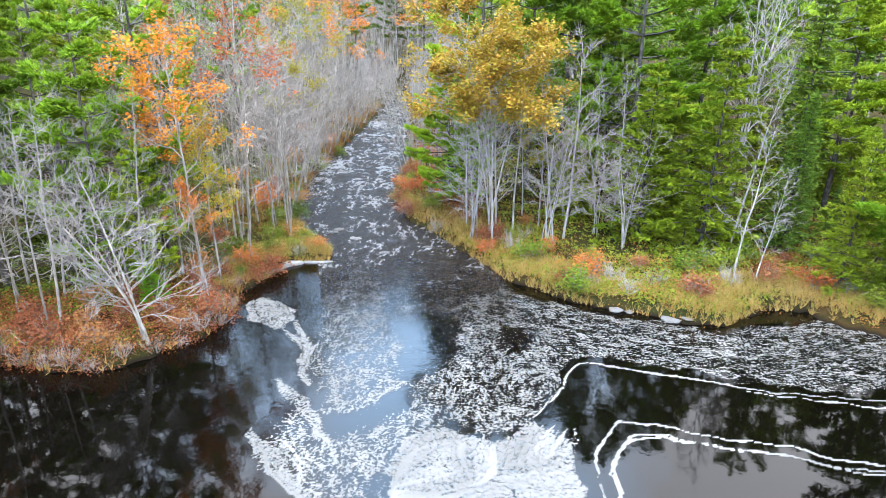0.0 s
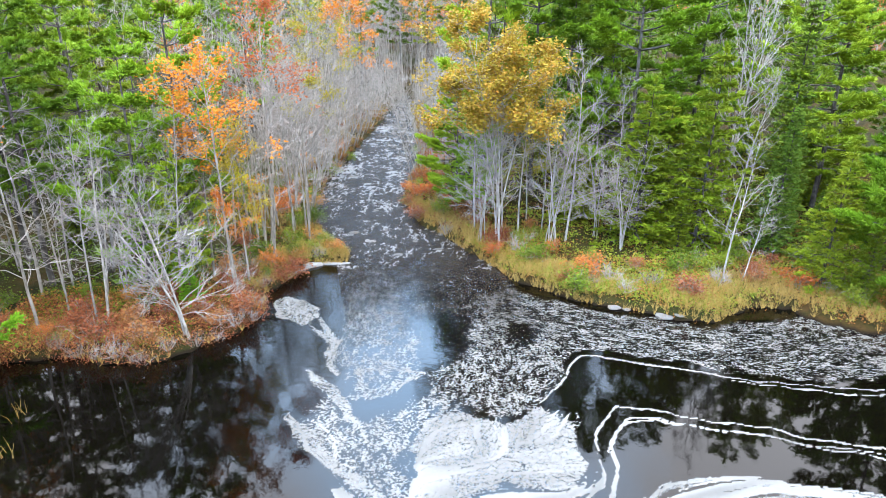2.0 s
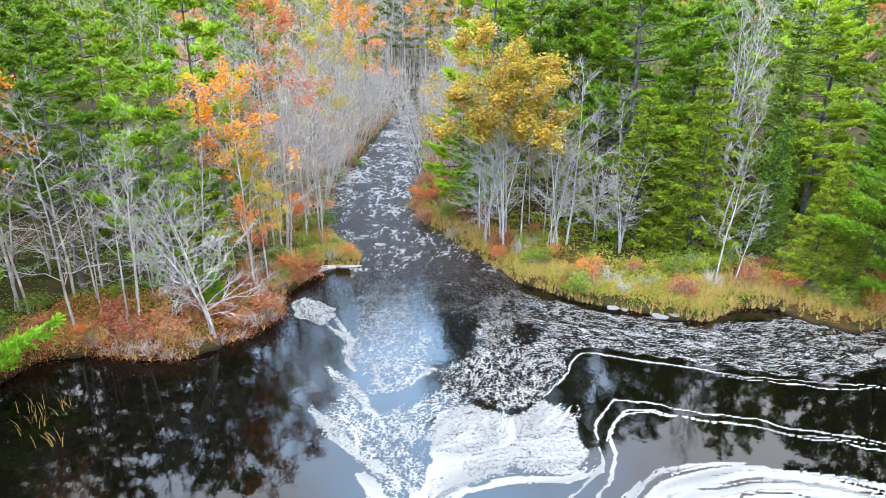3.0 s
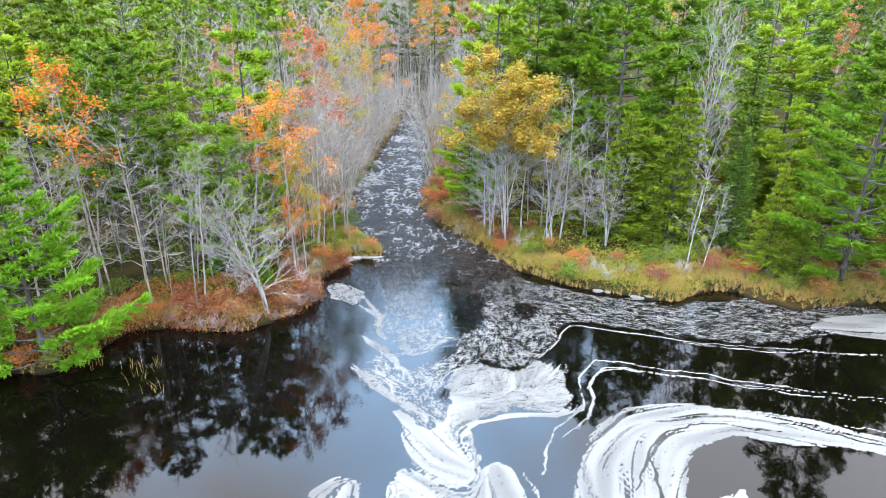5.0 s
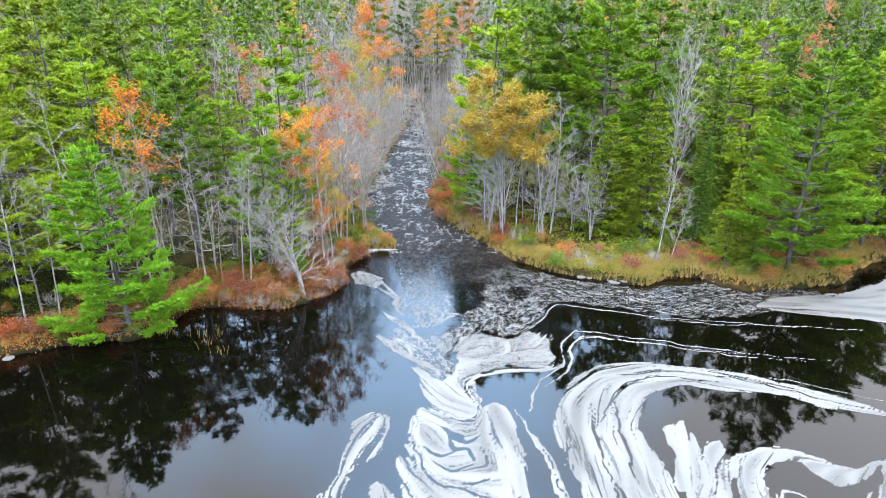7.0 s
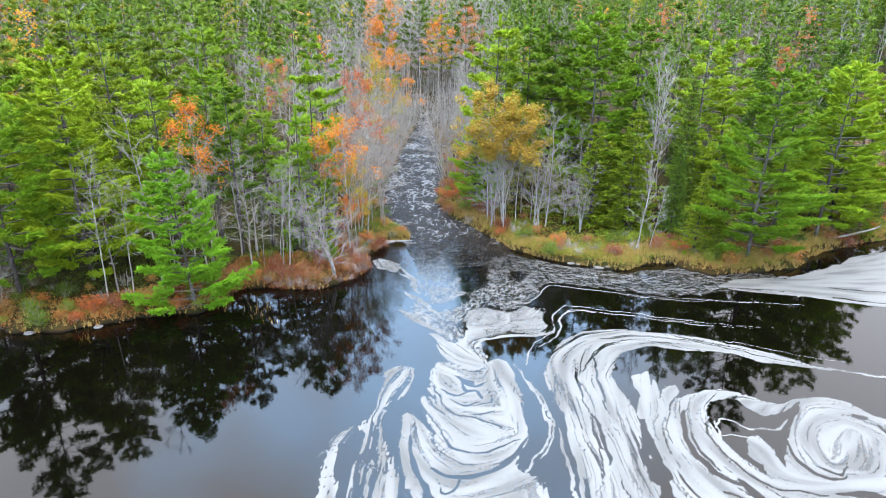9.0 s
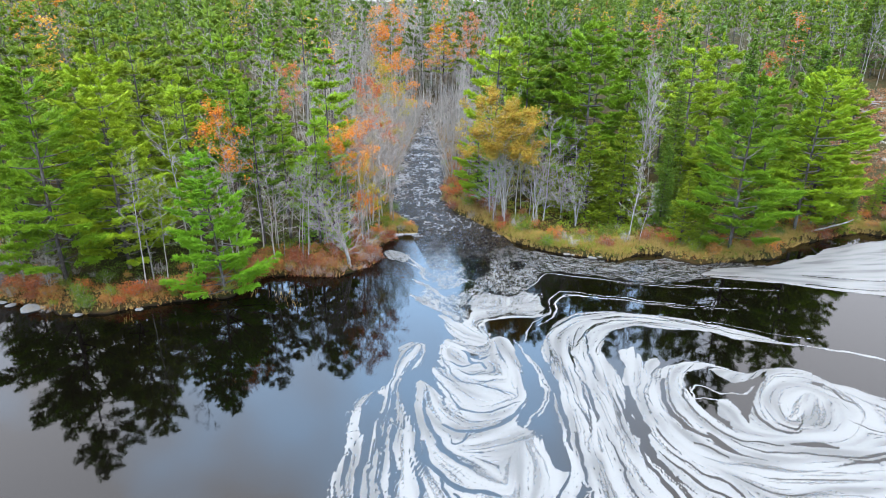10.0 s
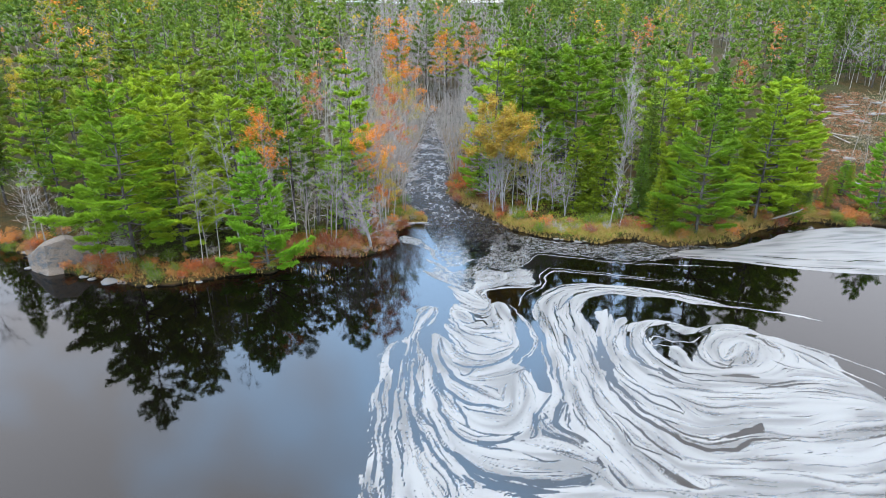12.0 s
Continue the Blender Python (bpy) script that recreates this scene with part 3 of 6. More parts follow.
slit([(-5.37, -4.43), (-4.96, -6.07), (-4.4, -7.88), (-3.87, -9.01), (-3.29, -9.6)], 0.12)
slit([(-3.62, -8.51), (-2.66, -9.27), (-1.21, -9.53)], 0.06)
slit([(-3.46, -1.88), (-3.07, -2.56), (-2.4, -2.25), (-2.28, -1.49)], 0.06)
slit([(-2.27, 6.96), (-1.93, 5.9), (-1.15, 5.91), (-0.91, 5.19)], 0.12)
slit([(-2.73, 5.28), (-2, 4.48), (-0.93, 4.89)], 0.06)
slit([(-1.57, 3.7), (-1.03, 3.52), (-0.25, 3.91)], 0.05)
slit([(-4.35, 5.47), (-3.89, 4.46), (-3.2, 3.69)], 0.05)
drift([(-4.37, -0.71), (-2.75, -2.63), (-0.67, -2.24), (0.86, -1.46)])
drift([(-4.02, -6.99), (-2.28, -8.72), (-0.48, -8.43), (1.32, -5.71), (1.34, -2.6)])
# threads between the crescents and the great band
thread([(1.45, 9.02), (2.05, 6.79), (2.56, 4.72), (2.66, 3.08), (2.4, 1.53), (1.76, -0.01), (0.94, -1.15), (0.3, -1.62)], 0.09)
thread([(1.6, 8.11), (2.37, 6.15), (2.82, 4.52), (2.88, 2.98), (2.6, 1.36), (1.99, -0.17)], 0.07)
thread([(3.23, 2.25), (3.11, 0.33), (3.04, -2.21), (3.1, -4.23), (3.1, -5.3)], 0.12)
thread([(3.83, 3.75), (3.74, 1.02), (3.6, -1.83), (3.55, -4.36), (3.41, -6.33)], 0.16)
sheet([(0.4, -1.85), (1.9, -1.46), (1.9, -4.37), (2.88, -4.37), (3.93, -0.65), (4.44, -2.2), (3.29, -8.12), (3.92, -9.5), (4.92, -11.03), (2.63, -10.79), (0.72, -10.04), (-0.09, -9.68), (0.97, -8.25), (1.73, -6.02), (1.87, -4.03), (1.37, -2.38)], 0.5)
gap([(2.16, -0.82), (2.53, -0.66), (2.57, -3.1), (2.52, -4.37), (2.17, -4.64), (1.92, -3.11)])
slit([(3.7, -6.01), (3.09, -6.45), (2.55, -7.84), (2.68, -8.69), (3.65, -9.12), (4.18, -9.87)], 0.14)
slit([(2.65, -5.04), (2.04, -6.46), (1.39, -7.84), (1.11, -9.25)], 0.1)
slit([(2.58, -9.24), (3.34, -9.77), (3.79, -10.08)], 0.09)
slit([(3.79, -1.44), (3.67, -3.67), (3.67, -5.36)], 0.12)
drift([(1.8, -5.05), (1.87, -7.55), (2.45, -8.97), (3.52, -9.76), (4.58, -11.03)])
# the great band that turns down from its long tail
sheet([(28.3, 6.07), (26.04, 7.44), (21.36, 9.21), (19.79, 10.39), (18.02, 11.24), (16.23, 12.24), (14.81, 12.88), (10.13, 13.92), (7.43, 13.75), (6.39, 13.2), (5.04, 11.62), (4.02, 10.12), (3.42, 8.46), (3.28, 6.8), (3.33, 5.13), (3.57, 3.56), (3.74, 1.54), (3.72, -0.65), (3.63, -2.58), (3.55, -4.36), (3.66, -5.82), (3.4, -7.54), (3.46, -8.68), (4.15, -10.02), (4.63, -11.37), (4.83, -13.12), (4.5, -14.79), (9.06, -14.76), (10.69, -10.74), (9.58, -9.19), (8.73, -7.5), (7.99, -5), (7.78, -2.18), (7.55, 0.03), (7.49, 1.57), (7.8, 2.84), (7.76, 4.66), (7.66, 6.3), (7.69, 8.05), (8.38, 9.56), (9.5, 10.78), (11.15, 11.42), (13.21, 11.19), (15.18, 10.71), (17.12, 10.24), (18.78, 9.19), (23.37, 8.08), (25.86, 7.11)], 0.93)
drift([(26.04, 7.44), (21.31, 9.09), (17.39, 10.98), (12.54, 12.6), (8.18, 12.55), (5.71, 10.87), (4.54, 8.47), (4.41, 4.73), (4.57, -0.64), (4.31, -5.03), (4.58, -8.11), (5.32, -10.78), (6.28, -13.11)])
drift([(11.32, 12.06), (8.45, 11.27), (6.57, 8.49), (6.08, 4.75), (6.03, 0.19), (5.99, -3.65), (6.7, -6.92), (7.83, -10.26), (9.42, -13.09)])
drift([(8.75, 10.28), (7.26, 8.16), (7.03, 4.76), (7.01, 1.05), (7.16, -2.18), (7.8, -5.66), (9.42, -8.64)])
slit([(13.4, 11.83), (10.3, 12.31), (7.96, 11.52), (6.54, 9.66), (5.81, 7.92)], 0.05)
slit([(5.41, 3.76), (5.51, 2.36), (5.42, 0.6), (5.34, -0.64)], 0.08)
slit([(5.26, 6.82), (5.23, 2.82), (4.84, -1.43)], 0.05)
slit([(19.02, 9.78), (16.46, 11.35), (13.56, 12.35)], 0.05)
slit([(5.68, -1.43), (5.67, -5.02), (6.17, -7.52), (6.81, -10.26)], 0.06)
slit([(4.11, -6.94), (4.69, -8.39), (5.48, -10.78)], 0.07)
slit([(6.92, 10.27), (6.49, 6.83), (6.35, 3.77)], 0.06)
slit([(5, -11.99), (5.14, -12.9), (5.46, -13.76)], 0.1)
# the eddy and the wide sheet on the right
sheet([(8.6, 4.97), (9.39, 6.21), (10.16, 7.3), (9.95, 5.39), (9.9, 4.19), (10.74, 5.29), (12.16, 6.03), (13.69, 6.25), (15, 5.85), (15.84, 5.24), (17.06, 4.95), (18.28, 5.36), (19.72, 5.58), (20.5, 5.18), (21.26, 4.58), (21.76, 3.71), (22.67, 2.97), (23.53, 2.06), (24.37, 1.19), (25.17, 0.18), (24.87, -1.66), (24.91, -3.51), (25.42, -5.4), (25.94, -7.38), (21.69, -14.69), (4.26, -14.79), (5.65, -10.78), (5.74, -6.31), (7.02, -1.41), (7.99, -1.41), (8.16, 1.05), (8.21, 2.84)], 0.965)
thread([(21.52, 3.24), (23.18, 2.24), (24.53, 1.45), (25.52, 0.18), (26.51, -0.95), (27.57, -2.32), (28.04, -3.48)], 0.12)
thread([(23.97, 0.5), (24.61, -1.28), (25.4, -2.64), (26.27, -4.19)], 0.07)
gap([(7.41, 0.88), (7.51, -0.13), (7.78, -2.33), (8.19, -4.6), (8.94, -6.29), (8.75, -6.04), (7.68, -4.74), (7.17, -2.48), (7.05, -0.62)])
gap([(11.88, 3.63), (12.76, 4.91), (14.07, 5.12), (14.7, 4.23), (15.12, 3.47), (16.15, 3.86), (17.18, 4.55), (18.15, 5.06), (16.66, 3.29), (15.7, 1.82), (14.81, 0.6), (14.19, -0.65), (14.16, 0.59), (13.8, 1.89), (13.15, 1.71), (12.85, 0.24), (13.11, -0.81), (12.6, -1.06), (12.08, 0.15), (11.94, 1.7), (11.82, 2.69)])
thread([(11.98, 2.51), (12.56, 3.16), (13.21, 3.17), (13.66, 2.61), (14.5, 2.44), (15.37, 2.35), (16.35, 3.19)], 0.09)
thread([(12.2, 1.79), (12.89, 1.97), (13.33, 1.71), (13.78, 0.76), (13.88, -0.57)], 0.09)
thread([(12.16, 3.06), (12.02, 1.26), (12.26, -0.09), (12.71, -1.21)], 0.07)
slit([(10.69, 4), (10.12, 2.49), (9.91, 0.73), (10.21, -0.6), (10.69, -1.46), (11.21, -1.92)], 0.17)
slit([(11.34, -1.54), (11.77, -2.44), (12.26, -3.1)], 0.22)
slit([(11.55, 2.87), (11.43, 1.08), (11.8, -0.67), (12.65, -1.83), (13.72, -2.28), (15.2, -2.64)], 0.07)
slit([(15.65, -2.56), (16.91, -2.48), (18.08, -2.77)], 0.15)
slit([(15.52, 1.82), (15.11, 0.26), (15.26, -0.96), (15.9, -1.42), (16.91, -1.42)], 0.11)
slit([(21.19, 2.77), (21.18, 1.86), (21.62, 1.34)], 0.07)
slit([(20.5, 3.7), (20.78, 3.42), (21.11, 3.52)], 0.2)
slit([(7.26, -1.8), (7.17, -4.34), (7.69, -6.29), (8.63, -7.79), (9.58, -9.19), (10.13, -10.03), (11.07, -10.64), (12.46, -10.53), (14.14, -9.85), (15.52, -9.58)], 0.16)
slit([(7.23, -2.7), (7.95, -5.14), (8.88, -7.02), (9.84, -8.47), (10.61, -9.24), (11.82, -9.66), (13.01, -9.33)], 0.08)
slit([(8.15, -3.06), (8.83, -4.8), (9.75, -6.09), (10.93, -7.07)], 0.09)
slit([(7.4, -4.33), (8.33, -6.41), (9.42, -7.61), (10.44, -8.18)], 0.07)
slit([(8.64, -2.76), (9.65, -4.66), (10.59, -5.31), (11.07, -6.89)], 0.08)
slit([(6.7, -6.92), (7.64, -8.65), (8.26, -9.99), (9.26, -11.44)], 0.1)
slit([(6.58, -8.66), (7.15, -10.26), (8.42, -11.01)], 0.07)
slit([(12.26, -1.76), (13.83, -3.02), (16.94, -3.28), (19.62, -4.24)], 0.05)
slit([(15.68, -0.55), (16.68, -1.18), (17.47, -0.38)], 0.05)
slit([(20.39, -0.52), (21.03, -1.31), (21.86, -1.69)], 0.05)
slit([(10.35, -2.53), (10.99, -3.04), (11.59, -3.61)], 0.09)
slit([(10.46, 1.95), (10.29, 0.22), (10.76, -0.99)], 0.06)
gap([(12.76, -9.49), (13.6, -8.95), (14.97, -8.15), (15.7, -7.92), (15.46, -8.6), (14.69, -9.16), (13.35, -9.49)])
drift([(10.21, 4.29), (9.38, 1.94), (9.27, -0.6), (10.23, -2.9), (12.52, -4.3), (16.47, -4.27), (20.81, -3.54), (24.37, -4.21)])
drift([(12.9, 5.31), (11.48, 3.82), (11.13, 1.96), (11.4, -0.59), (12.95, -2.14), (15.58, -2.71), (18.74, -2.09), (21.26, 0.31), (20.83, 2.95), (18.96, 3.88), (16.92, 2.92), (15.73, 1.12)])
drift([(12.49, -9.71), (14.97, -8.88), (17.64, -9.14), (20.8, -8.57)])
drift([(8.99, -11.73), (11.4, -12.18), (14.63, -12.16), (18.23, -12.59)])
drift([(17.76, 4.36), (16.31, 2), (16.11, -0.55), (18.06, -0.94), (19.94, 1.15)])
# loose swirls at the foot of the outflow
sheet([(-6.41, -10.85), (-5.08, -10.44), (-3.74, -10.84), (-2.44, -11.56), (-1.5, -12.07), (-0.12, -11.4), (2.31, -10.7), (3.91, -11.38), (4.69, -12.68), (4.56, -14.79), (-6.36, -14.85)], 0.86)
sheet([(-4.54, -8.63), (-2.36, -10.22), (0.42, -9.79), (2.81, -9.87), (4.66, -11.27), (2.02, -12.33), (-0.29, -12.8), (-2.47, -12.08), (-4.47, -10.94)], 0.8)
slit([(-4.4, -10.64), (-3.11, -11.9), (-1.87, -12.72), (-0.34, -13.24), (1.5, -13.49), (3.13, -13.13), (3.71, -12.77)], 0.2)
slit([(-4.07, -11.13), (-2.97, -12.54), (-1.92, -13.42), (-0.41, -13.84), (1.7, -14.08)], 0.22)
slit([(-2.31, -13.68), (-1.04, -13.93), (0.72, -14.49)], 0.2)
slit([(2.09, -13.65), (3.05, -13.48), (3.63, -13.13)], 0.1)
slit([(-2.54, -10.32), (-1.37, -10.62), (-0.55, -10.82)], 0.08)
slit([(0.12, -10.81), (1.18, -11.54), (2.19, -11.39)], 0.07)
slit([(-3.46, -12.82), (-2.97, -13.25), (-2.87, -13.68)], 0.12)
slit([(-5.39, -11.82), (-4.57, -13.18), (-4.11, -14.44)], 0.06)
drift([(-4.09, -12.27), (-2.24, -13.59), (0.15, -14.21), (3.25, -13.98)])
drift([(-0.72, -10.82), (1.23, -11.2), (3.7, -11.99), (4.59, -13.55)])
# the lumpy sheet under the inflow
sheet([(-0.43, 11.92), (-0.6, 11.01), (-0.46, 10.15), (-0.47, 8.83), (-0.73, 8.3), (-1.47, 8.05), (-2.19, 8.37), (-2.91, 8.95), (-3.44, 9.69), (-3.6, 10.75), (-3.8, 11.76), (-4.16, 13.14), (-3.72, 13.08), (-3.03, 12.18), (-2.18, 11.9), (-1.78, 13.23), (-1.41, 14.4), (-0.59, 14.14), (-0.18, 12.88)], 0.94)
thread([(-0.7, 11.68), (-0.15, 12.28), (0.8, 12.65), (2.15, 12.85), (3.51, 13.05), (4.65, 13.44), (5.02, 13.96)], 0.22)
sheet([(-1.63, 13.87), (-1.39, 15.56), (-0.71, 16.51), (0.77, 16.68), (2.04, 16.55), (3.01, 17.02), (3.7, 17.64), (4.71, 17.42), (4.89, 16.74), (4.56, 16.08), (4.76, 15.16), (4.92, 14.16), (4.58, 13.38), (3.5, 12.99), (1.47, 12.78), (0.19, 12.52), (-0.43, 11.98), (-0.6, 11.12), (-0.45, 10.25), (-0.47, 8.83), (-0.73, 8.34), (-1.47, 8.1), (-2.19, 8.42), (-2.91, 8.99), (-3.44, 9.74), (-3.6, 10.86), (-3.8, 11.88), (-4.16, 13.14), (-3.79, 13.08), (-3.1, 12.12), (-2.18, 11.44), (-1.85, 12.37)], 0.22)
sheet([(-3.8, 8.89), (-3.51, 9.19), (-3.02, 8.89), (-1.9, 8.24), (-0.8, 8.06), (-0.52, 9.02), (0.24, 9.53), (0.83, 9.34), (1.17, 8.37), (1.31, 7.01), (1.3, 5.75), (1.38, 4.23), (-2.97, 4.19), (-3.68, 5.7), (-3.93, 6.95), (-3.99, 8.07)], 0.9)
gap([(-2.42, 7.58), (-2.03, 7.19), (-1.5, 6.97), (-1.31, 6.68), (-1.76, 6.5), (-2.31, 6.84)])
thread([(-6.7, 17.17), (-6.03, 16.28), (-5.35, 15.02), (-4.67, 14.35), (-3.89, 13.97), (-3.12, 13.09)], 0.08)
thread([(-5.86, 16.88), (-5, 16.15), (-4.27, 14.62), (-3.49, 14.23)], 0.06)
slit([(-3.29, 6.11), (-2.87, 5.67), (-2.2, 5.52), (-1.6, 5.88)], 0.08)
slit([(0.77, 15.81), (1.09, 15.25), (1.54, 15.53)], 0.07)
slit([(1.77, 15.68), (2.21, 15.13), (2.79, 15.27)], 0.06)
slit([(2.96, 16.57), (3.33, 17.17), (3.89, 17.96)], 0.07)
slit([(-3.48, 13.84), (-2.91, 12.6), (-2.44, 11.89)], 0.06)
slit([(-2.2, 6.75), (-1.59, 6.38), (-0.92, 6.64)], 0.08)
drift([(-3.13, 10.87), (-2.19, 9.55), (-0.99, 9.07)])
drift([(-0.81, 13.88), (1.64, 14.44), (4.1, 14.61)])
drift([(0.44, 8.36), (0.67, 6.15), (0.74, 4.22)])
thread([(23.92, 9.37), (22.11, 10.01), (20.67, 10.63), (19.42, 11.16), (18.14, 11.7), (16.56, 12.38)], 0.05)
thread([(18.14, 10.59), (19.01, 9.97), (20.21, 9.48), (21.23, 9.29)], 0.05)
# spike and curl above the eddy
sheet([(9.02, 7.76), (9.53, 7.91), (9.92, 8.19), (9.8, 7.1), (9.58, 5.84), (9.62, 5.14), (10.35, 6.26), (11.3, 6.44), (9.61, 3.61), (7.92, 3.25), (8.82, 5.84), (8.79, 6.66)], 0.97)
# loose trails further out on the pond
sheet([(-7.6, -13.8), (-7.0, -17.5), (-3.0, -19.4), (4.0, -18.6), (11.0, -20.2), (18.0, -19.0), (24.0, -17.6), (26.5, -12.5), (20.0, -13.6), (8.0, -14.0), (0.0, -13.8)], 0.66)
drift([(-6.0, -14.0), (-4.0, -17.5), (2.0, -19.0), (9.0, -18.0)])
drift([(8.0, -14.5), (14.0, -17.5), (21.0, -16.5), (25.0, -13.0)])
# threads that skirt the dark water off the right shore
thread([(22.4, 18.6), (17.1, 19.3), (13.7, 19.7), (10.7, 20.5), (7.5, 21.4), (6.1, 21.7), (5.3, 20.9), (4.5, 19.4), (3.5, 18)], 0.07)
thread([(21.4, 14.3), (16, 15.2), (10.7, 16.8), (7.4, 17.6), (6.2, 17.6), (5.3, 16), (4.8, 13.6), (3.1, 11.5), (2.2, 9)], 0.07)
thread([(20, 14.2), (16.2, 14.7), (10.9, 16.2), (7.6, 17.0), (6.6, 17.0), (5.8, 15.8), (5.2, 13.3), (3.5, 11.2)], 0.06)
thread([(16, 15.0), (11.5, 16.0), (7.2, 16.9), (6.0, 16.2), (5.6, 14.4), (4.4, 12.0)], 0.06)
thread([(26, 18.2), (20.6, 18.9), (16, 19.0), (12, 19.9)], 0.05)
# the pale sheet that fills the bay beyond the right shore
sheet([(24, 21.6), (28, 19.4), (33, 17.6), (40, 16.2), (51, 15.2), (51, 31), (44, 31.5), (38, 29.5), (32, 26), (28, 24)], 1.12)
sheet([(20.5, 21.6), (24, 20.4), (28, 19.9), (30, 22), (28, 24), (24, 23.6), (21.5, 22.8)], 0.97)
drift([(24, 22), (32, 20), (40, 19), (50, 18.6)])
drift([(26, 23), (34, 24), (44, 26), (50, 27)])
drift([(30, 21.4), (40, 22), (50, 22.5)])
slit([(30, 21.6), (36, 20.4), (44, 20.2)], 0.1)
slit([(29, 19.6), (34, 18.4), (40, 17.8)], 0.09)
# loose flecks round the inflow
flecks([(-10.09, 27.13), (-9.46, 27.82), (-8.45, 27.69), (-7.27, 26.61), (-6.95, 25.38), (-7.38, 24.79), (-6.97, 24.17), (-5.92, 23), (-6.36, 23.22), (-7.43, 24.28), (-8.46, 24.89), (-9.33, 25.4)], 0.95, 0.35)
flecks([(-1.6, 17.5), (-0.79, 21.06), (-0.59, 22.88), (0.35, 26.02), (1.37, 28.7), (3.05, 28.74), (3, 23.89), (4.18, 23.04), (5.25, 23.94), (4.96, 21.17), (4.6, 20.09), (3.52, 18.81), (2.58, 17.18), (1.39, 16.79), (0.49, 17.15), (-0.44, 16.39), (-1.78, 16.37)], 0.72, 0.8)
flecks([(-1.12, 16.93), (0.28, 17.53), (1.84, 16.72), (3.4, 17.98), (4.28, 17.6), (4.59, 15.78), (4.51, 14.49), (3.66, 13.32), (0.69, 13.01), (-0.48, 12.42), (-1.6, 11.96), (-1.46, 13.25), (-1.73, 15.02)], 1.02, 0.5)
flecks([(-3.16, 11.94), (-3.57, 12.95), (-4.64, 14.66), (-5.51, 15.96), (-6.03, 17.42), (-5.55, 18.65), (-4.07, 16.7), (-3, 17.47), (-1.39, 18.73), (-1.12, 16.75), (-1.71, 14.7), (-1.41, 11.96)], 0.74, 0.9)
flecks([(-5.69, 20.96), (-6.01, 23.7), (-5.96, 28.52), (-5.72, 31.99), (-3.91, 32.03), (-2.18, 25.69), (-1.45, 21.05), (-1.9, 19.15), (-3.07, 18.28), (-4.33, 18.67)], 0.66, 1.0)
flecks([(-6.21, 32.94), (-7.43, 36.11), (-6.95, 38.54), (-3.5, 37.4), (-0.23, 35.19), (2.52, 30.39), (2.44, 25.79), (-0.33, 25.73), (-2.18, 25.69), (-3.77, 30.23)], 0.42, 1.2)
flecks([(3.0, 29.7), (5.8, 27.8), (8.5, 26.5), (11.5, 25.4), (13.9, 24.8), (17.8, 25.9), (23.8, 25.6), (28, 23.8), (24, 21.4), (20.5, 20.6), (17.7, 20.1), (16.2, 19.8), (14.6, 19.9), (11.7, 20.6), (10.1, 21.4), (7.8, 22.0), (5.7, 22.3), (4.7, 20.1), (3.2, 17.4), (1.7, 16.9)], 0.68, 0.4)
fleck_line([(-6.93, 25.25), (-6.05, 23.11), (-5.56, 20.97), (-5.22, 20)], 0.16, 0.90)
fleck_line([(-6.5, 20.21), (-6.02, 19.62), (-5.31, 18.66), (-4.56, 17.76), (-4.07, 16.7), (-3.51, 15.82)], 0.2, 0.95)
fleck_line([(-6.64, 16.84), (-6.09, 16.37), (-5.48, 15.55), (-4.64, 14.66), (-3.69, 13.84), (-3.06, 13.23), (-2.56, 12.44)], 0.2, 0.99)
fleck_line([(-5.23, 15.62), (-4.61, 15.8), (-3.63, 14.99), (-2.97, 14.69)], 0.22, 0.80)
fleck_line([(-5.16, 20.97), (-4.05, 20.5), (-3.31, 21.01), (-1.94, 20.06)], 0.25, 0.76)
fleck_line([(-4.76, 18.25), (-3.33, 18.48), (-2.17, 19.6), (-1.43, 20.07)], 0.22, 0.76)
fleck_line([(-2.87, 16), (-1.82, 17.11), (-1.38, 18.31)], 0.2, 0.80)
fleck_line([(-0.64, 25.72), (1.29, 27.17), (2.75, 25.8)], 0.16, 0.72)
fleck_line([(-0.36, 23.23), (1.03, 22.69), (2.41, 21.12)], 0.18, 0.72)
fleck_line([(2.31, 20.14), (3.35, 21.14), (4.42, 21.16), (4.77, 20.19)], 0.14, 0.85)
drift([(4, 26), (10, 23.6), (18, 22.6), (26, 22.2)])
drift([(6, 24), (12, 22), (20, 21.4)])
drift([(-3, 32), (-3.6, 26), (-4, 20), (-3, 14)])
drift([(0, 31), (1.5, 26), (2.4, 21), (1.5, 15)])
# dark pools that the flecks leave open
for ring in ([(-1.26, 25.71), (0.32, 27.15), (1.21, 25.77), (0.78, 23.25), (-0.39, 21.07), (-1.05, 21.05), (-0.65, 23.22)], [(2.77, 24.5), (3.85, 24.78), (4.12, 23.62), (3.53, 22.46), (2.85, 22.61)], [(-0.8, 25.6), (0.3, 25.7), (0.9, 23.1), (0.1, 20.8), (-0.7, 21.1), (-1.2, 23.4)]):
    fleck *= 1 - 0.5 * np.clip(0.4 - (shore_distance(WX, WY, np.array(ring)) + 0.3 * wave(FX, FY, 0.5, 2.0)) / 0.8, 0, 1)
# below the view the foam frays out
density *= np.clip((FY + 21 + 1.5 * wave(FX, FY, 1.9)) / 4, 0, 1)

theta = 0.5 * np.arctan2(s2, c2) + 0.14 * wave(FX, FY, 0.75, 1.0) + 0.1 * wave(FY, FX, 0.34, 2.0)
TX, TY = np.cos(theta), np.sin(theta)
ny, nx = FX.shape


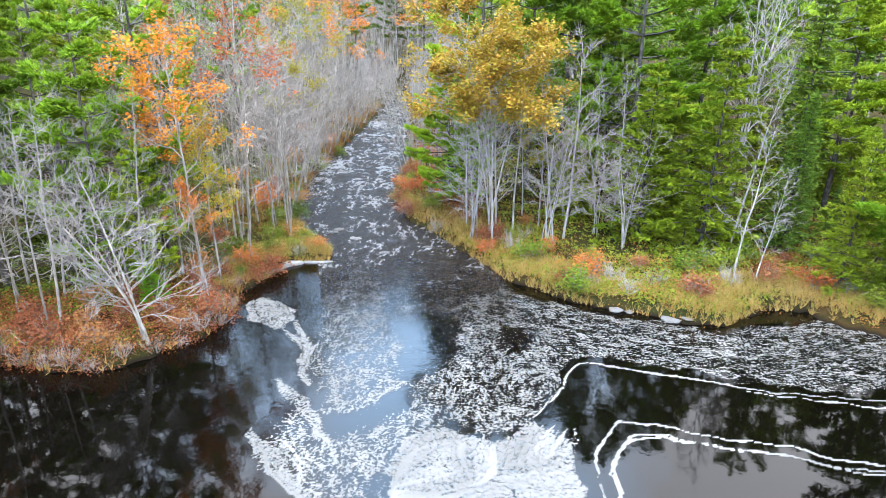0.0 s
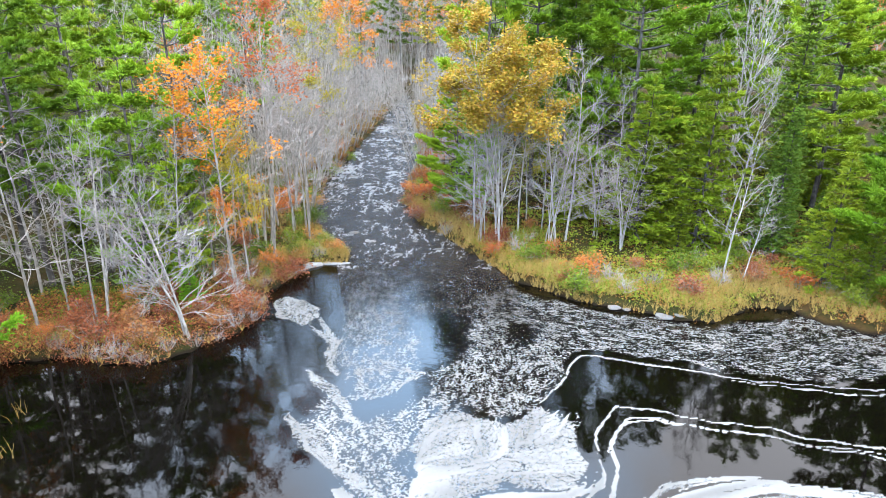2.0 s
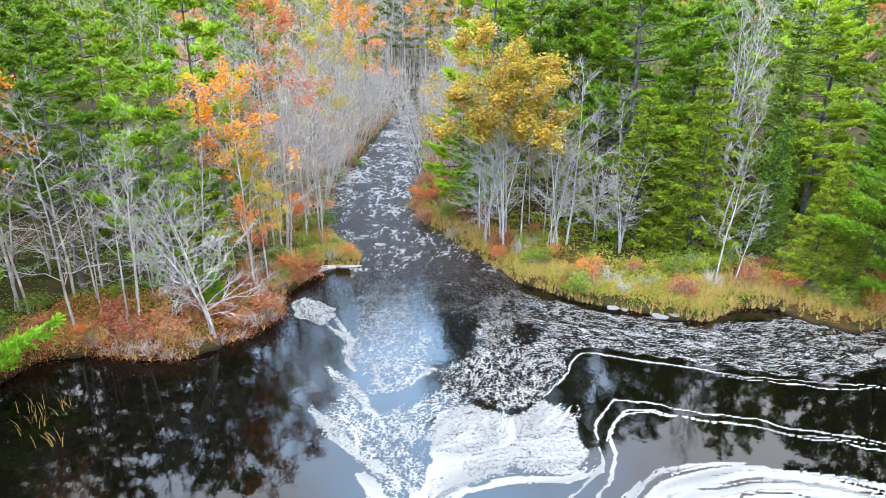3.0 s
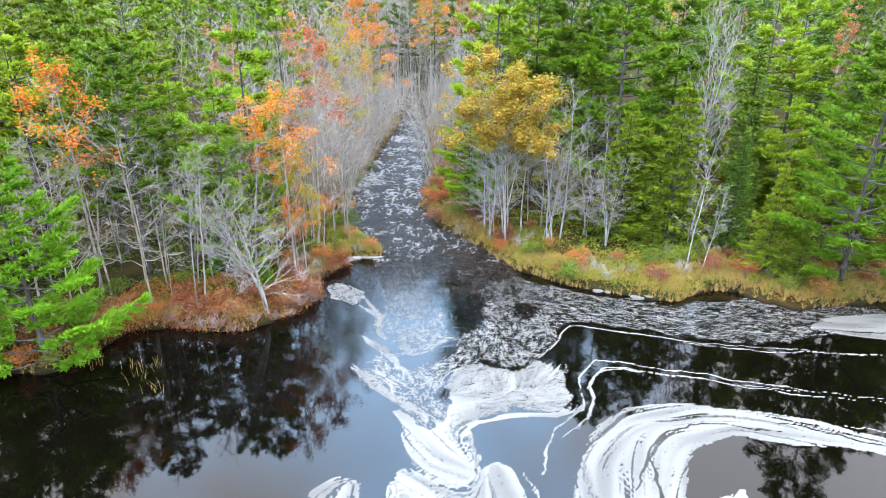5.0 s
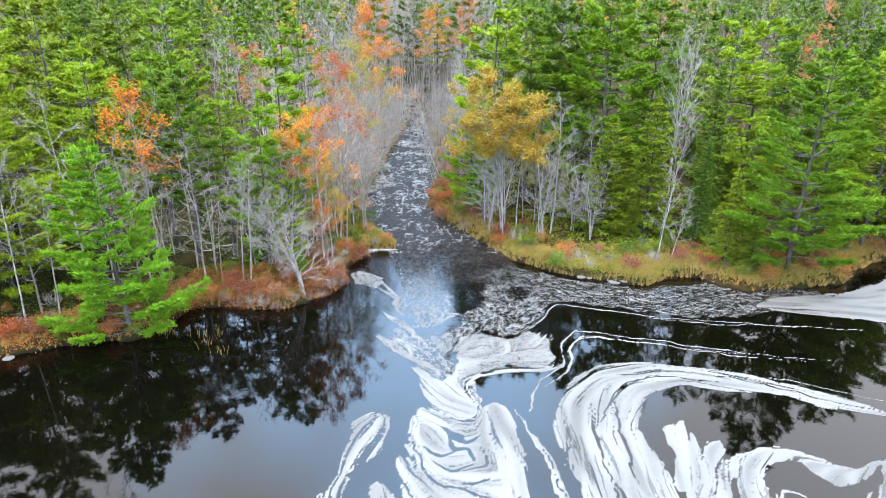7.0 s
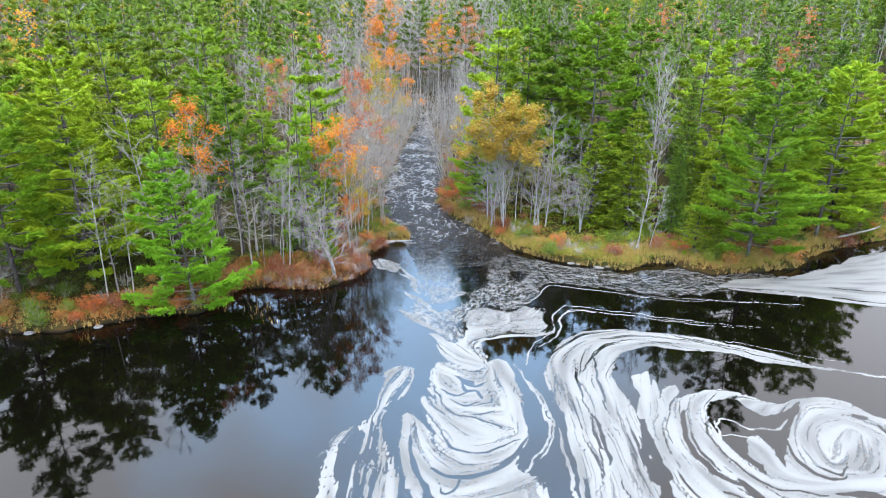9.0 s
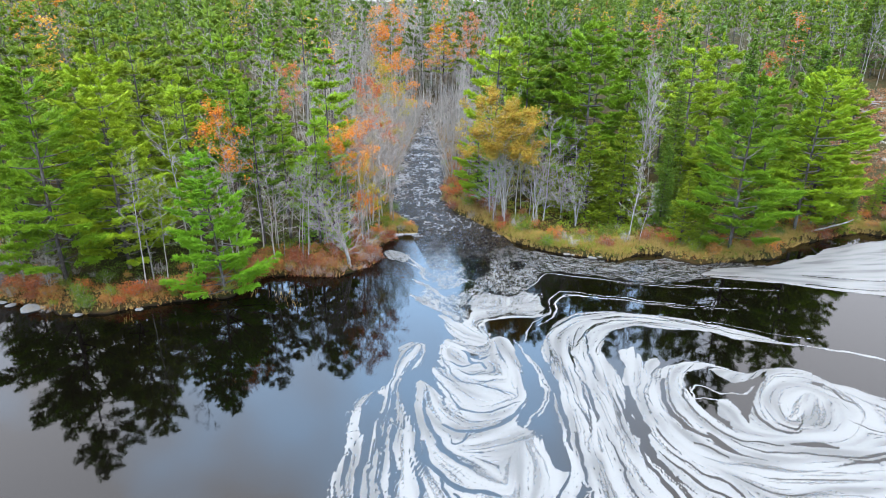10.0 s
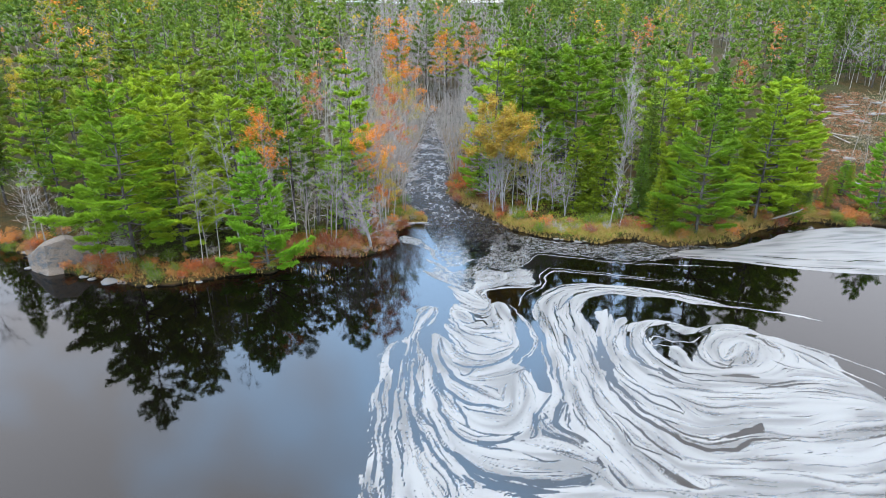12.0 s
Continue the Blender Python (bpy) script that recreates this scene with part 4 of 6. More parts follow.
def blurred(a, times):
    for _ in range(times):
        a = (a + np.roll(a, 1, 0) + np.roll(a, -1, 0)) / 3
        a = (a + np.roll(a, 1, 1) + np.roll(a, -1, 1)) / 3
    return a


def drawn_out(seed, grains, reaches):
    """Noise of each grain smeared along the drift, evened out to ranks between 0 and 1."""
    rng = np.random.default_rng(seed)
    lots = [blurred(rng.normal(0, 1, FX.shape), g) for g in grains]
    lots = [a / a.std() for a in lots]
    sums = [a.copy() for a in lots]
    for sign in (1, -1):
        cx, cy = np.meshgrid(np.arange(nx, dtype=np.float32), np.arange(ny, dtype=np.float32))
        ox, oy = sign * TX, sign * TY
        for k in range(max(reaches)):
            cx, cy = np.clip(cx + ox, 0, nx - 1), np.clip(cy + oy, 0, ny - 1)
            at = np.rint(cy).astype(np.int32) * nx + np.rint(cx).astype(np.int32)
            tx, ty = TX.ravel()[at], TY.ravel()[at]
            flip = np.where(tx * ox + ty * oy < 0, -1, 1)
            ox, oy = tx * flip, ty * flip
            for a, total, reach in zip(lots, sums, reaches):
                if k < reach:
                    total += a.ravel()[at] * (0.5 + 0.5 * math.cos(math.pi * (k + 1) / (reach + 1)))
    total = sum(a / a.std() for a in sums)
    rank = np.empty(total.size)
    rank[np.argsort(total, axis=None)] = np.linspace(0, 1, total.size)
    return rank.reshape(total.shape)


streak = drawn_out(5, (0, 2), (30, 44))
dash = drawn_out(6, (0, 1), (2, 3))
film = drawn_out(7, (4, 10), (30, 36))
strand = drawn_out(8, (0, 1), (26, 30))
white = np.clip((density - streak) / 0.10 + 0.5, 0, 1) * np.clip(density * 6, 0, 1) * (1 - bared) * np.maximum(0.5 + 0.5 * np.clip((strand - 0.14) / 0.2, 0, 1), np.clip(density * 6 - 6, 0, 1))
keep = (white > 0.02) | (fleck > 0.06)
fi = np.arange(FX.size).reshape(FX.shape)
live = keep[:-1, :-1] | keep[1:, 1:] | keep[:-1, 1:] | keep[1:, :-1]
ff = np.stack([fi[:-1, :-1][live], fi[:-1, 1:][live], fi[1:, 1:][live], fi[1:, :-1][live]], 1)
used, ff = np.unique(ff, return_inverse=True)
ff = ff.reshape(-1, 4)
foam = mesh_object("foam", np.stack([FX.ravel()[used], FY.ravel()[used], np.full(len(used), 0.008)], 1), ff, FOAM, smooth=True)
for key, field in (("white", white), ("fleck", fleck), ("dash", dash), ("film", film)):
    a = foam.data.attributes.new(key, "FLOAT", "POINT")
    a.data.foreach_set("value", field.ravel()[used].astype(np.float32))
tagged(foam, "white river foam drawn into swirls on dark pond water", "foam", kind="stuff")

# ---- trees ----
def bough_line(base, az, length, rise, lift, n=4):
    """A bough that leaves the trunk at az, rises at first and bends by lift at its tip."""
    t = np.linspace(0, 1, n + 1)
    return np.stack([base[0] + math.cos(az) * length * t, base[1] + math.sin(az) * length * t, base[2] + length * (rise * t + lift * t * t)], 1)


def chain(points, r0, r1):
    n = len(points) - 1
    return [(*points[i], *points[i + 1], r0 + (r1 - r0) * i / n, r0 + (r1 - r0) * (i + 1) / n) for i in range(n)]


def trunk_line(rng, height, lean=0.0, wobble=0.02, n=9):
    t = np.linspace(0, 1, n + 1)
    az = rng.uniform(0, 6.28)
    off = lean * height * t ** 1.5
    wob = np.cumsum(rng.normal(0, wobble * height / n, (n + 1, 2)), 0) * (t > 0)[:, None]
    return np.stack([math.cos(az) * off + wob[:, 0], math.sin(az) * off + wob[:, 1], height * t], 1)


def along(points, u):
    k = u * (len(points) - 1)
    i = min(int(k), len(points) - 2)
    return points[i] + (points[i + 1] - points[i]) * (k - i)


def pine_arrays(rng, height, spread, first, density=1.0, count=5, width=0.19, length=0.34, tier=0.6):
    """White pine: tiers of level boughs, each a plate of branchlets that end in upturned tufts of needles."""
    line = trunk_line(rng, height, 0.015, 0.012)
    thick, thin, pos, aim = [(line, height * 0.0095 + 0.02, 0.015)], [], [], []
    tiers = int(height * tier)
    for k in range(tiers):
        u = first + (0.985 - first) * (k + rng.uniform(-0.18, 0.18)) / tiers
        v = max(0.0, (u - first) / (1 - first))
        reach = spread * height * (1 - v) ** 0.7 * (1.0 if first < 0.05 else 0.62 + 0.38 * min(1, v * 3.5)) * rng.uniform(0.8, 1.12) + 0.25
        a0 = rng.uniform(0, 6.28)
        n = int(rng.integers(4, 7))
        for j in range(n):
            if rng.random() < 0.12:
                continue
            size = reach * rng.uniform(0.55, 1.2)
            az = a0 + 6.283 * j / n + rng.normal(0, 0.22)
            rise = 0.1 + 0.45 * v ** 1.5 + rng.normal(0, 0.07)
            q = bough_line(along(line, max(0, u)), az, size, rise - 0.14, 0.2)
            thin += chain(q, 0.018 + 0.012 * size, 0.008)
            out, side = np.array([math.cos(az), math.sin(az), 0.0]), np.array([-math.sin(az), math.cos(az), 0.0])
            for i in range(max(2, int((5 + 6.0 * size) * density ** 0.6))):
                s = 0.34 + 0.66 * rng.random() ** 0.8
                hand = 1 if i % 2 else -1
                base = along(q, min(s, 0.999))
                way = unit(out * rng.uniform(0.5, 0.95) + side * hand * rng.uniform(0.45, 0.9) + np.array([0, 0, rng.normal(0.06, 0.1)]))
                far = (0.2 + 0.4 * size * (1.12 - s)) * rng.uniform(0.7, 1.15)
                for w in np.linspace(0.25 if density > 0.2 else 0.7, 1.0, max(2 if density > 0.2 else 1, int((1.2 + far * 3.0) * density ** 0.4))):
                    pos.append(base + way * far * w + np.array([0, 0, rng.normal(0.02, 0.03)]))
                    aim.append(way * 0.75 + np.array([0, 0, 0.42]))
            pos.append(q[-1])
            aim.append(out * 0.8 + np.array([0, 0, 0.4]))
    for _ in range(int(14 * density) + 3):
        pos.append(line[-1] - np.array([0, 0, rng.uniform(0, 0.7)]))
        aim.append(np.array([0, 0, 1.0]))
    return thick, thin, sprays(rng, pos, aim, count, length, width, 0.42, 0.55)


def spruce_arrays(rng, height, spread, first, density=1.0, count=5, length=0.27, width=0.15, tier=2.5):
    """Spruce or fir: a narrow spire of short drooping boughs."""
    line = trunk_line(rng, height, 0.01, 0.006)
    thick, thin, pos, aim = [(line, height * 0.009 + 0.02, 0.01)], [], [], []
    tiers = int(height * tier)
    for k in range(tiers):
        u = first + (0.99 - first) * k / tiers
        v = (u - first) / (1 - first)
        reach = spread * height * (1 - v) ** 0.85 + 0.16
        a0 = rng.uniform(0, 6.28)
        for j in range(5):
            size = reach * rng.uniform(0.65, 1.15)
            az = a0 + 1.257 * j + rng.normal(0, 0.2)
            q = bough_line(along(line, u), az, size, 0.05 + 0.5 * v - 0.25, 0.12 if v < 0.6 else 0.0, 3)
            thin += chain(q, 0.012 + 0.01 * size, 0.006)
            out, side = np.array([math.cos(az), math.sin(az), 0.0]), np.array([-math.sin(az), math.cos(az), 0.0])
            for _ in range(int((3 + 9 * size) * density)):
                s = 0.08 + 0.92 * rng.random() ** 0.8
                lat = rng.uniform(-1, 1) * (0.06 + 0.3 * size * (1.05 - s))
                pos.append(along(q, min(s, 0.999)) + side * lat + np.array([0, 0, rng.normal(0.0, 0.04) - 0.15 * abs(lat)]))
                aim.append(out * 0.9 + side * np.sign(lat) * 0.6 + np.array([0, 0, 0.1]))
    for _ in range(6):
        pos.append(line[-1] - np.array([0, 0, rng.uniform(0, 0.4)]))
        aim.append(np.array([0, 0, 1.0]))
    return thick, thin, sprays(rng, pos, aim, count, length, width, 0.5, 0.45)


def broad_arrays(rng, height, stems=1, first=0.35, reach=0.3, boughs=20, subs=5, twigs=4, fan=0.25, steep=1.0, lean=0.05, girth=1.0):
    """A broad-leaved tree: stems that fork into boughs, branches and fine twigs. Also gives where its leaves sit."""
    thick, thin, tips = [], [], []
    for st in range(stems):
        h = height * (1.0 if st == 0 else rng.uniform(0.65, 0.95))
        line = trunk_line(rng, h, lean + (fan * rng.uniform(0.4, 1.0) if stems > 1 else 0), 0.03, 10)
        line[:, :2] += rng.normal(0, 0.14, 2) * (stems > 1)
        r0 = (0.006 * h + 0.012) * girth
        thick.append((line, r0, 0.01))
        for k in range(boughs):
            u = first + (0.97 - first) * (k + rng.random()) / boughs
            v = (u - first) / (1 - first)
            size = reach * h * (1 - 0.72 * v) * rng.uniform(0.55, 1.15)
            az = 2.4 * k + rng.normal(0, 0.5)
            q = bough_line(along(line, u), az, size, (0.55 + 0.9 * v) * steep + rng.normal(0, 0.15), 0.25 * rng.normal(0.4, 0.6), 4)
            q[1:-1] += rng.normal(0, 0.035 * size, (3, 3))
            thin += chain(q, r0 * 0.3 * (1 - 0.6 * v) + 0.005, 0.007)
            for j in range(subs):
                s = rng.uniform(0.2, 0.95)
                b = along(q, s)
                d = unit(q[-1] - q[0]) + rng.normal(0, 0.55, 3) + np.array([0, 0, 0.25 * steep])
                e = b + unit(d) * size * rng.uniform(0.25, 0.5) * (1.15 - 0.5 * s)
                mid = (b + e) / 2 + rng.normal(0, 0.04 * size, 3)
                thin += chain([b, mid, e], 0.015, 0.0085)
                tips += [b * 0.5 + e * 0.5, e]
                for _ in range(twigs):
                    w = b + (e - b) * rng.uniform(0.25, 1.0)
                    g = w + unit(unit(e - b) + rng.normal(0, 0.6, 3) + np.array([0, 0, 0.15])) * rng.uniform(0.25, 0.7)
                    thin.append((*w, *g, 0.0085, 0.0045))
                    tips.append(g)
    return thick, thin, np.array(tips)


def ribbons(segs):
    """The finest twigs: one slim blade each."""
    s = np.asarray(segs, float)
    d = s[:, 3:6] - s[:, 0:3]
    side = np.cross(d, [0.2, 1.0, 0.3])
    side /= np.linalg.norm(side, axis=1, keepdims=True) + 1e-9
    v = np.stack([s[:, 0:3] - side * s[:, 6:7], s[:, 0:3] + side * s[:, 6:7], s[:, 3:6] + side * s[:, 7:8], s[:, 3:6] - side * s[:, 7:8]], 1).reshape(-1, 3)
    return v, np.arange(4 * len(s)).reshape(-1, 4)


def twigwork(segs):
    """Boughs as round sticks, their finest twigs as blades."""
    coarse, fine = [s for s in segs if s[6] > 0.009], [s for s in segs if s[6] <= 0.009]
    return join(sticks(coarse, 3), ribbons(fine)) if fine else sticks(coarse, 3)


def plant(name, parts):
    """An empty at the foot, with a mesh for each part: (name, arrays, material, label)."""
    root = new(name)
    root.empty_display_size = 0.3
    for part_name, arrays, mat, label in parts:
        ob = mesh_object(part_name, *arrays, mat, root, label)
        if part_name.endswith("work"):
            tagged(ob, kind="stuff")
    return root


def make_pine(seed, height, spread, first, needles=None, density=1.0, count=5, width=0.19, length=0.34, name="white_pine", tier=0.66):
    rng = np.random.default_rng(seed)
    thick, thin, needle = pine_arrays(rng, height, spread, first, density, count, width, length, tier)
    return plant(name, [*[("trunk", tube(*c, 7), BARK_PINE, "") for c in thick], ("branchwork", sticks(thin, 3), BARK_PINE, ""), ("crown", needle, needles or NEEDLE_PINE, "")])


def make_spruce(seed, height, spread, first, needles=None, density=1.0, name="spruce", **how):
    rng = np.random.default_rng(seed)
    thick, thin, needle = spruce_arrays(rng, height, spread, first, density, **how)
    return plant(name, [*[("trunk", tube(*c, 6), BARK_PINE, "") for c in thick], ("branchwork", sticks(thin, 3), BARK_PINE, ""), ("crown", needle, needles or NEEDLE_SPRUCE, "")])


def make_bare(seed, height, bark=None, name="bare_tree", **how):
    rng = np.random.default_rng(seed)
    thick, thin, tips = broad_arrays(rng, height, **how)
    return plant(name, [*[("trunk", tube(*c, 6), bark or BARK_GREY, "") for c in thick], ("branchwork", twigwork(thin), BARK_TWIG, "")])


def make_leafy(seed, height, mat, per_tip=4, size=0.2, scatter=0.28, lowest=0.0, share=1.0, bark=None, name="maple", **how):
    rng = np.random.default_rng(seed)
    thick, thin, tips = broad_arrays(rng, height, **how)
    tips = tips[(tips[:, 2] > lowest * height)]
    lump = wave(tips[:, 0] * 1.7, tips[:, 1] * 1.7 + tips[:, 2], 0.8, seed) > 1 - 2 * share
    tips = tips[lump]
    spots = np.repeat(tips, per_tip, 0) + rng.normal(0, scatter, (len(tips) * per_tip, 3))
    return plant(name, [*[("trunk", tube(*c, 6), bark or BARK_GREY, "") for c in thick], ("branchwork", twigwork(thin), bark or BARK_TWIG, ""), ("crown", leaves(rng, spots, size), mat, "")])


# kinds: nominal height, label, category, group, makers of the variants
KINDS = {
    "pine": (17, "tall white pine with tiers of level green boughs", "pine tree", "pines of the forest",
             [lambda i=i, s=s, f=f: make_pine(10 + i, 17, s, f, NEEDLE_BRIGHT, 1.5, 10, 0.088, 0.29) for i, (s, f) in enumerate([(0.24, 0.25), (0.27, 0.18), (0.22, 0.36)])]),
    "pine_mid": (17, "tall white pine with tiers of level green boughs", "pine tree", "pines of the forest",
                 [lambda i=i, s=s, f=f: make_pine(16 + i, 17, s, f, NEEDLE_MID, 0.85, 6, 0.16, 0.38) for i, (s, f) in enumerate([(0.24, 0.16), (0.27, 0.22), (0.21, 0.28)])]),
    "spruce_mid": (13, "dark narrow spruce with short drooping boughs", "spruce tree", "spruces of the forest",
                   [lambda i=i, s=s: make_spruce(55 + i, 13, s, 0.2, None, 0.4, length=0.4, width=0.22) for i, s in enumerate([0.14, 0.17])]),
    "fir_mid": (6, "small yellow-green fir in the shade of taller trees", "fir tree", "firs of the forest",
                [lambda i=i: make_spruce(65 + i, 6, 0.25, 0.05, NEEDLE_FIR, 0.6, "fir", length=0.36, width=0.2) for i in range(2)]),
    "bare_mid": (12, "leafless grey tree with fine twigs", "bare tree", "leafless trees of the forest",
                 [lambda i=i: make_bare(170 + i, 12, reach=0.32, first=0.3, boughs=15, subs=4, twigs=3, steep=0.6) for i in range(3)]),
    "slim_mid": (12, "slender leafless sapling with a bare grey stem", "bare tree", "leafless trees of the forest",
                 [lambda i=i: make_bare(180 + i, 12, reach=0.18, first=0.35, boughs=15, subs=4, twigs=2, steep=1.4, lean=0.1, girth=0.8) for i in range(3)]),
    "bigpine": (17, "broad old white pine with bright green needles over the shore", "pine tree", "pines of the forest",
                [lambda i=i, s=s, f=f: make_pine(30 + i, 17, s, f, NEEDLE_SHORE, 1.7, 10, 0.088, 0.29, tier=0.95) for i, (s, f) in enumerate([(0.36, 0.08), (0.4, 0.12)])]),
    "youngpine": (12, "young bright green pine leafy to the ground", "pine tree", "pines of the forest",
                  [lambda: make_pine(40, 12, 0.33, 0.02, NEEDLE_YOUNG, 1.6, 10, 0.085, 0.27, tier=1.5)]),
    "openpine": (13, "bright green pine with open level boughs over the water", "pine tree", "pines of the forest",
                 [lambda i=i, s=s, f=f: make_pine(45 + i, 13, s, f, NEEDLE_SHORE, 1.6, 10, 0.085, 0.28, tier=0.75) for i, (s, f) in enumerate([(0.3, 0.22), (0.24, 0.2)])]),
    "spruce": (13, "dark narrow spruce with short drooping boughs", "spruce tree", "spruces of the forest",
               [lambda i=i, s=s: make_spruce(50 + i, 13, s, 0.06) for i, s in enumerate([0.13, 0.16, 0.11])]),
    "fir": (10, "yellow-green fir with dense pointed crown", "fir tree", "firs of the forest",
            [lambda i=i, s=s: make_spruce(60 + i, 10, s, 0.03, NEEDLE_FIR, 1.5, "fir", count=5, length=0.28, width=0.13, tier=1.7) for i, s in enumerate([0.25, 0.3])]),
    "bare": (12, "leafless grey tree with fine twigs", "bare tree", "leafless trees of the forest",
             [lambda i=i, r=r, f=f: make_bare(70 + i, 12, reach=r, first=f, boughs=18, subs=5, twigs=4, steep=0.55) for i, (r, f) in enumerate([(0.32, 0.25), (0.27, 0.35), (0.36, 0.22), (0.25, 0.2)])]),
    "slim": (12, "slender leafless sapling with a bare grey stem", "bare tree", "leafless trees of the forest",
             [lambda i=i: make_bare(80 + i, 12, reach=0.16, first=0.4, boughs=16, subs=4, twigs=3, steep=1.4, lean=0.1, girth=0.8) for i in range(3)]),
    "clump": (9, "leafless clump of pale grey birch stems", "birch clump", "leafless clumps on the shore",
              [lambda i=i: make_bare(90 + i, 9, BARK_PALE, "birch_clump", stems=5, reach=0.34, first=0.26, boughs=13, subs=5, twigs=3, fan=0.22, steep=0.45, girth=0.7) for i in range(2)]),
    "birch": (11, "leaning white birch without leaves", "birch tree", "leafless birches on the shore",
              [lambda i=i: make_bare(95 + i, 11, BARK_PALE, "birch", reach=0.26, first=0.22, boughs=20, subs=5, twigs=5, lean=0.1, girth=1.0) for i in range(2)]),
    "snag": (7, "weathered pale tree of many crooked bare limbs leaning over the water", "bare tree", "",
             [lambda: make_bare(101, 7, BARK_GREY, "crooked_tree", stems=5, reach=0.6, first=0.16, boughs=11, subs=5, twigs=5, fan=0.42, steep=0.5, girth=1.15)]),
    "gold": (13.5, "maple with a golden crown on pale stems", "maple tree", "",
             [lambda: make_leafy(110, 13.5, LEAF_GOLD, 34, 0.165, 0.2, 0.58, 0.7, BARK_PALE, stems=5, first=0.48, reach=0.4, boughs=14, subs=5, twigs=2, fan=0.17, steep=0.6, girth=0.75)]),
    "orange": (12, "maple with orange autumn leaves", "maple tree", "autumn maples",
               [lambda i=i, s=s: make_leafy(120 + i, 12, LEAF_ORANGE, 16, 0.15, 0.19, 0.6, s, stems=1, first=0.4, reach=0.3, boughs=17, subs=5, twigs=2) for i, s in enumerate([0.55, 0.42, 0.62])]),
    "olive": (14, "tree with thin olive-gold autumn leaves", "maple tree", "autumn maples",
              [lambda i=i: make_leafy(130 + i, 14, LEAF_OLIVE, 20, 0.13, 0.2, 0.35, 0.8, first=0.35, reach=0.26, boughs=17, subs=5, twigs=2) for i in range(2)]),
    "red": (13, "maple with russet autumn leaves", "maple tree", "autumn maples",
            [lambda i=i: make_leafy(140 + i, 13, LEAF_RED, 16, 0.13, 0.19, 0.6, 0.6, first=0.35, reach=0.28, boughs=17, subs=5, twigs=2) for i in range(2)]),
}
MADE, NEXT = {}, {}


def put(kind, x, y, height, turn=None, tilt=0.0, toward=0.0, label=""):
    """Stand a tree of that kind on the ground; tilt: degrees it leans, toward: to which side."""
    nominal, words, category, group, makers = KINDS[kind]
    k = NEXT.get(kind, 0)
    NEXT[kind] = k + 1
    i = k % len(makers)
    if turn is None:
        turn = (k * 137.5 + 31 * len(kind)) % 360
    s = height / nominal
    lean = Matrix.Rotation(radians(tilt), 4, Vector((-math.sin(radians(toward)), math.cos(radians(toward)), 0))) if tilt else Matrix.Identity(4)
    m = Matrix.Translation((x, y, ground_height(x, y) - 0.08)) @ lean @ pose(0, 0, 0, 0, 0, turn)
    if (kind, i) not in MADE:
        ob = makers[i]()
        MADE[kind, i] = ob
        tagged(ob, label or words, category, group)
        ob.matrix_basis = m @ Matrix.Scale(s, 4)
    else:
        ob = copy_thing(MADE[kind, i], m)
        ob.scale = (s, s, s)
        tagged(ob, label or words)
    return ob


PLACED = []


def stand(kind, x, y, height, *rest, **more):
    PLACED.append((x, y))
    return put(kind, x, y, height, *rest, **more)


# the right bank
stand("gold", 3.2, 35.4, 13.6, 20)
stand("olive", 4.6, 36.8, 11.0)
stand("clump", 2.0, 35.6, 8.6)
stand("birch", 3.1, 34.5, 10.6, 40, 2, 90)
stand("birch", 1.6, 37.6, 8.6, 130, 5, 170)
stand("clump", 6.4, 34.8, 8.8)
stand("birch", 7.6, 35.2, 11.8, 0, 6, 0)
stand("birch", 6.9, 34.9, 10.2, 200, 5, 170)
stand("clump", 11.3, 34.6, 7.6)
stand("clump", 9.9, 36.4, 7.0)
stand("birch", 15.9, 29.8, 8.0, 60, 5, 20)
stand("birch", 16.8, 29.3, 5.6, 200, 14, 10)
stand("slim", 17.6, 36.0, 15.8, 10, 4, 20)
stand("slim", 18.6, 37.4, 17.2, 80, 5, 10)
stand("slim", 19.4, 38.6, 17.4, 150, 4, 30)
stand("slim", 17.0, 33.0, 11.5, 30, 3, 10)
stand("fir", 14.8, 34.3, 4.0)
stand("fir", 12.6, 36.4, 10.8)
stand("fir", 14.6, 37.6, 9.4)
stand("fir", 16.0, 34.6, 12.9)
stand("spruce", 22.0, 36.6, 15.6)
stand("spruce", 20.2, 33.2, 9.5)
stand("fir", 20.9, 28.6, 8.2)
stand("fir", 22.4, 27.2, 4.5)
stand("bigpine", 25.2, 26.8, 17.4)
stand("bigpine", 35.0, 32.6, 17.4)
stand("bigpine", 39.0, 37.0, 17.6, 60)
stand("pine", 42.6, 38.4, 15.6)
stand("pine", 41.0, 43.0, 17.0)
stand("spruce", 44.6, 38.0, 6.5)
stand("pine", 31.0, 33.5, 17.0)
stand("fir", 39.5, 35.5, 5.0)
stand("fir", 40.5, 34.3, 6.5)
stand("bigpine", 0.4, 41.6, 10.5, 100, label="white pine with low boughs hanging out over the rapids")
stand("openpine", 1.6, 40.0, 8.5)
stand("openpine", 2.6, 46.0, 20.8)
stand("pine", 6.6, 46.0, 20.5)
stand("bigpine", 13.4, 42.6, 21.5, label="broad white pine standing behind the golden maple")
stand("pine", 9.4, 47.6, 21.0)
stand("pine", 18.5, 43.5, 20.5)
stand("pine", 24.0, 39.0, 19.5)
stand("pine", 28.0, 42.0, 20.0)
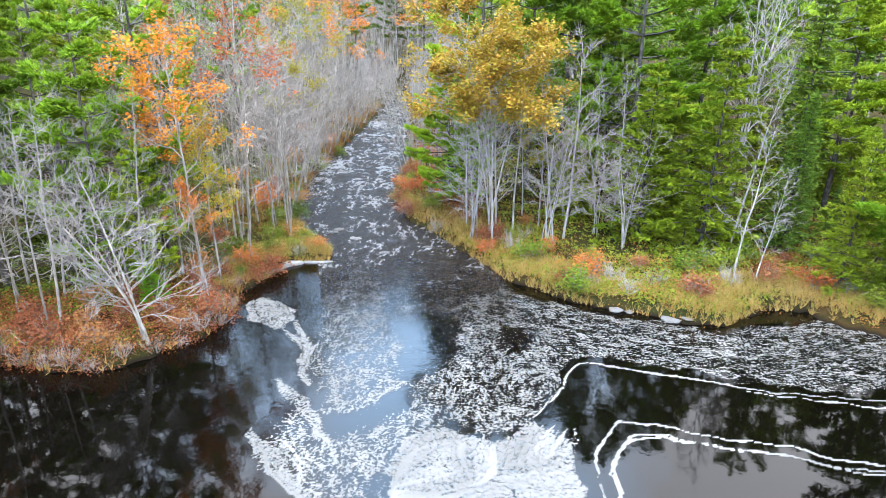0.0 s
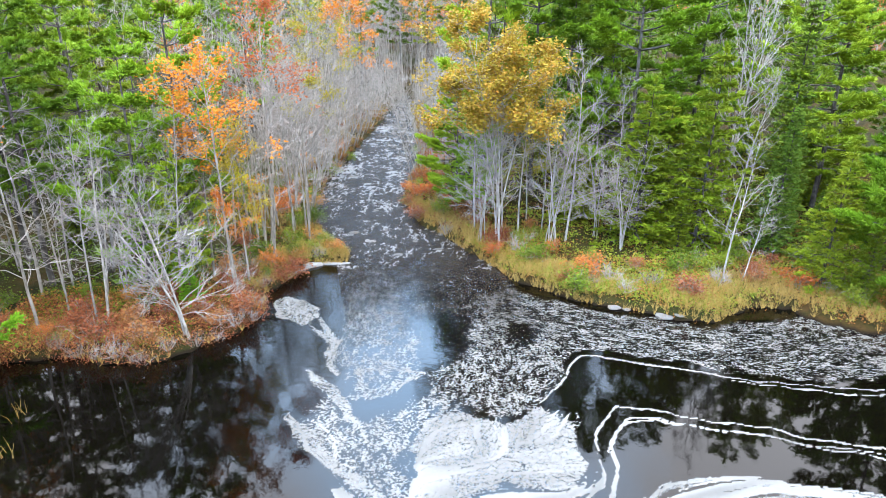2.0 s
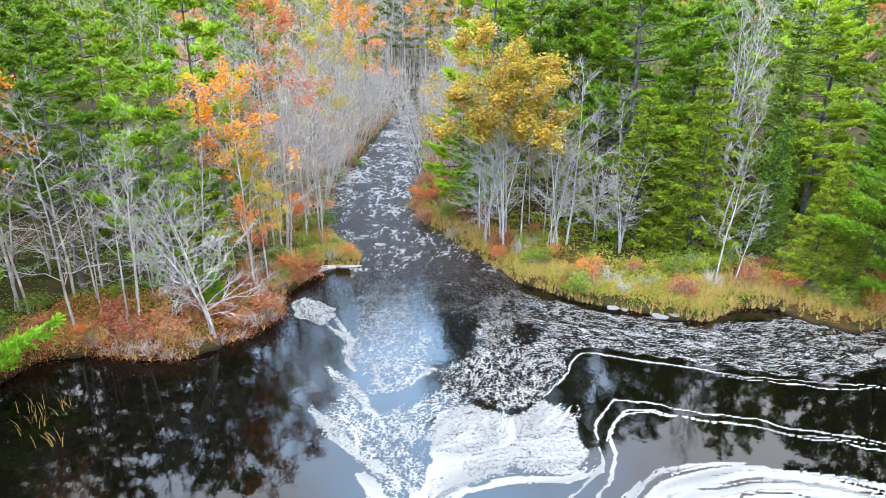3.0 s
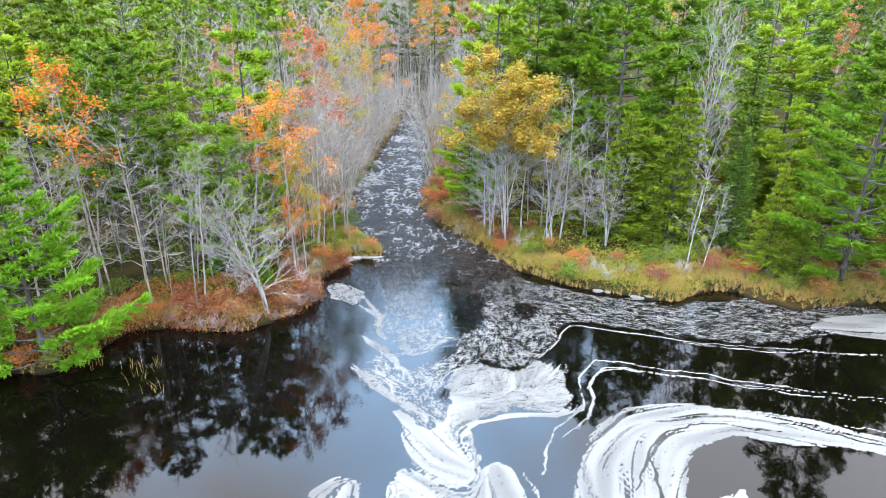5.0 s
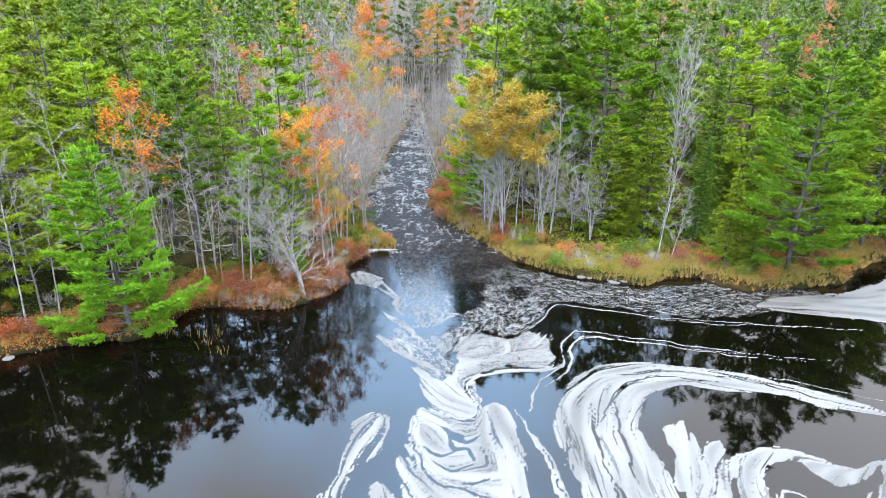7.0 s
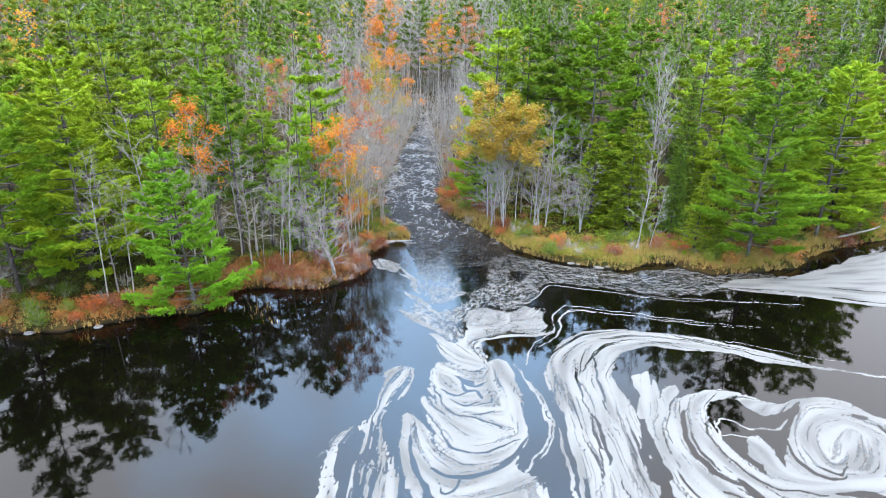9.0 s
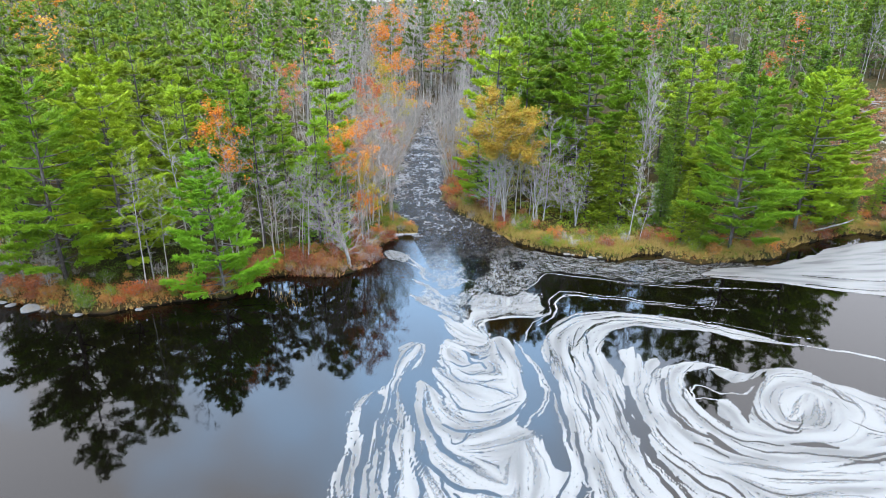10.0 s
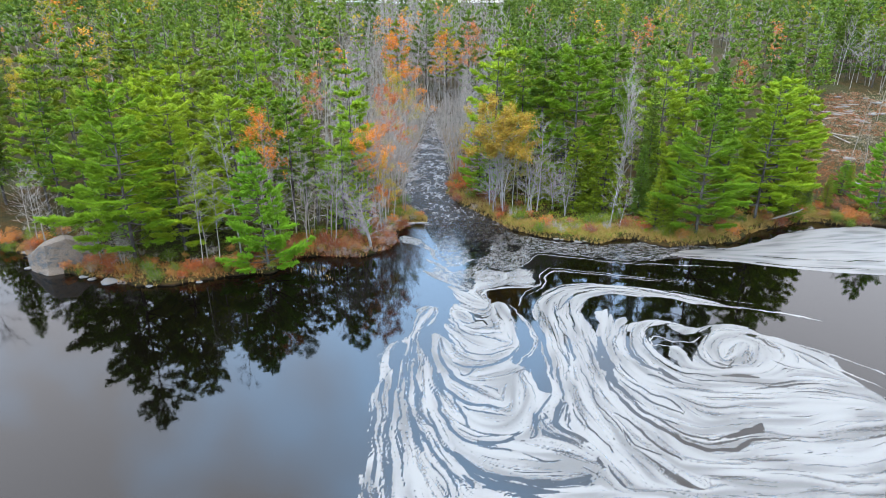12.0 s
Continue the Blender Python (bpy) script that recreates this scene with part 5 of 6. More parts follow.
# the left bank
for x, y, h in [(-47.5, 20.6, 7.5), (-49.0, 22.4, 8.5), (-46.2, 21.4, 6.5), (-50.6, 23.6, 9.0), (-52.4, 25.0, 8.5)]:
    stand("bare", x, y, h)
for x, y, h in [(-39.6, 16.6, 4.2), (-41.0, 17.4, 4.8), (-36.8, 15.6, 3.8), (-38.2, 17.6, 5.0)]:
    stand("clump", x, y, h, label="tangle of dead pale stems beneath the pines")
stand("snag", -12.6, 22.4, 7.3, 15)
stand("youngpine", -22.4, 16.4, 12.2, 20, 7, 140)
stand("slim", -29.2, 16.6, 11.8)
stand("bare", -26.2, 19.4, 14.0)
stand("bigpine", -36.2, 17.0, 18.4, 70)
stand("bigpine", -32.6, 20.6, 16.8)
stand("bigpine", -35.8, 26.5, 18.8, 200)
stand("pine", -50.5, 29.0, 15.5)
stand("pine", -55.0, 33.0, 15.0)
stand("pine", -43.2, 22.6, 15.8)
stand("orange", -23.9, 24.6, 13.6)
for x, y, h in [(-21.9, 26.2, 11.7), (-23.2, 24.2, 10.5), (-20.2, 25.6, 9.0), (-18.0, 27.5, 10.5), (-17.0, 25.4, 7.0), (-19.3, 24.2, 6.0), (-15.8, 26.6, 6.5), (-24.5, 22.3, 9.5)]:
    stand("bare" if x < -19 else "slim", x, y, h)
stand("orange", -12.0, 27.4, 12.2, 40)
stand("orange", -13.6, 28.6, 10.6, 160)
stand("orange", -11.6, 26.6, 5.6)
stand("red", -11.9, 34.0, 15.4)
for x, y, h in [(-22.2, 27.6, 16.0), (-25.0, 30.0, 16.6), (-28.4, 27.5, 16.5), (-20.0, 29.4, 13.4), (-31.0, 31.0, 17.0)]:
    stand("pine", x, y, h)
for x, y, h in [(-17.2, 28.2, 4.5), (-14.4, 26.4, 2.6), (-13.4, 25.0, 2.2)]:
    stand("youngpine", x, y, h)
stand("openpine", -16.3, 26.8, 13.2)
stand("openpine", -15.7, 31.6, 17.2)
stand("openpine", -14.6, 27.6, 7.4)
stand("olive", -11.6, 28.4, 8.5)
for x, y, h in [(-10.8, 31.2, 11.2), (-9.6, 35.2, 10.2), (-12.0, 33.4, 11.5), (-11.0, 36.6, 11.0), (-12.6, 38.5, 12.0), (-11.9, 41.5, 11.5), (-13.6, 35.2, 12.5)]:
    stand("bare" if int(y) % 2 else "slim", x, y, h)
stand("olive", -11.6, 48.6, 15.6)
stand("orange", -11.4, 62.4, 15.4, 0, 5, 0)
stand("orange", -13.4, 81.0, 20.0)
stand("orange", -4.4, 104.0, 18.0)
stand("red", 1.6, 98.0, 19.0)
stand("pine", -30.7, 47.0, 20.0)
stand("openpine", -20.2, 59.0, 18.0)
stand("pine", -30.2, 65.5, 17.6)
stand("pine", 19.6, 64.0, 20.5)
# leafless trees lean out over the rapids from both sides
for i, (x, y) in enumerate([(-10.4, 38.6), (-10.8, 41.0), (-11.3, 43.2), (-11.6, 46.0), (-11.7, 48.6), (-11.9, 51.8), (-11.8, 55.0), (-11.5, 58.6), (-11.3, 62.4), (-10.9, 67.0), (-10.6, 73.0)]):
    stand("bare", x, y, 7.5 + (i * 37 % 5) * 0.6, None, 10 + i * 5 % 13, -20 + i * 53 % 40)
for i, (x, y) in enumerate([(-3.1, 46.6), (-3.4, 50.2), (-3.2, 54.6), (-2.9, 59.6), (-3.3, 65.0), (-4.0, 72.0)]):
    stand("bare" if i % 2 else "slim", x, y, 7.0 + (i * 29 % 4) * 0.7, None, 8 + i * 7 % 12, 165 + i * 31 % 40)
for i, (x, y) in enumerate([(-3.0, 51.5), (-2.9, 56.0), (-3.0, 61.0), (-3.4, 67.0), (-4.0, 74.0), (-4.4, 80.0)]):
    stand("bare", x, y, 9.5 + (i * 23 % 4) * 0.6, None, 17 + i * 5 % 9, 170 + i * 17 % 25)
for i, (x, y) in enumerate([(-11.8, 53.4), (-11.4, 60.4), (-11.0, 65.0), (-10.8, 70.6), (-10.3, 77.0)]):
    stand("bare", x, y, 9.8 + (i * 19 % 4) * 0.6, None, 18 + i * 7 % 9, -12 + i * 13 % 25)
# more slender bare stems crowd both mouths of the stream
thicket = np.random.default_rng(77)
for x, y in [(-26.4, 22.0), (-24.4, 24.6), (-22.6, 21.6), (-21.0, 27.4), (-18.6, 26.0), (-27.2, 25.6), (-19.6, 22.6), (-16.8, 23.2), (-27.8, 18.2), (-14.2, 26.0), (-29.8, 18.6)]:
    stand("bare", x + thicket.normal(0, 0.3), y, thicket.uniform(8, 12), None, thicket.uniform(0, 9), thicket.uniform(0, 360))
for x0, x1, y0, y1, n, h0, h1 in [(-27, -14, 22, 31, 8, 7, 11), (-15, -10, 35, 50, 16, 8, 13), (-0.5, 3, 41, 60, 8, 8, 12), (3, 13, 37, 42, 6, 8, 11), (-16, -10.6, 44, 90, 44, 7, 12), (-1.6, 3, 56, 95, 26, 8, 13), (-13, -9.6, 50, 100, 26, 6, 10), (-5, -1.6, 62, 100, 16, 6, 10)]:
    for _ in range(n):
        x, y = thicket.uniform(x0, x1), thicket.uniform(y0, y1)
        if float(shore_distance(np.array([x]), np.array([y]))[0]) > 0.35:
            stand("slim" if thicket.random() < 0.5 else "bare", x, y, thicket.uniform(h0, h1), None, thicket.uniform(0, 7), thicket.uniform(0, 360))

for _ in range(22):
    stand("bare" if thicket.random() < 0.7 else "slim", thicket.uniform(-18, 3), thicket.uniform(113, 130), thicket.uniform(15, 20))
for x, y, h in [(-16.5, 116, 20), (-9.5, 124, 21), (-4, 120, 20), (1.5, 116, 21)]:
    stand("pine_mid", x, y, h)

# ---- the rest of the wood ----
CLEARING = [(46, 36.5), (60, 36), (120, 40), (145, 112), (86, 104), (64, 77), (51, 52)]


def in_ring(x, y, ring):
    inside = False
    for (ax, ay), (bx, by) in zip(ring, ring[1:] + ring[:1]):
        if (ay > y) != (by > y) and x < (bx - ax) * (y - ay) / (by - ay) + ax:
            inside = not inside
    return inside


def species(x, y, r):
    """Which tree grows there, by a random number r."""
    brook = x + 7.5
    wide = 13 + 0.09 * (y - 36) if x > -7.5 else 15 + 0.2 * (y - 36)
    if abs(brook) < wide and y > 34 and not (x > -1.5 and y < 62):
        return "slim" if r < 0.34 else "bare" if r < 0.86 else "orange" if r < 0.88 else "olive" if r < 0.9 else "red" if r < 0.91 else "pine"
    if -26 < x < -8 and 31 < y < 78:
        return "bare" if r < 0.55 else "slim" if r < 0.88 else "olive" if r < 0.9 else "pine"
    patch = wave(np.array([x]), np.array([y]), 17.0, 4.0)[0]
    if y > 95 and patch > 0.25:
        return "bare" if r < 0.3 else "slim" if r < 0.4 else "olive" if r < 0.5 else "orange" if r < 0.56 else "red" if r < 0.58 else "pine"
    if x < -14:
        mix = wave(np.array([x]), np.array([y]), 9.0, 1.0)[0]
        if x > -32 and mix > -0.05:
            return "bare" if r < 0.5 else "slim" if r < 0.7 else "pine" if r < 0.92 else "spruce"
        if y > 75:
            return "pine" if r < 0.43 else "spruce" if r < 0.5 else "bare" if r < 0.78 else "slim" if r < 0.88 else "olive" if r < 0.96 else "orange"
        return "pine" if r < 0.6 else "spruce" if r < 0.68 else "bare" if r < 0.88 else "slim" if r < 0.94 else "olive" if r < 0.98 else "orange"
    if x > 42:
        return "slim" if r < 0.24 else "bare" if r < 0.34 else "pine" if r < 0.84 else "spruce" if r < 0.94 else "olive" if r < 0.97 else "red"
    return "pine" if r < 0.58 else "spruce" if r < 0.7 else "fir" if r < 0.76 else "bare" if r < 0.92 else "slim"


pick = np.random.default_rng(11)
tries = 34000
ux, uy, ur = pick.random(tries), pick.random(tries), pick.random((tries, 3))
cy_ = 14 + 580 * uy ** 2.0
half_w = 0.86 * (cy_ + 42) + 12
cx_ = -3 + (2 * ux - 1) * half_w
cd_ = shore_distance(cx_, cy_)
cells = {}
far_trees = []
single = {"pine": 0, "bare": 0, "slim": 0, "spruce": 0}


def crowded(x, y, gap):
    i, j = int(x // 6), int(y // 6)
    for a in (-1, 0, 1):
        for b in (-1, 0, 1):
            for px, py in cells.get((i + a, j + b), ()):
                if (px - x) ** 2 + (py - y) ** 2 < gap * gap:
                    return True
    return False


for px, py in PLACED:
    cells.setdefault((int(px // 6), int(py // 6)), []).append((px, py))
for x, y, d, r in zip(cx_, cy_, cd_, ur):
    if d < (2.2 if y > 46 and abs(x + 7.5) < 9 else 2.6) or in_ring(x, y, CLEARING):
        continue
    gap = 5.7 + 0.012 * max(0, y - 30)
    if abs(x + 7.5) < 22 and y > 45:
        gap *= 0.52
    if crowded(x, y, min(gap, 7.5)):
        continue
    if x > -1 and x < 24 and y < 38.5:
        continue
    cells.setdefault((int(x // 6), int(y // 6)), []).append((x, y))
    kind = species(x, y, r[0])
    if -30 < x < -12 and y < 31:
        if r[2] < 0.4:
            continue
        kind = "slim" if r[0] < 0.6 else "bare"
    if kind == "pine" and r[2] < 0.22:
        continue
    tall = {"pine": 15.5, "spruce": 13.5, "fir": 9, "bare": 12, "slim": 11.5, "orange": 12, "olive": 13, "red": 12}[kind] * (0.72 + 0.56 * r[1])
    if d < 6:
        tall *= 0.8
    elif x < -14:
        tall *= 1.12
    if d < 6:
        if kind == "pine" and r[2] < 0.5:
            kind = "youngpine"
    if y < 72 and single.get(kind, 0) < 260:
        single[kind] = single.get(kind, 0) + 1
        put(kind if d < 11 and y < 46 or kind + "_mid" not in KINDS else kind + "_mid", x, y, tall)
    else:
        far_trees.append((kind, x, y, tall, r[2]))


# gold maples on the far ridge
ridge = np.random.default_rng(71)
for mx, my, n in [(-150, 200, 7), (-131, 204, 6), (-112, 210, 3), (-92, 214, 3)]:
    for _ in range(n):
        far_trees.append(("olive", mx + ridge.normal(0, 4), my + ridge.normal(0, 4), ridge.uniform(17, 21), ridge.random()))


def light_template(kind, seed, thin_out=1.0):
    """A tree seen from afar, with fewer and larger sprays: lists of (material, arrays)."""
    rng = np.random.default_rng(seed)
    if kind in ("pine", "spruce", "fir"):
        if kind == "pine":
            thick, thin, needle = pine_arrays(rng, 15.0, 0.28, 0.18, 0.085 * thin_out, 4, 0.48 / thin_out ** 0.5, 0.74 / thin_out ** 0.3)
        else:
            thick, thin, needle = spruce_arrays(rng, 13.0, 0.17, 0.3, 0.13 * thin_out, 3, 0.6 / thin_out ** 0.3, 0.34 / thin_out ** 0.5)
        return 15.0 if kind == "pine" else 13.0, sticks([s for c in thick for s in chain(*c)], 3), needle
    thick, thin, tips = broad_arrays(rng, 12.0, reach=0.22, first=0.35, boughs=11 if thin_out == 1.0 else 8, subs=3 if thin_out == 1.0 else 2, twigs=1)
    wood = join(sticks([s for c in thick for s in chain(*c)], 3), ribbons([(*s[:6], max(s[6], 0.04) / thin_out, max(s[7], 0.028) / thin_out) for s in thin]))
    if kind in ("bare", "slim"):
        return 12.0, wood, None
    spots = np.repeat(tips, 3, 0) + rng.normal(0, 0.3, (len(tips) * 3, 3))
    return 12.0, wood, leaves(rng, spots, 0.36 / thin_out)


LOOKS = {"pine": (NEEDLE_FAR, BARK_PINE, "far_pine_wood", "far white pines rising on the slope"),
         "spruce": (NEEDLE_SPRUCE, BARK_PINE, "far_spruce_wood", "far dark spruces on the slope"),
         "fir": (NEEDLE_FIR, BARK_PINE, "far_fir_wood", "far yellow-green firs on the slope"),
         "bare": (None, BARK_TWIG, "far_bare_wood", "far leafless grey trees on the slope"),
         "slim": (None, BARK_GREY, "far_sapling_wood", "far thin leafless saplings on the slope"),
         "orange": (LEAF_ORANGE, BARK_TWIG, "far_orange_wood", "far orange autumn trees on the slope"),
         "olive": (LEAF_OLIVE, BARK_TWIG, "far_golden_wood", "far golden autumn trees on the slope"),
         "red": (LEAF_RED, BARK_TWIG, "far_russet_wood", "far russet autumn trees on the slope")}
for kind, (leaf, bark, name, words) in LOOKS.items():
    lot = [t for t in far_trees if t[0] == kind]
    if not lot:
        continue
    forms = [light_template(kind, 200 + i) for i in range(3)] + [light_template(kind, 210 + i, 0.55) for i in range(3)]
    gz = land(np.array([t[1] for t in lot]), np.array([t[2] for t in lot]))
    woods, crowns, tones = [], [], []
    for k, ((_, x, y, tall, r), z) in enumerate(zip(lot, gz)):
        nominal, wood, crown = forms[k % 3 + (3 if y > 160 else 0)]
        a, s = 6.283 * r, tall / nominal
        turn = np.array([[math.cos(a), math.sin(a), 0], [-math.sin(a), math.cos(a), 0], [0, 0, 1]]) * s
        shift = np.array([x, y, z - 0.1])
        woods.append((wood[0] @ turn + shift, wood[1]))
        if crown is not None:
            crowns.append((crown[0] @ turn + shift, crown[1]))
            tones.append(np.full(len(crown[0]), -0.25 + 0.55 * ((r * 7.13) % 1), np.float32))
    if crowns:
        root = plant(name, [("trunks", join(*woods), bark, ""), ("crowns", join(*crowns), leaf, "")])
        for child in root.children:
            tagged(child, kind="stuff")
        tone = next(c for c in root.children if c.name.startswith("crowns")).data.attributes.new("tone", "FLOAT", "POINT")
        tone.data.foreach_set("value", np.concatenate(tones))
    else:
        root = mesh_object(name, *join(*woods), bark)
    tagged(root, words, "woods", kind="stuff")

# young firs beneath the tall trees
under = np.random.default_rng(61)
count = 0
while count < 50:
    x, y = under.uniform(-46, 44), under.uniform(15, 56)
    d = float(shore_distance(np.array([x]), np.array([y]))[0])
    if 3.5 < d < 24 and not (-30 < x < -12 and y < 34) and not (x > 46 and y < 60) and not (-13 < x < 1 and y > 34) and not (2 < x < 10 and y < 38):
        put("fir_mid" if under.random() < 0.6 else "spruce_mid", x, y, under.uniform(1.8, 5.0), label="small young conifer in the shade of the taller trees")
        count += 1

for i in range(26):
    put("fir_mid" if i % 3 else "spruce_mid", under.uniform(8, 34), under.uniform(39, 62), under.uniform(3, 7))

# ---- shrubs and grass along the banks ----
def make_shrub(seed, mat, name, size=0.075, count=950, thin=False):
    rng = np.random.default_rng(seed)
    segs, spots = [], []
    for _ in range(16):
        a, r = rng.uniform(0, 6.28), rng.uniform(0.1, 0.62)
        top = np.array([math.cos(a) * r, math.sin(a) * r, rng.uniform(0.45, 1.0) * (1 - 0.5 * r)])
        foot = top * [0.25, 0.25, 0]
        mid = (foot + top) / 2 + rng.normal(0, 0.05, 3)
        segs += chain([foot, mid, top], 0.012, 0.005)
        for _ in range(5):
            b = foot + (top - foot) * rng.uniform(0.4, 1)
            e = b + rng.normal(0, 0.16, 3) + [0, 0, 0.08]
            segs.append((*b, *e, 0.006, 0.003))
            spots.append(e)
        spots.append(top)
    spots = np.array(spots)
    idx = rng.integers(0, len(spots), count)
    spots = spots[idx] + rng.normal(0, 0.09, (count, 3))
    spots[:, 2] = np.abs(spots[:, 2])
    if thin:
        return plant(name, [("stemwork", twigwork(segs), BARK_TWIG, "")])
    return plant(name, [("stemwork", twigwork(segs), BARK_TWIG, ""), ("leaves", leaves(rng, spots, size, 0.4), mat, "")])


SHRUBS = {
    "rust": ("low rust-red shrub on the pond bank", [make_shrub(300, LEAF_RUST, "shrub"), make_shrub(301, LEAF_RUST, "shrub")]),
    "green": ("leafy green shrub on the pond bank", [make_shrub(302, LEAF_SHRUB, "shrub"), make_shrub(303, LEAF_SHRUB, "shrub")]),
    "amber": ("amber autumn shrub on the pond bank", [make_shrub(304, LEAF_AMBER, "shrub"), make_shrub(305, LEAF_RED, "shrub")]),
    "twig": ("leafless grey brushwood at the waterline", [make_shrub(306, None, "brushwood", thin=True)]),
}
FRESH = {o.name for _, obs in SHRUBS.values() for o in obs}


def put_shrub(kind, k, x, y, s, turn):
    words, forms = SHRUBS[kind]
    ob = forms[k % len(forms)]
    m = Matrix.Translation((x, y, ground_height(x, y) - 0.04)) @ pose(0, 0, 0, 0, 0, turn)
    if ob.name in FRESH:
        FRESH.discard(ob.name)
        tagged(ob, words, "shrub", "shrubs along the bank")
    else:
        ob = copy_thing(ob, m)
    ob.matrix_basis = m @ Matrix.Diagonal((s * 1.25, s * 1.25, s, 1))


rs = np.random.default_rng(21)
tries = 5000
bx, by, br = rs.uniform(-64, 52, tries), 12 + 55 * rs.random(tries) ** 1.3, rs.random((tries, 3))
bd = shore_distance(bx, by)
cells, made = {}, 0
for x, y, d, r in zip(bx, by, bd, br):
    if d < 0.05 or d > 5.5 or made >= 300 or crowded(x, y, 1.0 if d < 3 else 1.6):
        continue
    cells.setdefault((int(x // 6), int(y // 6)), []).append((x, y))
    left_point = -21.5 < x < -9.5 and y < 29
    if left_point:
        kind = "twig" if d < 0.7 and r[0] > 0.4 else "rust" if r[0] < 0.72 else "twig" if d < 1.2 else "amber" if r[0] < 0.85 else "green"
    elif x > 0:
        kind = "green" if r[0] < 0.3 else "amber" if r[0] < 0.5 else "rust" if r[0] < 0.68 else "twig"
        if d < 1.6 and r[2] < 0.6:
            continue
    else:
        kind = "amber" if r[0] < 0.35 else "green" if r[0] < 0.65 else "rust" if r[0] < 0.8 else "twig"
    put_shrub(kind, made, x, y, (0.7 if x > 0 else 0.55) + 0.8 * r[1], 360 * r[2])
    made += 1


def scatter_stuff(name, words, category, mat, seed, count, low, high, size, area, blades):
    """Small plants too many to count, spread over the bank in a strip between two distances from the water."""
    rng = np.random.default_rng(seed)
    x, y = rng.uniform(area[0], area[1], count * 8), rng.uniform(area[2], area[3], count * 8)
    d = shore_distance(x, y)
    ok = (d > low) & (d < high) & (wave(x, y, 1.7, seed) + rng.normal(0, 0.4, len(x)) > -0.5)
    x, y, d = x[ok][:count], y[ok][:count], d[ok][:count]
    foot = np.stack([x, y, np.maximum(land(x, y, d), 0.02)], 1)
    if blades:
        arrays = sprays(rng, foot, np.tile([0, 0, 1.0], (len(foot), 1)), 11, size, 0.022, 0.35)
    else:
        spots = np.repeat(foot, 12, 0) + rng.normal(0, 1, (len(foot) * 12, 3)) * [0.2, 0.2, 0.0] + np.abs(rng.normal(0, 1, (len(foot) * 12, 3))) * [0, 0, 0.16]
        arrays = leaves(rng, spots, size, 0.5)
    tagged(mesh_object(name, *arrays, mat), words, category, kind="stuff")


scatter_stuff("shore_grass", "straw-coloured grass along the right shore", "grass", LEAF_STRAW, 31, 5200, -0.1, 3.0, 0.5, (-8, 50, 24, 48), True)
scatter_stuff("bank_grass", "dry grass along the left shore", "grass", LEAF_STRAW, 32, 2000, -0.12, 3.0, 0.45, (-52, -5, 12, 46), True)
scatter_stuff("bank_herbs", "low green herbs on the right bank", "ground cover", LEAF_SHRUB, 33, 5000, 0.3, 20, 0.14, (-6, 46, 24, 60), False)
scatter_stuff("bank_moss", "mossy green herbs close by the right shore", "ground cover", LEAF_SHRUB, 45, 2400, 0.2, 5.5, 0.1, (0, 26, 24, 38), False)
scatter_stuff("bank_litter", "amber fallen leaves close by the right shore", "ground cover", LEAF_AMBER, 46, 2200, 0.3, 6, 0.06, (0, 26, 24, 38), False)
scatter_stuff("fallen_leaf_cover", "amber heath and fallen leaves on the right bank", "ground cover", LEAF_AMBER, 34, 3000, 0.2, 18, 0.075, (-8, 46, 24, 56), False)
scatter_stuff("heath", "rust-red heath on the left point", "ground cover", LEAF_RUST, 35, 4600, 0.1, 5, 0.06, (-22, -9.5, 19, 30), False)
scatter_stuff("wood_herbs", "olive undergrowth beneath the left wood", "ground cover", LEAF_SHRUB, 36, 4200, 0.8, 16, 0.11, (-52, -8, 13, 60), False)
scatter_stuff("shore_heath", "amber heath along the far left shore", "ground cover", LEAF_AMBER, 37, 2000, 0.1, 4, 0.11, (-52, -20, 12, 40), False)
scatter_stuff("point_litter", "orange fallen leaves on the left point", "ground cover", LEAF_AMBER, 49, 700, 0.2, 6, 0.1, (-22, -9.5, 19, 30), False)
scatter_stuff("point_herbs", "green herbs among the heath of the left point", "ground cover", LEAF_SHRUB, 50, 600, 0.4, 6, 0.11, (-22, -9.5, 19, 30), False)
scatter_stuff("edge_heath", "rust-red heath hanging over the edge of the left point", "ground cover", LEAF_RUST, 47, 600, -0.15, 0.3, 0.07, (-22, -9.5, 19, 30), False)
scatter_stuff("edge_litter", "brown heath hanging over the edge of the right bank", "ground cover", LEAF_AMBER, 48, 500, -0.12, 0.3, 0.07, (-5, 46, 23, 42), False)
scatter_stuff("brook_brush", "brown brush along both sides of the rapids", "ground cover", LEAF_RUST, 38, 1500, 0.1, 5, 0.13, (-18, 4, 36, 92), False)
scatter_stuff("brook_grass", "tall tawny grass beside the rapids", "grass", LEAF_STRAW, 39, 1800, 0.1, 4.5, 0.8, (-18, 4, 36, 92), True)
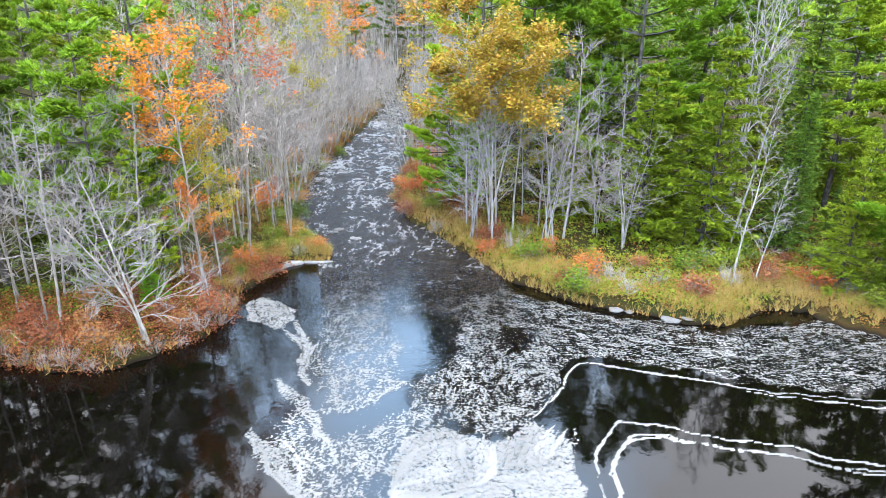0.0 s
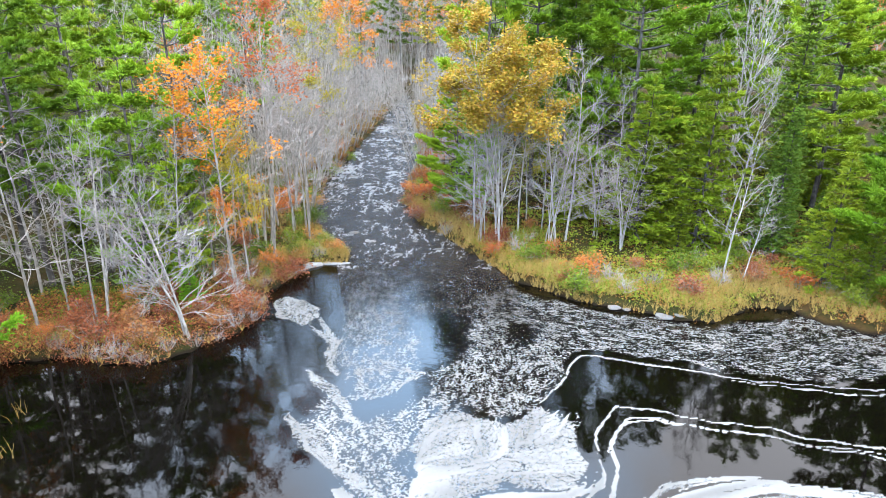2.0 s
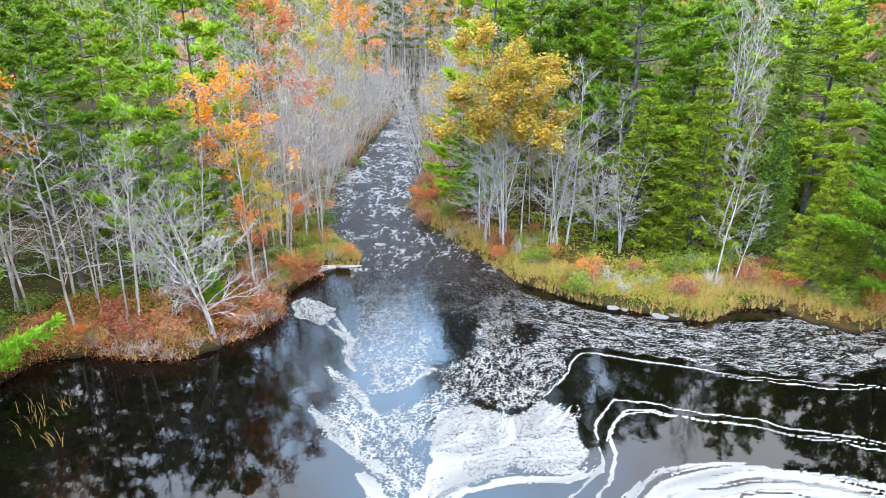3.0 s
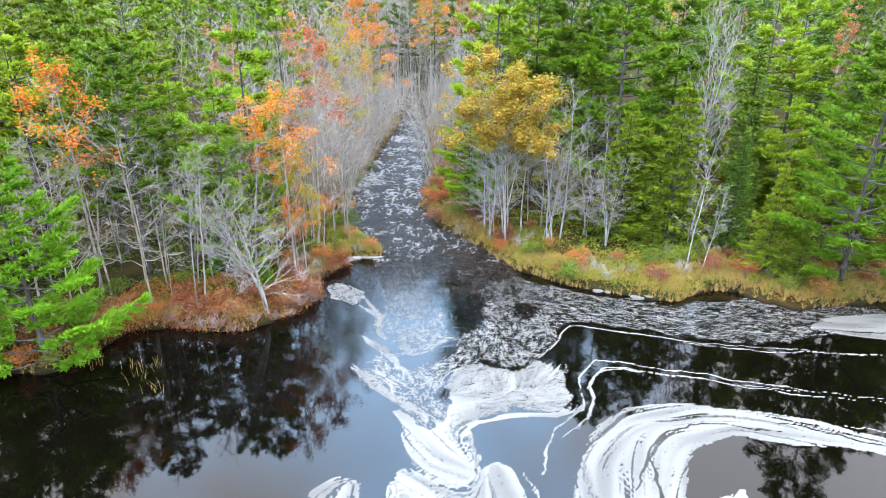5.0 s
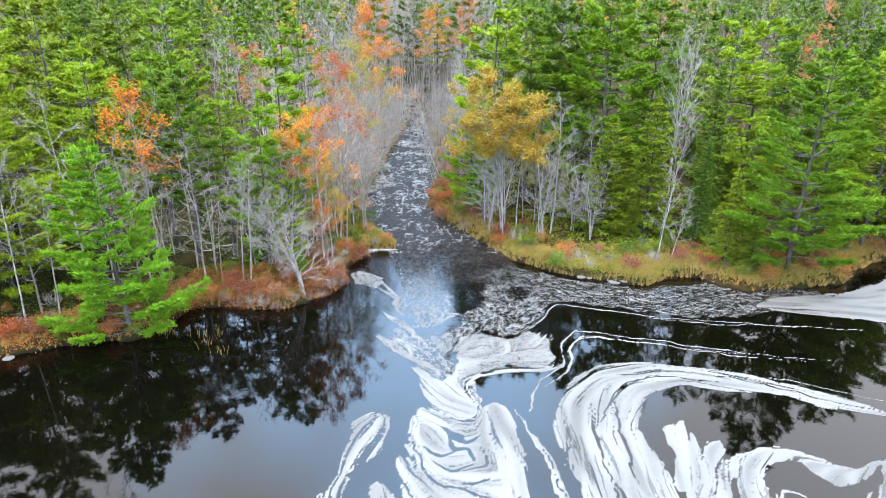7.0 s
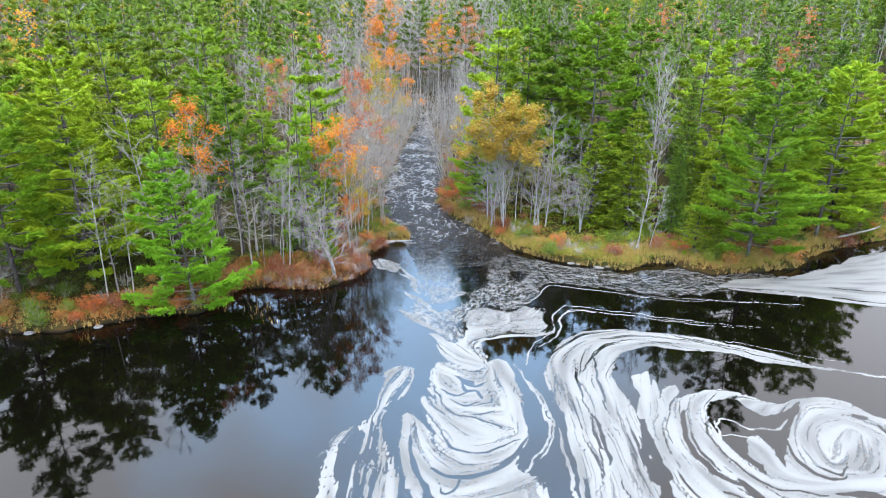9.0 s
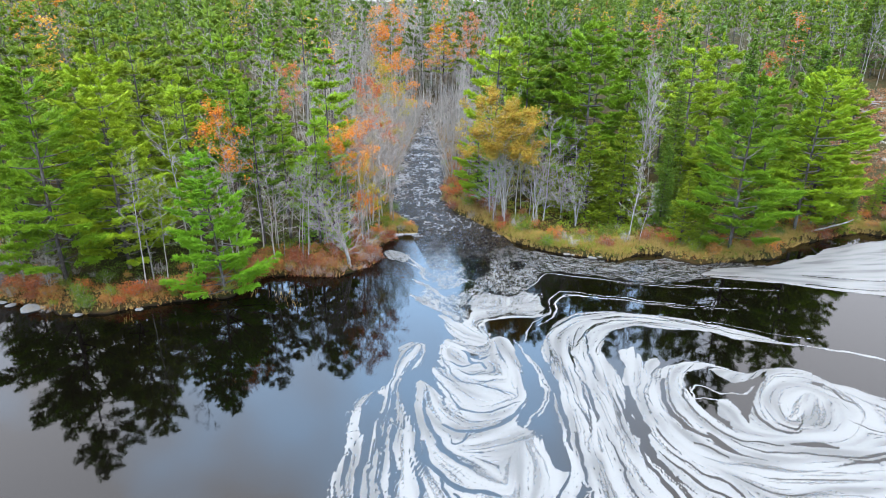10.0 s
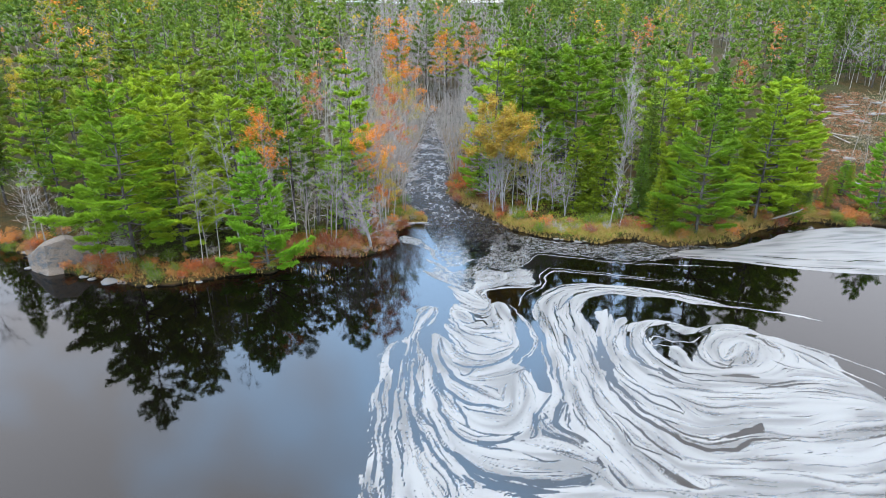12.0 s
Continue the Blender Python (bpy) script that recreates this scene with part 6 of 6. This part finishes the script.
# dead pale branches trail from the left point into the water
for i, (x, y) in enumerate([(-18.2, 21.4), (-17.2, 21.1), (-16.2, 20.9), (-15.2, 20.9), (-14.2, 21.0), (-13.2, 21.4), (-12.3, 22.2), (-11.6, 23.0), (-10.9, 23.8), (-10.4, 24.8), (-10.5, 26.4), (-10.8, 28.4), (-36.0, 13.4), (-39.8, 15.2)]):
    put_shrub("twig", i, x, y, 0.9 + 0.06 * (i % 5), 77 * i)
for i, (x, y) in enumerate([(-10.9, 29.6), (-10.6, 31.2), (-10.2, 32.8), (-9.2, 33.9), (-8.0, 33.9), (-8.6, 35.2), (-10.2, 35.4)]):
    put_shrub(("green", "amber", "green")[i % 3], i, x, y, 0.55 + 0.1 * (i % 3), 50 * i)
scatter_stuff("spit_grass", "tawny grass over the spit by the stream mouth", "grass", LEAF_STRAW, 40, 700, -0.1, 2.2, 0.4, (-12, -6.4, 28, 38), True)
scatter_stuff("spit_herbs", "green herbs over the spit by the stream mouth", "ground cover", LEAF_SHRUB, 42, 500, 0.1, 2.4, 0.09, (-12, -6.4, 28, 38), False)

# grey brushwood fills the valley of the stream
br_ = np.random.default_rng(43)
qx, qy = br_.uniform(-42, 26, 9000), 52 + 120 * br_.random(9000) ** 1.3
qd = shore_distance(qx, qy)
okq = (qd > 0.6) & (np.abs(qx + 7.5) < 10 + 0.16 * (qy - 40))
qx, qy, qd = qx[okq][:3600], qy[okq][:3600], qd[okq][:3600]
foot = np.stack([qx, qy, land(qx, qy, qd)], 1)
segs = []
for f in foot:
    top = f + np.array([br_.normal(0, 0.35), br_.normal(0, 0.35), br_.uniform(1.5, 4.0)])
    segs.append((*f, *top, 0.035, 0.015))
    for _ in range(5):
        b = f + (top - f) * br_.uniform(0.25, 0.95)
        e = b + np.array([br_.normal(0, 0.5), br_.normal(0, 0.5), br_.uniform(0.1, 0.9)])
        segs.append((*b, *e, 0.02, 0.01))
tagged(mesh_object("brushwood_thicket", *ribbons(segs), BARK_TWIG), "grey leafless brushwood filling the stream valley", "brushwood", kind="stuff")

# ---- stones ----
def make_stone(seed, mat, name="stone", flat=0.6, detail=3):
    bm = bmesh.new()
    bmesh.ops.create_icosphere(bm, subdivisions=detail, radius=0.5)
    o = Vector((seed * 3.1, seed * 1.7, seed))
    for v in bm.verts:
        p = v.co.copy()
        k = 1 + 0.45 * noise.noise(p * 1.6 + o) + 0.16 * noise.noise(p * 4.5 + o) + 0.06 * noise.noise(p * 11 + o)
        v.co = p * k
        v.co.z *= flat
        v.co.z = max(v.co.z, -0.16)
    me = bpy.data.meshes.new(name)
    bm.to_mesh(me)
    bm.free()
    me.polygons.foreach_set("use_smooth", np.full(len(me.polygons), True))
    me.materials.append(mat)
    return new(name, me)


def boulder_material():
    """Grey granite with a tan crust of lichen on its top."""
    m, n, l, b = material("lichened_granite", 0.9)
    p = world_pos(n)
    fine, mid = noise_tex(n, l, 9.0, 5.0, 0.7, p), noise_tex(n, l, 1.3, 4.0, 0.65, p)
    grey = ramp(n, l, fine, [(0.3, (0.026, 0.026, 0.026)), (0.7, (0.09, 0.089, 0.086))])
    crust = ramp(n, l, fine, [(0.3, (0.065, 0.047, 0.032)), (0.7, (0.14, 0.108, 0.077))])
    sep = n.new("ShaderNodeSeparateXYZ")
    l.new(n.new("ShaderNodeNewGeometry").outputs["Normal"], sep.inputs[0])
    up = math_node(n, l, "ADD", sep.outputs[2], math_node(n, l, "MULTIPLY_ADD", mid, 0.8, -0.4))
    l.new(mixed(n, l, map_range(n, l, up, 0.08, 0.28), grey, crust), b.inputs["Base Color"])
    bump(n, l, math_node(n, l, "ADD", fine, math_node(n, l, "MULTIPLY", mid, 2.0)), 0.9, 0.12, b)
    return m


def make_boulder():
    """A blocky dome, cut by flat faces, with a ledge low on the water side."""
    bm = bmesh.new()
    bmesh.ops.create_icosphere(bm, subdivisions=5, radius=0.5)
    cuts = [(Vector(d).normalized(), k) for d, k in [((-0.75, -0.5, 0.15), 0.36), ((0.1, -1, 0.25), 0.35), ((0.75, -0.35, 0.55), 0.39), ((-0.3, 0.1, 1), 0.36), ((0.5, 0.2, 0.9), 0.37), ((-0.7, 0.1, 0.75), 0.4), ((0.9, 0.4, 0), 0.4)]]
    for v in bm.verts:
        p = v.co.copy()
        p *= 1 + 0.16 * noise.noise(p * 2.2 + Vector((4, 1, 7)))
        for d, k in cuts:
            over = p.dot(d) - k
            if over > 0:
                p -= d * over * 0.92
        if p.z < -0.04 and p.y < 0:
            p.y -= 0.05 * min(1, (-0.04 - p.z) * 12)
        p *= 1 + 0.03 * noise.noise(p * 9) + 0.015 * noise.noise(p * 24)
        v.co = p
    me = bpy.data.meshes.new("boulder")
    bm.to_mesh(me)
    bm.free()
    me.polygons.foreach_set("use_smooth", np.full(len(me.polygons), False))
    me.materials.append(boulder_material())
    return new("boulder", me)


boulder = make_boulder()
boulder.matrix_basis = Matrix.Translation((-44.3, 18.1, 0.8)) @ pose(0, 0, 0, 0, 0, 25) @ Matrix.Diagonal((6.6, 5.6, 5.8, 1))
tagged(boulder, "huge grey granite boulder with a tan lichened top", "boulder")
STONES = [make_stone(i, m, "stone", f) for i, m, f in ((1, ROCK_WET, 0.45), (2, ROCK_WET, 0.5), (3, ROCK, 0.5), (4, ROCK_WET, 0.6), (5, ROCK_PALE, 0.4))]
fresh = set(range(5))


def put_stone(k, x, y, z, s, turn, label, group):
    m = Matrix.Translation((x, y, z)) @ pose(0, 0, 0, 0, 0, turn)
    if k in fresh:
        fresh.discard(k)
        ob = STONES[k]
    else:
        ob = copy_thing(STONES[k], m)
    ob.matrix_basis = m @ Matrix.Diagonal((s, s * 0.8, s * 0.5, 1))
    tagged(ob, label, "stone", group)


WET, DRY = "wet grey stone breaking the rapids", "pale stone at the waterline"
for i, (x, y, s) in enumerate([(-3.6, 34.6, 0.9), (-4.8, 39.2, 0.9), (-5.9, 37, 1.0), (-7.2, 38.6, 1.1), (-8.8, 44, 1.2), (-6.2, 45.5, 1.0), (-9.3, 54, 1.4), (-8, 56, 1.0), (-2.6, 37, 0.8),
                               (-1.0, 35.6, 0.9), (-8.6, 36.6, 1.0), (-10.9, 45.2, 1.1), (-4.2, 41.8, 1.0), (-9.4, 38.8, 0.8)]):
    put_stone(i % 4, x, y, float(stream_level(y)) + 0.02, 0.68 * s, 60 * i, WET, "stones in the rapids")
sr = np.random.default_rng(41)
for i in range(130):
    y = 36.5 + 60 * sr.random() ** 1.2
    l, r = np.interp(y, lb[:, 1], lb[:, 0]), np.interp(y, rb[:, 1], rb[:, 0])
    u = sr.random()
    u = u ** 1.7 if i % 3 == 0 else 1 - u ** 1.7 if i % 3 == 1 else u
    put_stone(i % 4, l + (r - l) * u, y, float(stream_level(y)) + 0.02, sr.uniform(0.25, 0.6), sr.uniform(0, 360), WET, "stones in the rapids")
for x, y, s in [(8.8, 26.95, 0.8), (9.4, 26.7, 0.5), (11.2, 25.95, 1.0), (11.9, 25.7, 0.6), (10.6, 28.4, 0.9), (-37.4, 13.9, 1.9), (-40.6, 15.0, 1.0), (-39.5, 14.4, 0.9), (-33.0, 12.8, 0.8), (-28.6, 13.8, 0.7), (-47.6, 17.2, 1.0), (-50.2, 21.2, 1.4)]:
    put_stone(4, x, y, max(0.05, ground_height(x, y) - 0.1), s, 90 * x, DRY, "stones on the shore")

# ---- the clearing on the right: rubble, red heath, dead stems and a fallen log ----
cr = np.random.default_rng(51)


def clearing_spot():
    while True:
        x, y = cr.uniform(46, 130), cr.uniform(35, 108)
        if in_ring(x, y, CLEARING) and float(shore_distance(np.array([x]), np.array([y]))[0]) > 1.0:
            return x, y


for i in range(150):
    x, y = clearing_spot()
    if i < 110:
        y = 76 + (y - 35) * 0.32 + 0.08 * (x - 60)
        if not in_ring(x, y, CLEARING):
            continue
    put_stone(4 if i % 3 else 2, x, y, ground_height(x, y) + 0.02, cr.uniform(0.8, 2.4), cr.uniform(0, 360), "pale rubble stone lying in the clearing", "rubble in the clearing")
for i in range(26):
    x, y = clearing_spot()
    put("slim", x, y, cr.uniform(8, 13), None, cr.uniform(0, 6), cr.uniform(0, 360), "dead grey stem standing in the clearing")
for i in range(40):
    x, y = clearing_spot()
    put_shrub(("rust", "twig", "green", "rust")[i % 4], i, x, 37 + (y - 35) * 0.5, cr.uniform(0.8, 1.5), cr.uniform(0, 360))
for i, (x, y, h) in enumerate([(47.5, 38.5, 4.5), (53, 44, 5.0), (56, 47, 3.5), (49, 48, 4.0), (60, 43, 3.0), (66, 50, 4.0)]):
    put("youngpine" if i % 2 else "fir", x, y, h)
for i in range(60):
    x = cr.uniform(84, 165)
    y = 105 + 0.13 * (x - 86) + cr.uniform(0, 14)
    put("slim_mid", x, y, cr.uniform(12, 17), None, cr.uniform(0, 6), cr.uniform(0, 360), "tall bare trunk at the far edge of the clearing")
    if i % 2:
        put("pine_mid", x + cr.uniform(-3, 3), y + cr.uniform(6, 18), cr.uniform(15, 19))
scatter = np.random.default_rng(52)
hx, hy = scatter.uniform(45, 135, 12000), scatter.uniform(34, 108, 12000)
ok = np.array([in_ring(a, b, CLEARING) for a, b in zip(hx, hy)]) & (wave(hx, hy, 4.0) > -0.35)
hx, hy = hx[ok][:4800], hy[ok][:4800]
hz = land(hx, hy)
spots = np.repeat(np.stack([hx, hy, hz], 1), 12, 0)
spots = spots + scatter.normal(0, 1, spots.shape) * [0.4, 0.4, 0] + np.abs(scatter.normal(0, 1, spots.shape)) * [0, 0, 0.22]
tagged(mesh_object("clearing_heath", *leaves(scatter, spots, 0.17, 0.5), LEAF_RUST), "red-brown heath covering the clearing", "ground cover", kind="stuff")

tx_, ty_ = scatter.uniform(50, 135, 9000), scatter.uniform(56, 108, 9000)
ok = np.array([in_ring(a, b, CLEARING) for a, b in zip(tx_, ty_)])
tx_, ty_ = tx_[ok][:2600], ty_[ok][:2600]
spots = np.repeat(np.stack([tx_, ty_, land(tx_, ty_)], 1), 10, 0)
spots = spots + scatter.normal(0, 1, spots.shape) * [0.5, 0.5, 0] + np.abs(scatter.normal(0, 1, spots.shape)) * [0, 0, 0.2] + [0, 0, 0.1]
tagged(mesh_object("clearing_slash", *leaves(scatter, spots, 0.2, 0.7), LEAF_TAN), "pale dead slash and grass over the upper clearing", "ground cover", kind="stuff")
for i, (x, y) in enumerate([(45.8, 33.6), (47.4, 33.2), (49.2, 33.6), (51.0, 33.4), (53.0, 33.8), (48.2, 34.8), (52.0, 35.2)]):
    put_shrub("amber" if i % 3 else "green", i, x, y, 1.1 + 0.1 * (i % 3), 40 * i)
lr = np.random.default_rng(54)
for i in range(13):
    x, y = lr.uniform(62, 120), lr.uniform(66, 100)
    if in_ring(x, y, CLEARING):
        a = lr.uniform(0, 3.14)
        ends = [np.array([x + s * math.cos(a) * 2.2, y + s * math.sin(a) * 2.2, ground_height(x + s * math.cos(a) * 2.2, y + s * math.sin(a) * 2.2) + 0.15]) for s in (-1, 1)]
        tagged(mesh_object("log", *tube([ends[0], (ends[0] + ends[1]) / 2, ends[1]], 0.13, 0.08, 6), BARK_GREY), "grey weathered log lying in the clearing", "log", "logs in the clearing")

# a pale dead trunk leaning out over the pond
line = rounded([(36.4, 33.2), (37.6, 31.0), (38.6, 28.9)], 4)
heights = np.linspace(0.15, 3.3, len(line))
pts = np.column_stack([line, heights])
dead = new("fallen_trunk")
mesh_object("stem", *sticks(chain(pts, 0.13, 0.05), 8), BARK_PALE, dead)
side = [(*pts[k], *(pts[k] + np.array([0.5 * (-1) ** k, -0.4, 0.5])), 0.025, 0.008) for k in range(2, len(pts) - 1)]
tagged(mesh_object("branchwork", *sticks(side, 4), BARK_PALE, dead), kind="stuff")
tagged(dead, "pale dead trunk leaning out over the pond", "fallen tree")


# a bank of settled foam in the cove by the spit
def make_heap(name, outline, height, mat):
    """A low rounded heap over the outline."""
    q = np.array(outline, float)
    mid = q.mean(0)
    rings, faces = [], []
    n, levels = len(q), 7
    for k in range(levels):
        u = k / levels
        ring = mid + (q - mid) * (1 - u ** 1.6)
        z = height * math.sin(u * math.pi / 2) ** 0.6
        rings.append(np.column_stack([ring, np.full(n, z) + (0.04 * wave(ring[:, 0], ring[:, 1], 0.15) if k else 0)]))
    v = np.concatenate(rings + [np.array([[*mid, height]])])
    for k in range(levels - 1):
        faces += [(k * n + i, k * n + (i + 1) % n, (k + 1) * n + (i + 1) % n, (k + 1) * n + i) for i in range(n)]
    return mesh_object(name, v, np.array(faces), mat, smooth=True)


def heap_material():
    m, n, l, b = material("settled_foam", 0.7)
    p = world_pos(n)
    a = noise_tex(n, l, 5.0, 4.0, 0.7, p)
    l.new(ramp(n, l, a, [(0.3, (0.13, 0.125, 0.115)), (0.6, (0.2, 0.195, 0.19))]), b.inputs["Base Color"])
    bump(n, l, a, 0.5, 0.05, b)
    return m


HEAP = heap_material()
cove = rounded([(-10.15, 30.3), (-9.75, 31.0), (-9.15, 32.0), (-8.3, 32.6), (-8.5, 33.0), (-9.3, 33.0), (-9.9, 32.3), (-10.3, 31.3), (-10.15, 30.3)], 5)[:-1]
tagged(make_heap("foam_bank", cove, 0.22, HEAP), "bank of settled off-white foam in the cove by the spit", "foam")
rim = rounded([(-8.3, 32.75), (-7.3, 32.72), (-6.6, 32.95), (-6.7, 33.15), (-7.4, 33.0), (-8.3, 33.05), (-8.3, 32.75)], 5)[:-1]
tagged(make_heap("foam_bank", rim, 0.12, HEAP), "thin rim of settled foam along the grassy spit", "foam")


# reeds standing in the shallows off the left shore
def make_reeds(seed, blades):
    rng = np.random.default_rng(seed)
    lots = []
    for _ in range(blades):
        f = np.array([rng.normal(0, 0.28), rng.normal(0, 0.28), -0.2])
        h = rng.uniform(0.35, 0.75)
        lean = rng.normal(0, 0.16, 2)
        pts = [f, f + np.array([*(lean * 0.4), 0.2 + h * 0.5]), f + np.array([*lean, 0.2 + h])]
        lots.append(tube(pts, 0.012, 0.003, 3))
    return mesh_object("reeds", *join(*lots), LEAF_STRAW)


for i, (x, y) in enumerate([(-17.4, 15.7), (-17.9, 16.4), (-16.0, 14.5), (-20.3, 16.9), (-17.0, 16.9), (-28.2, 11.8)]):
    ob = make_reeds(500 + i, 9)
    ob.location = (x, y, 0)
    tagged(ob, "sparse tuft of dry yellowish reeds standing in the shallows", "reeds", "reeds off the shore", "stuff")
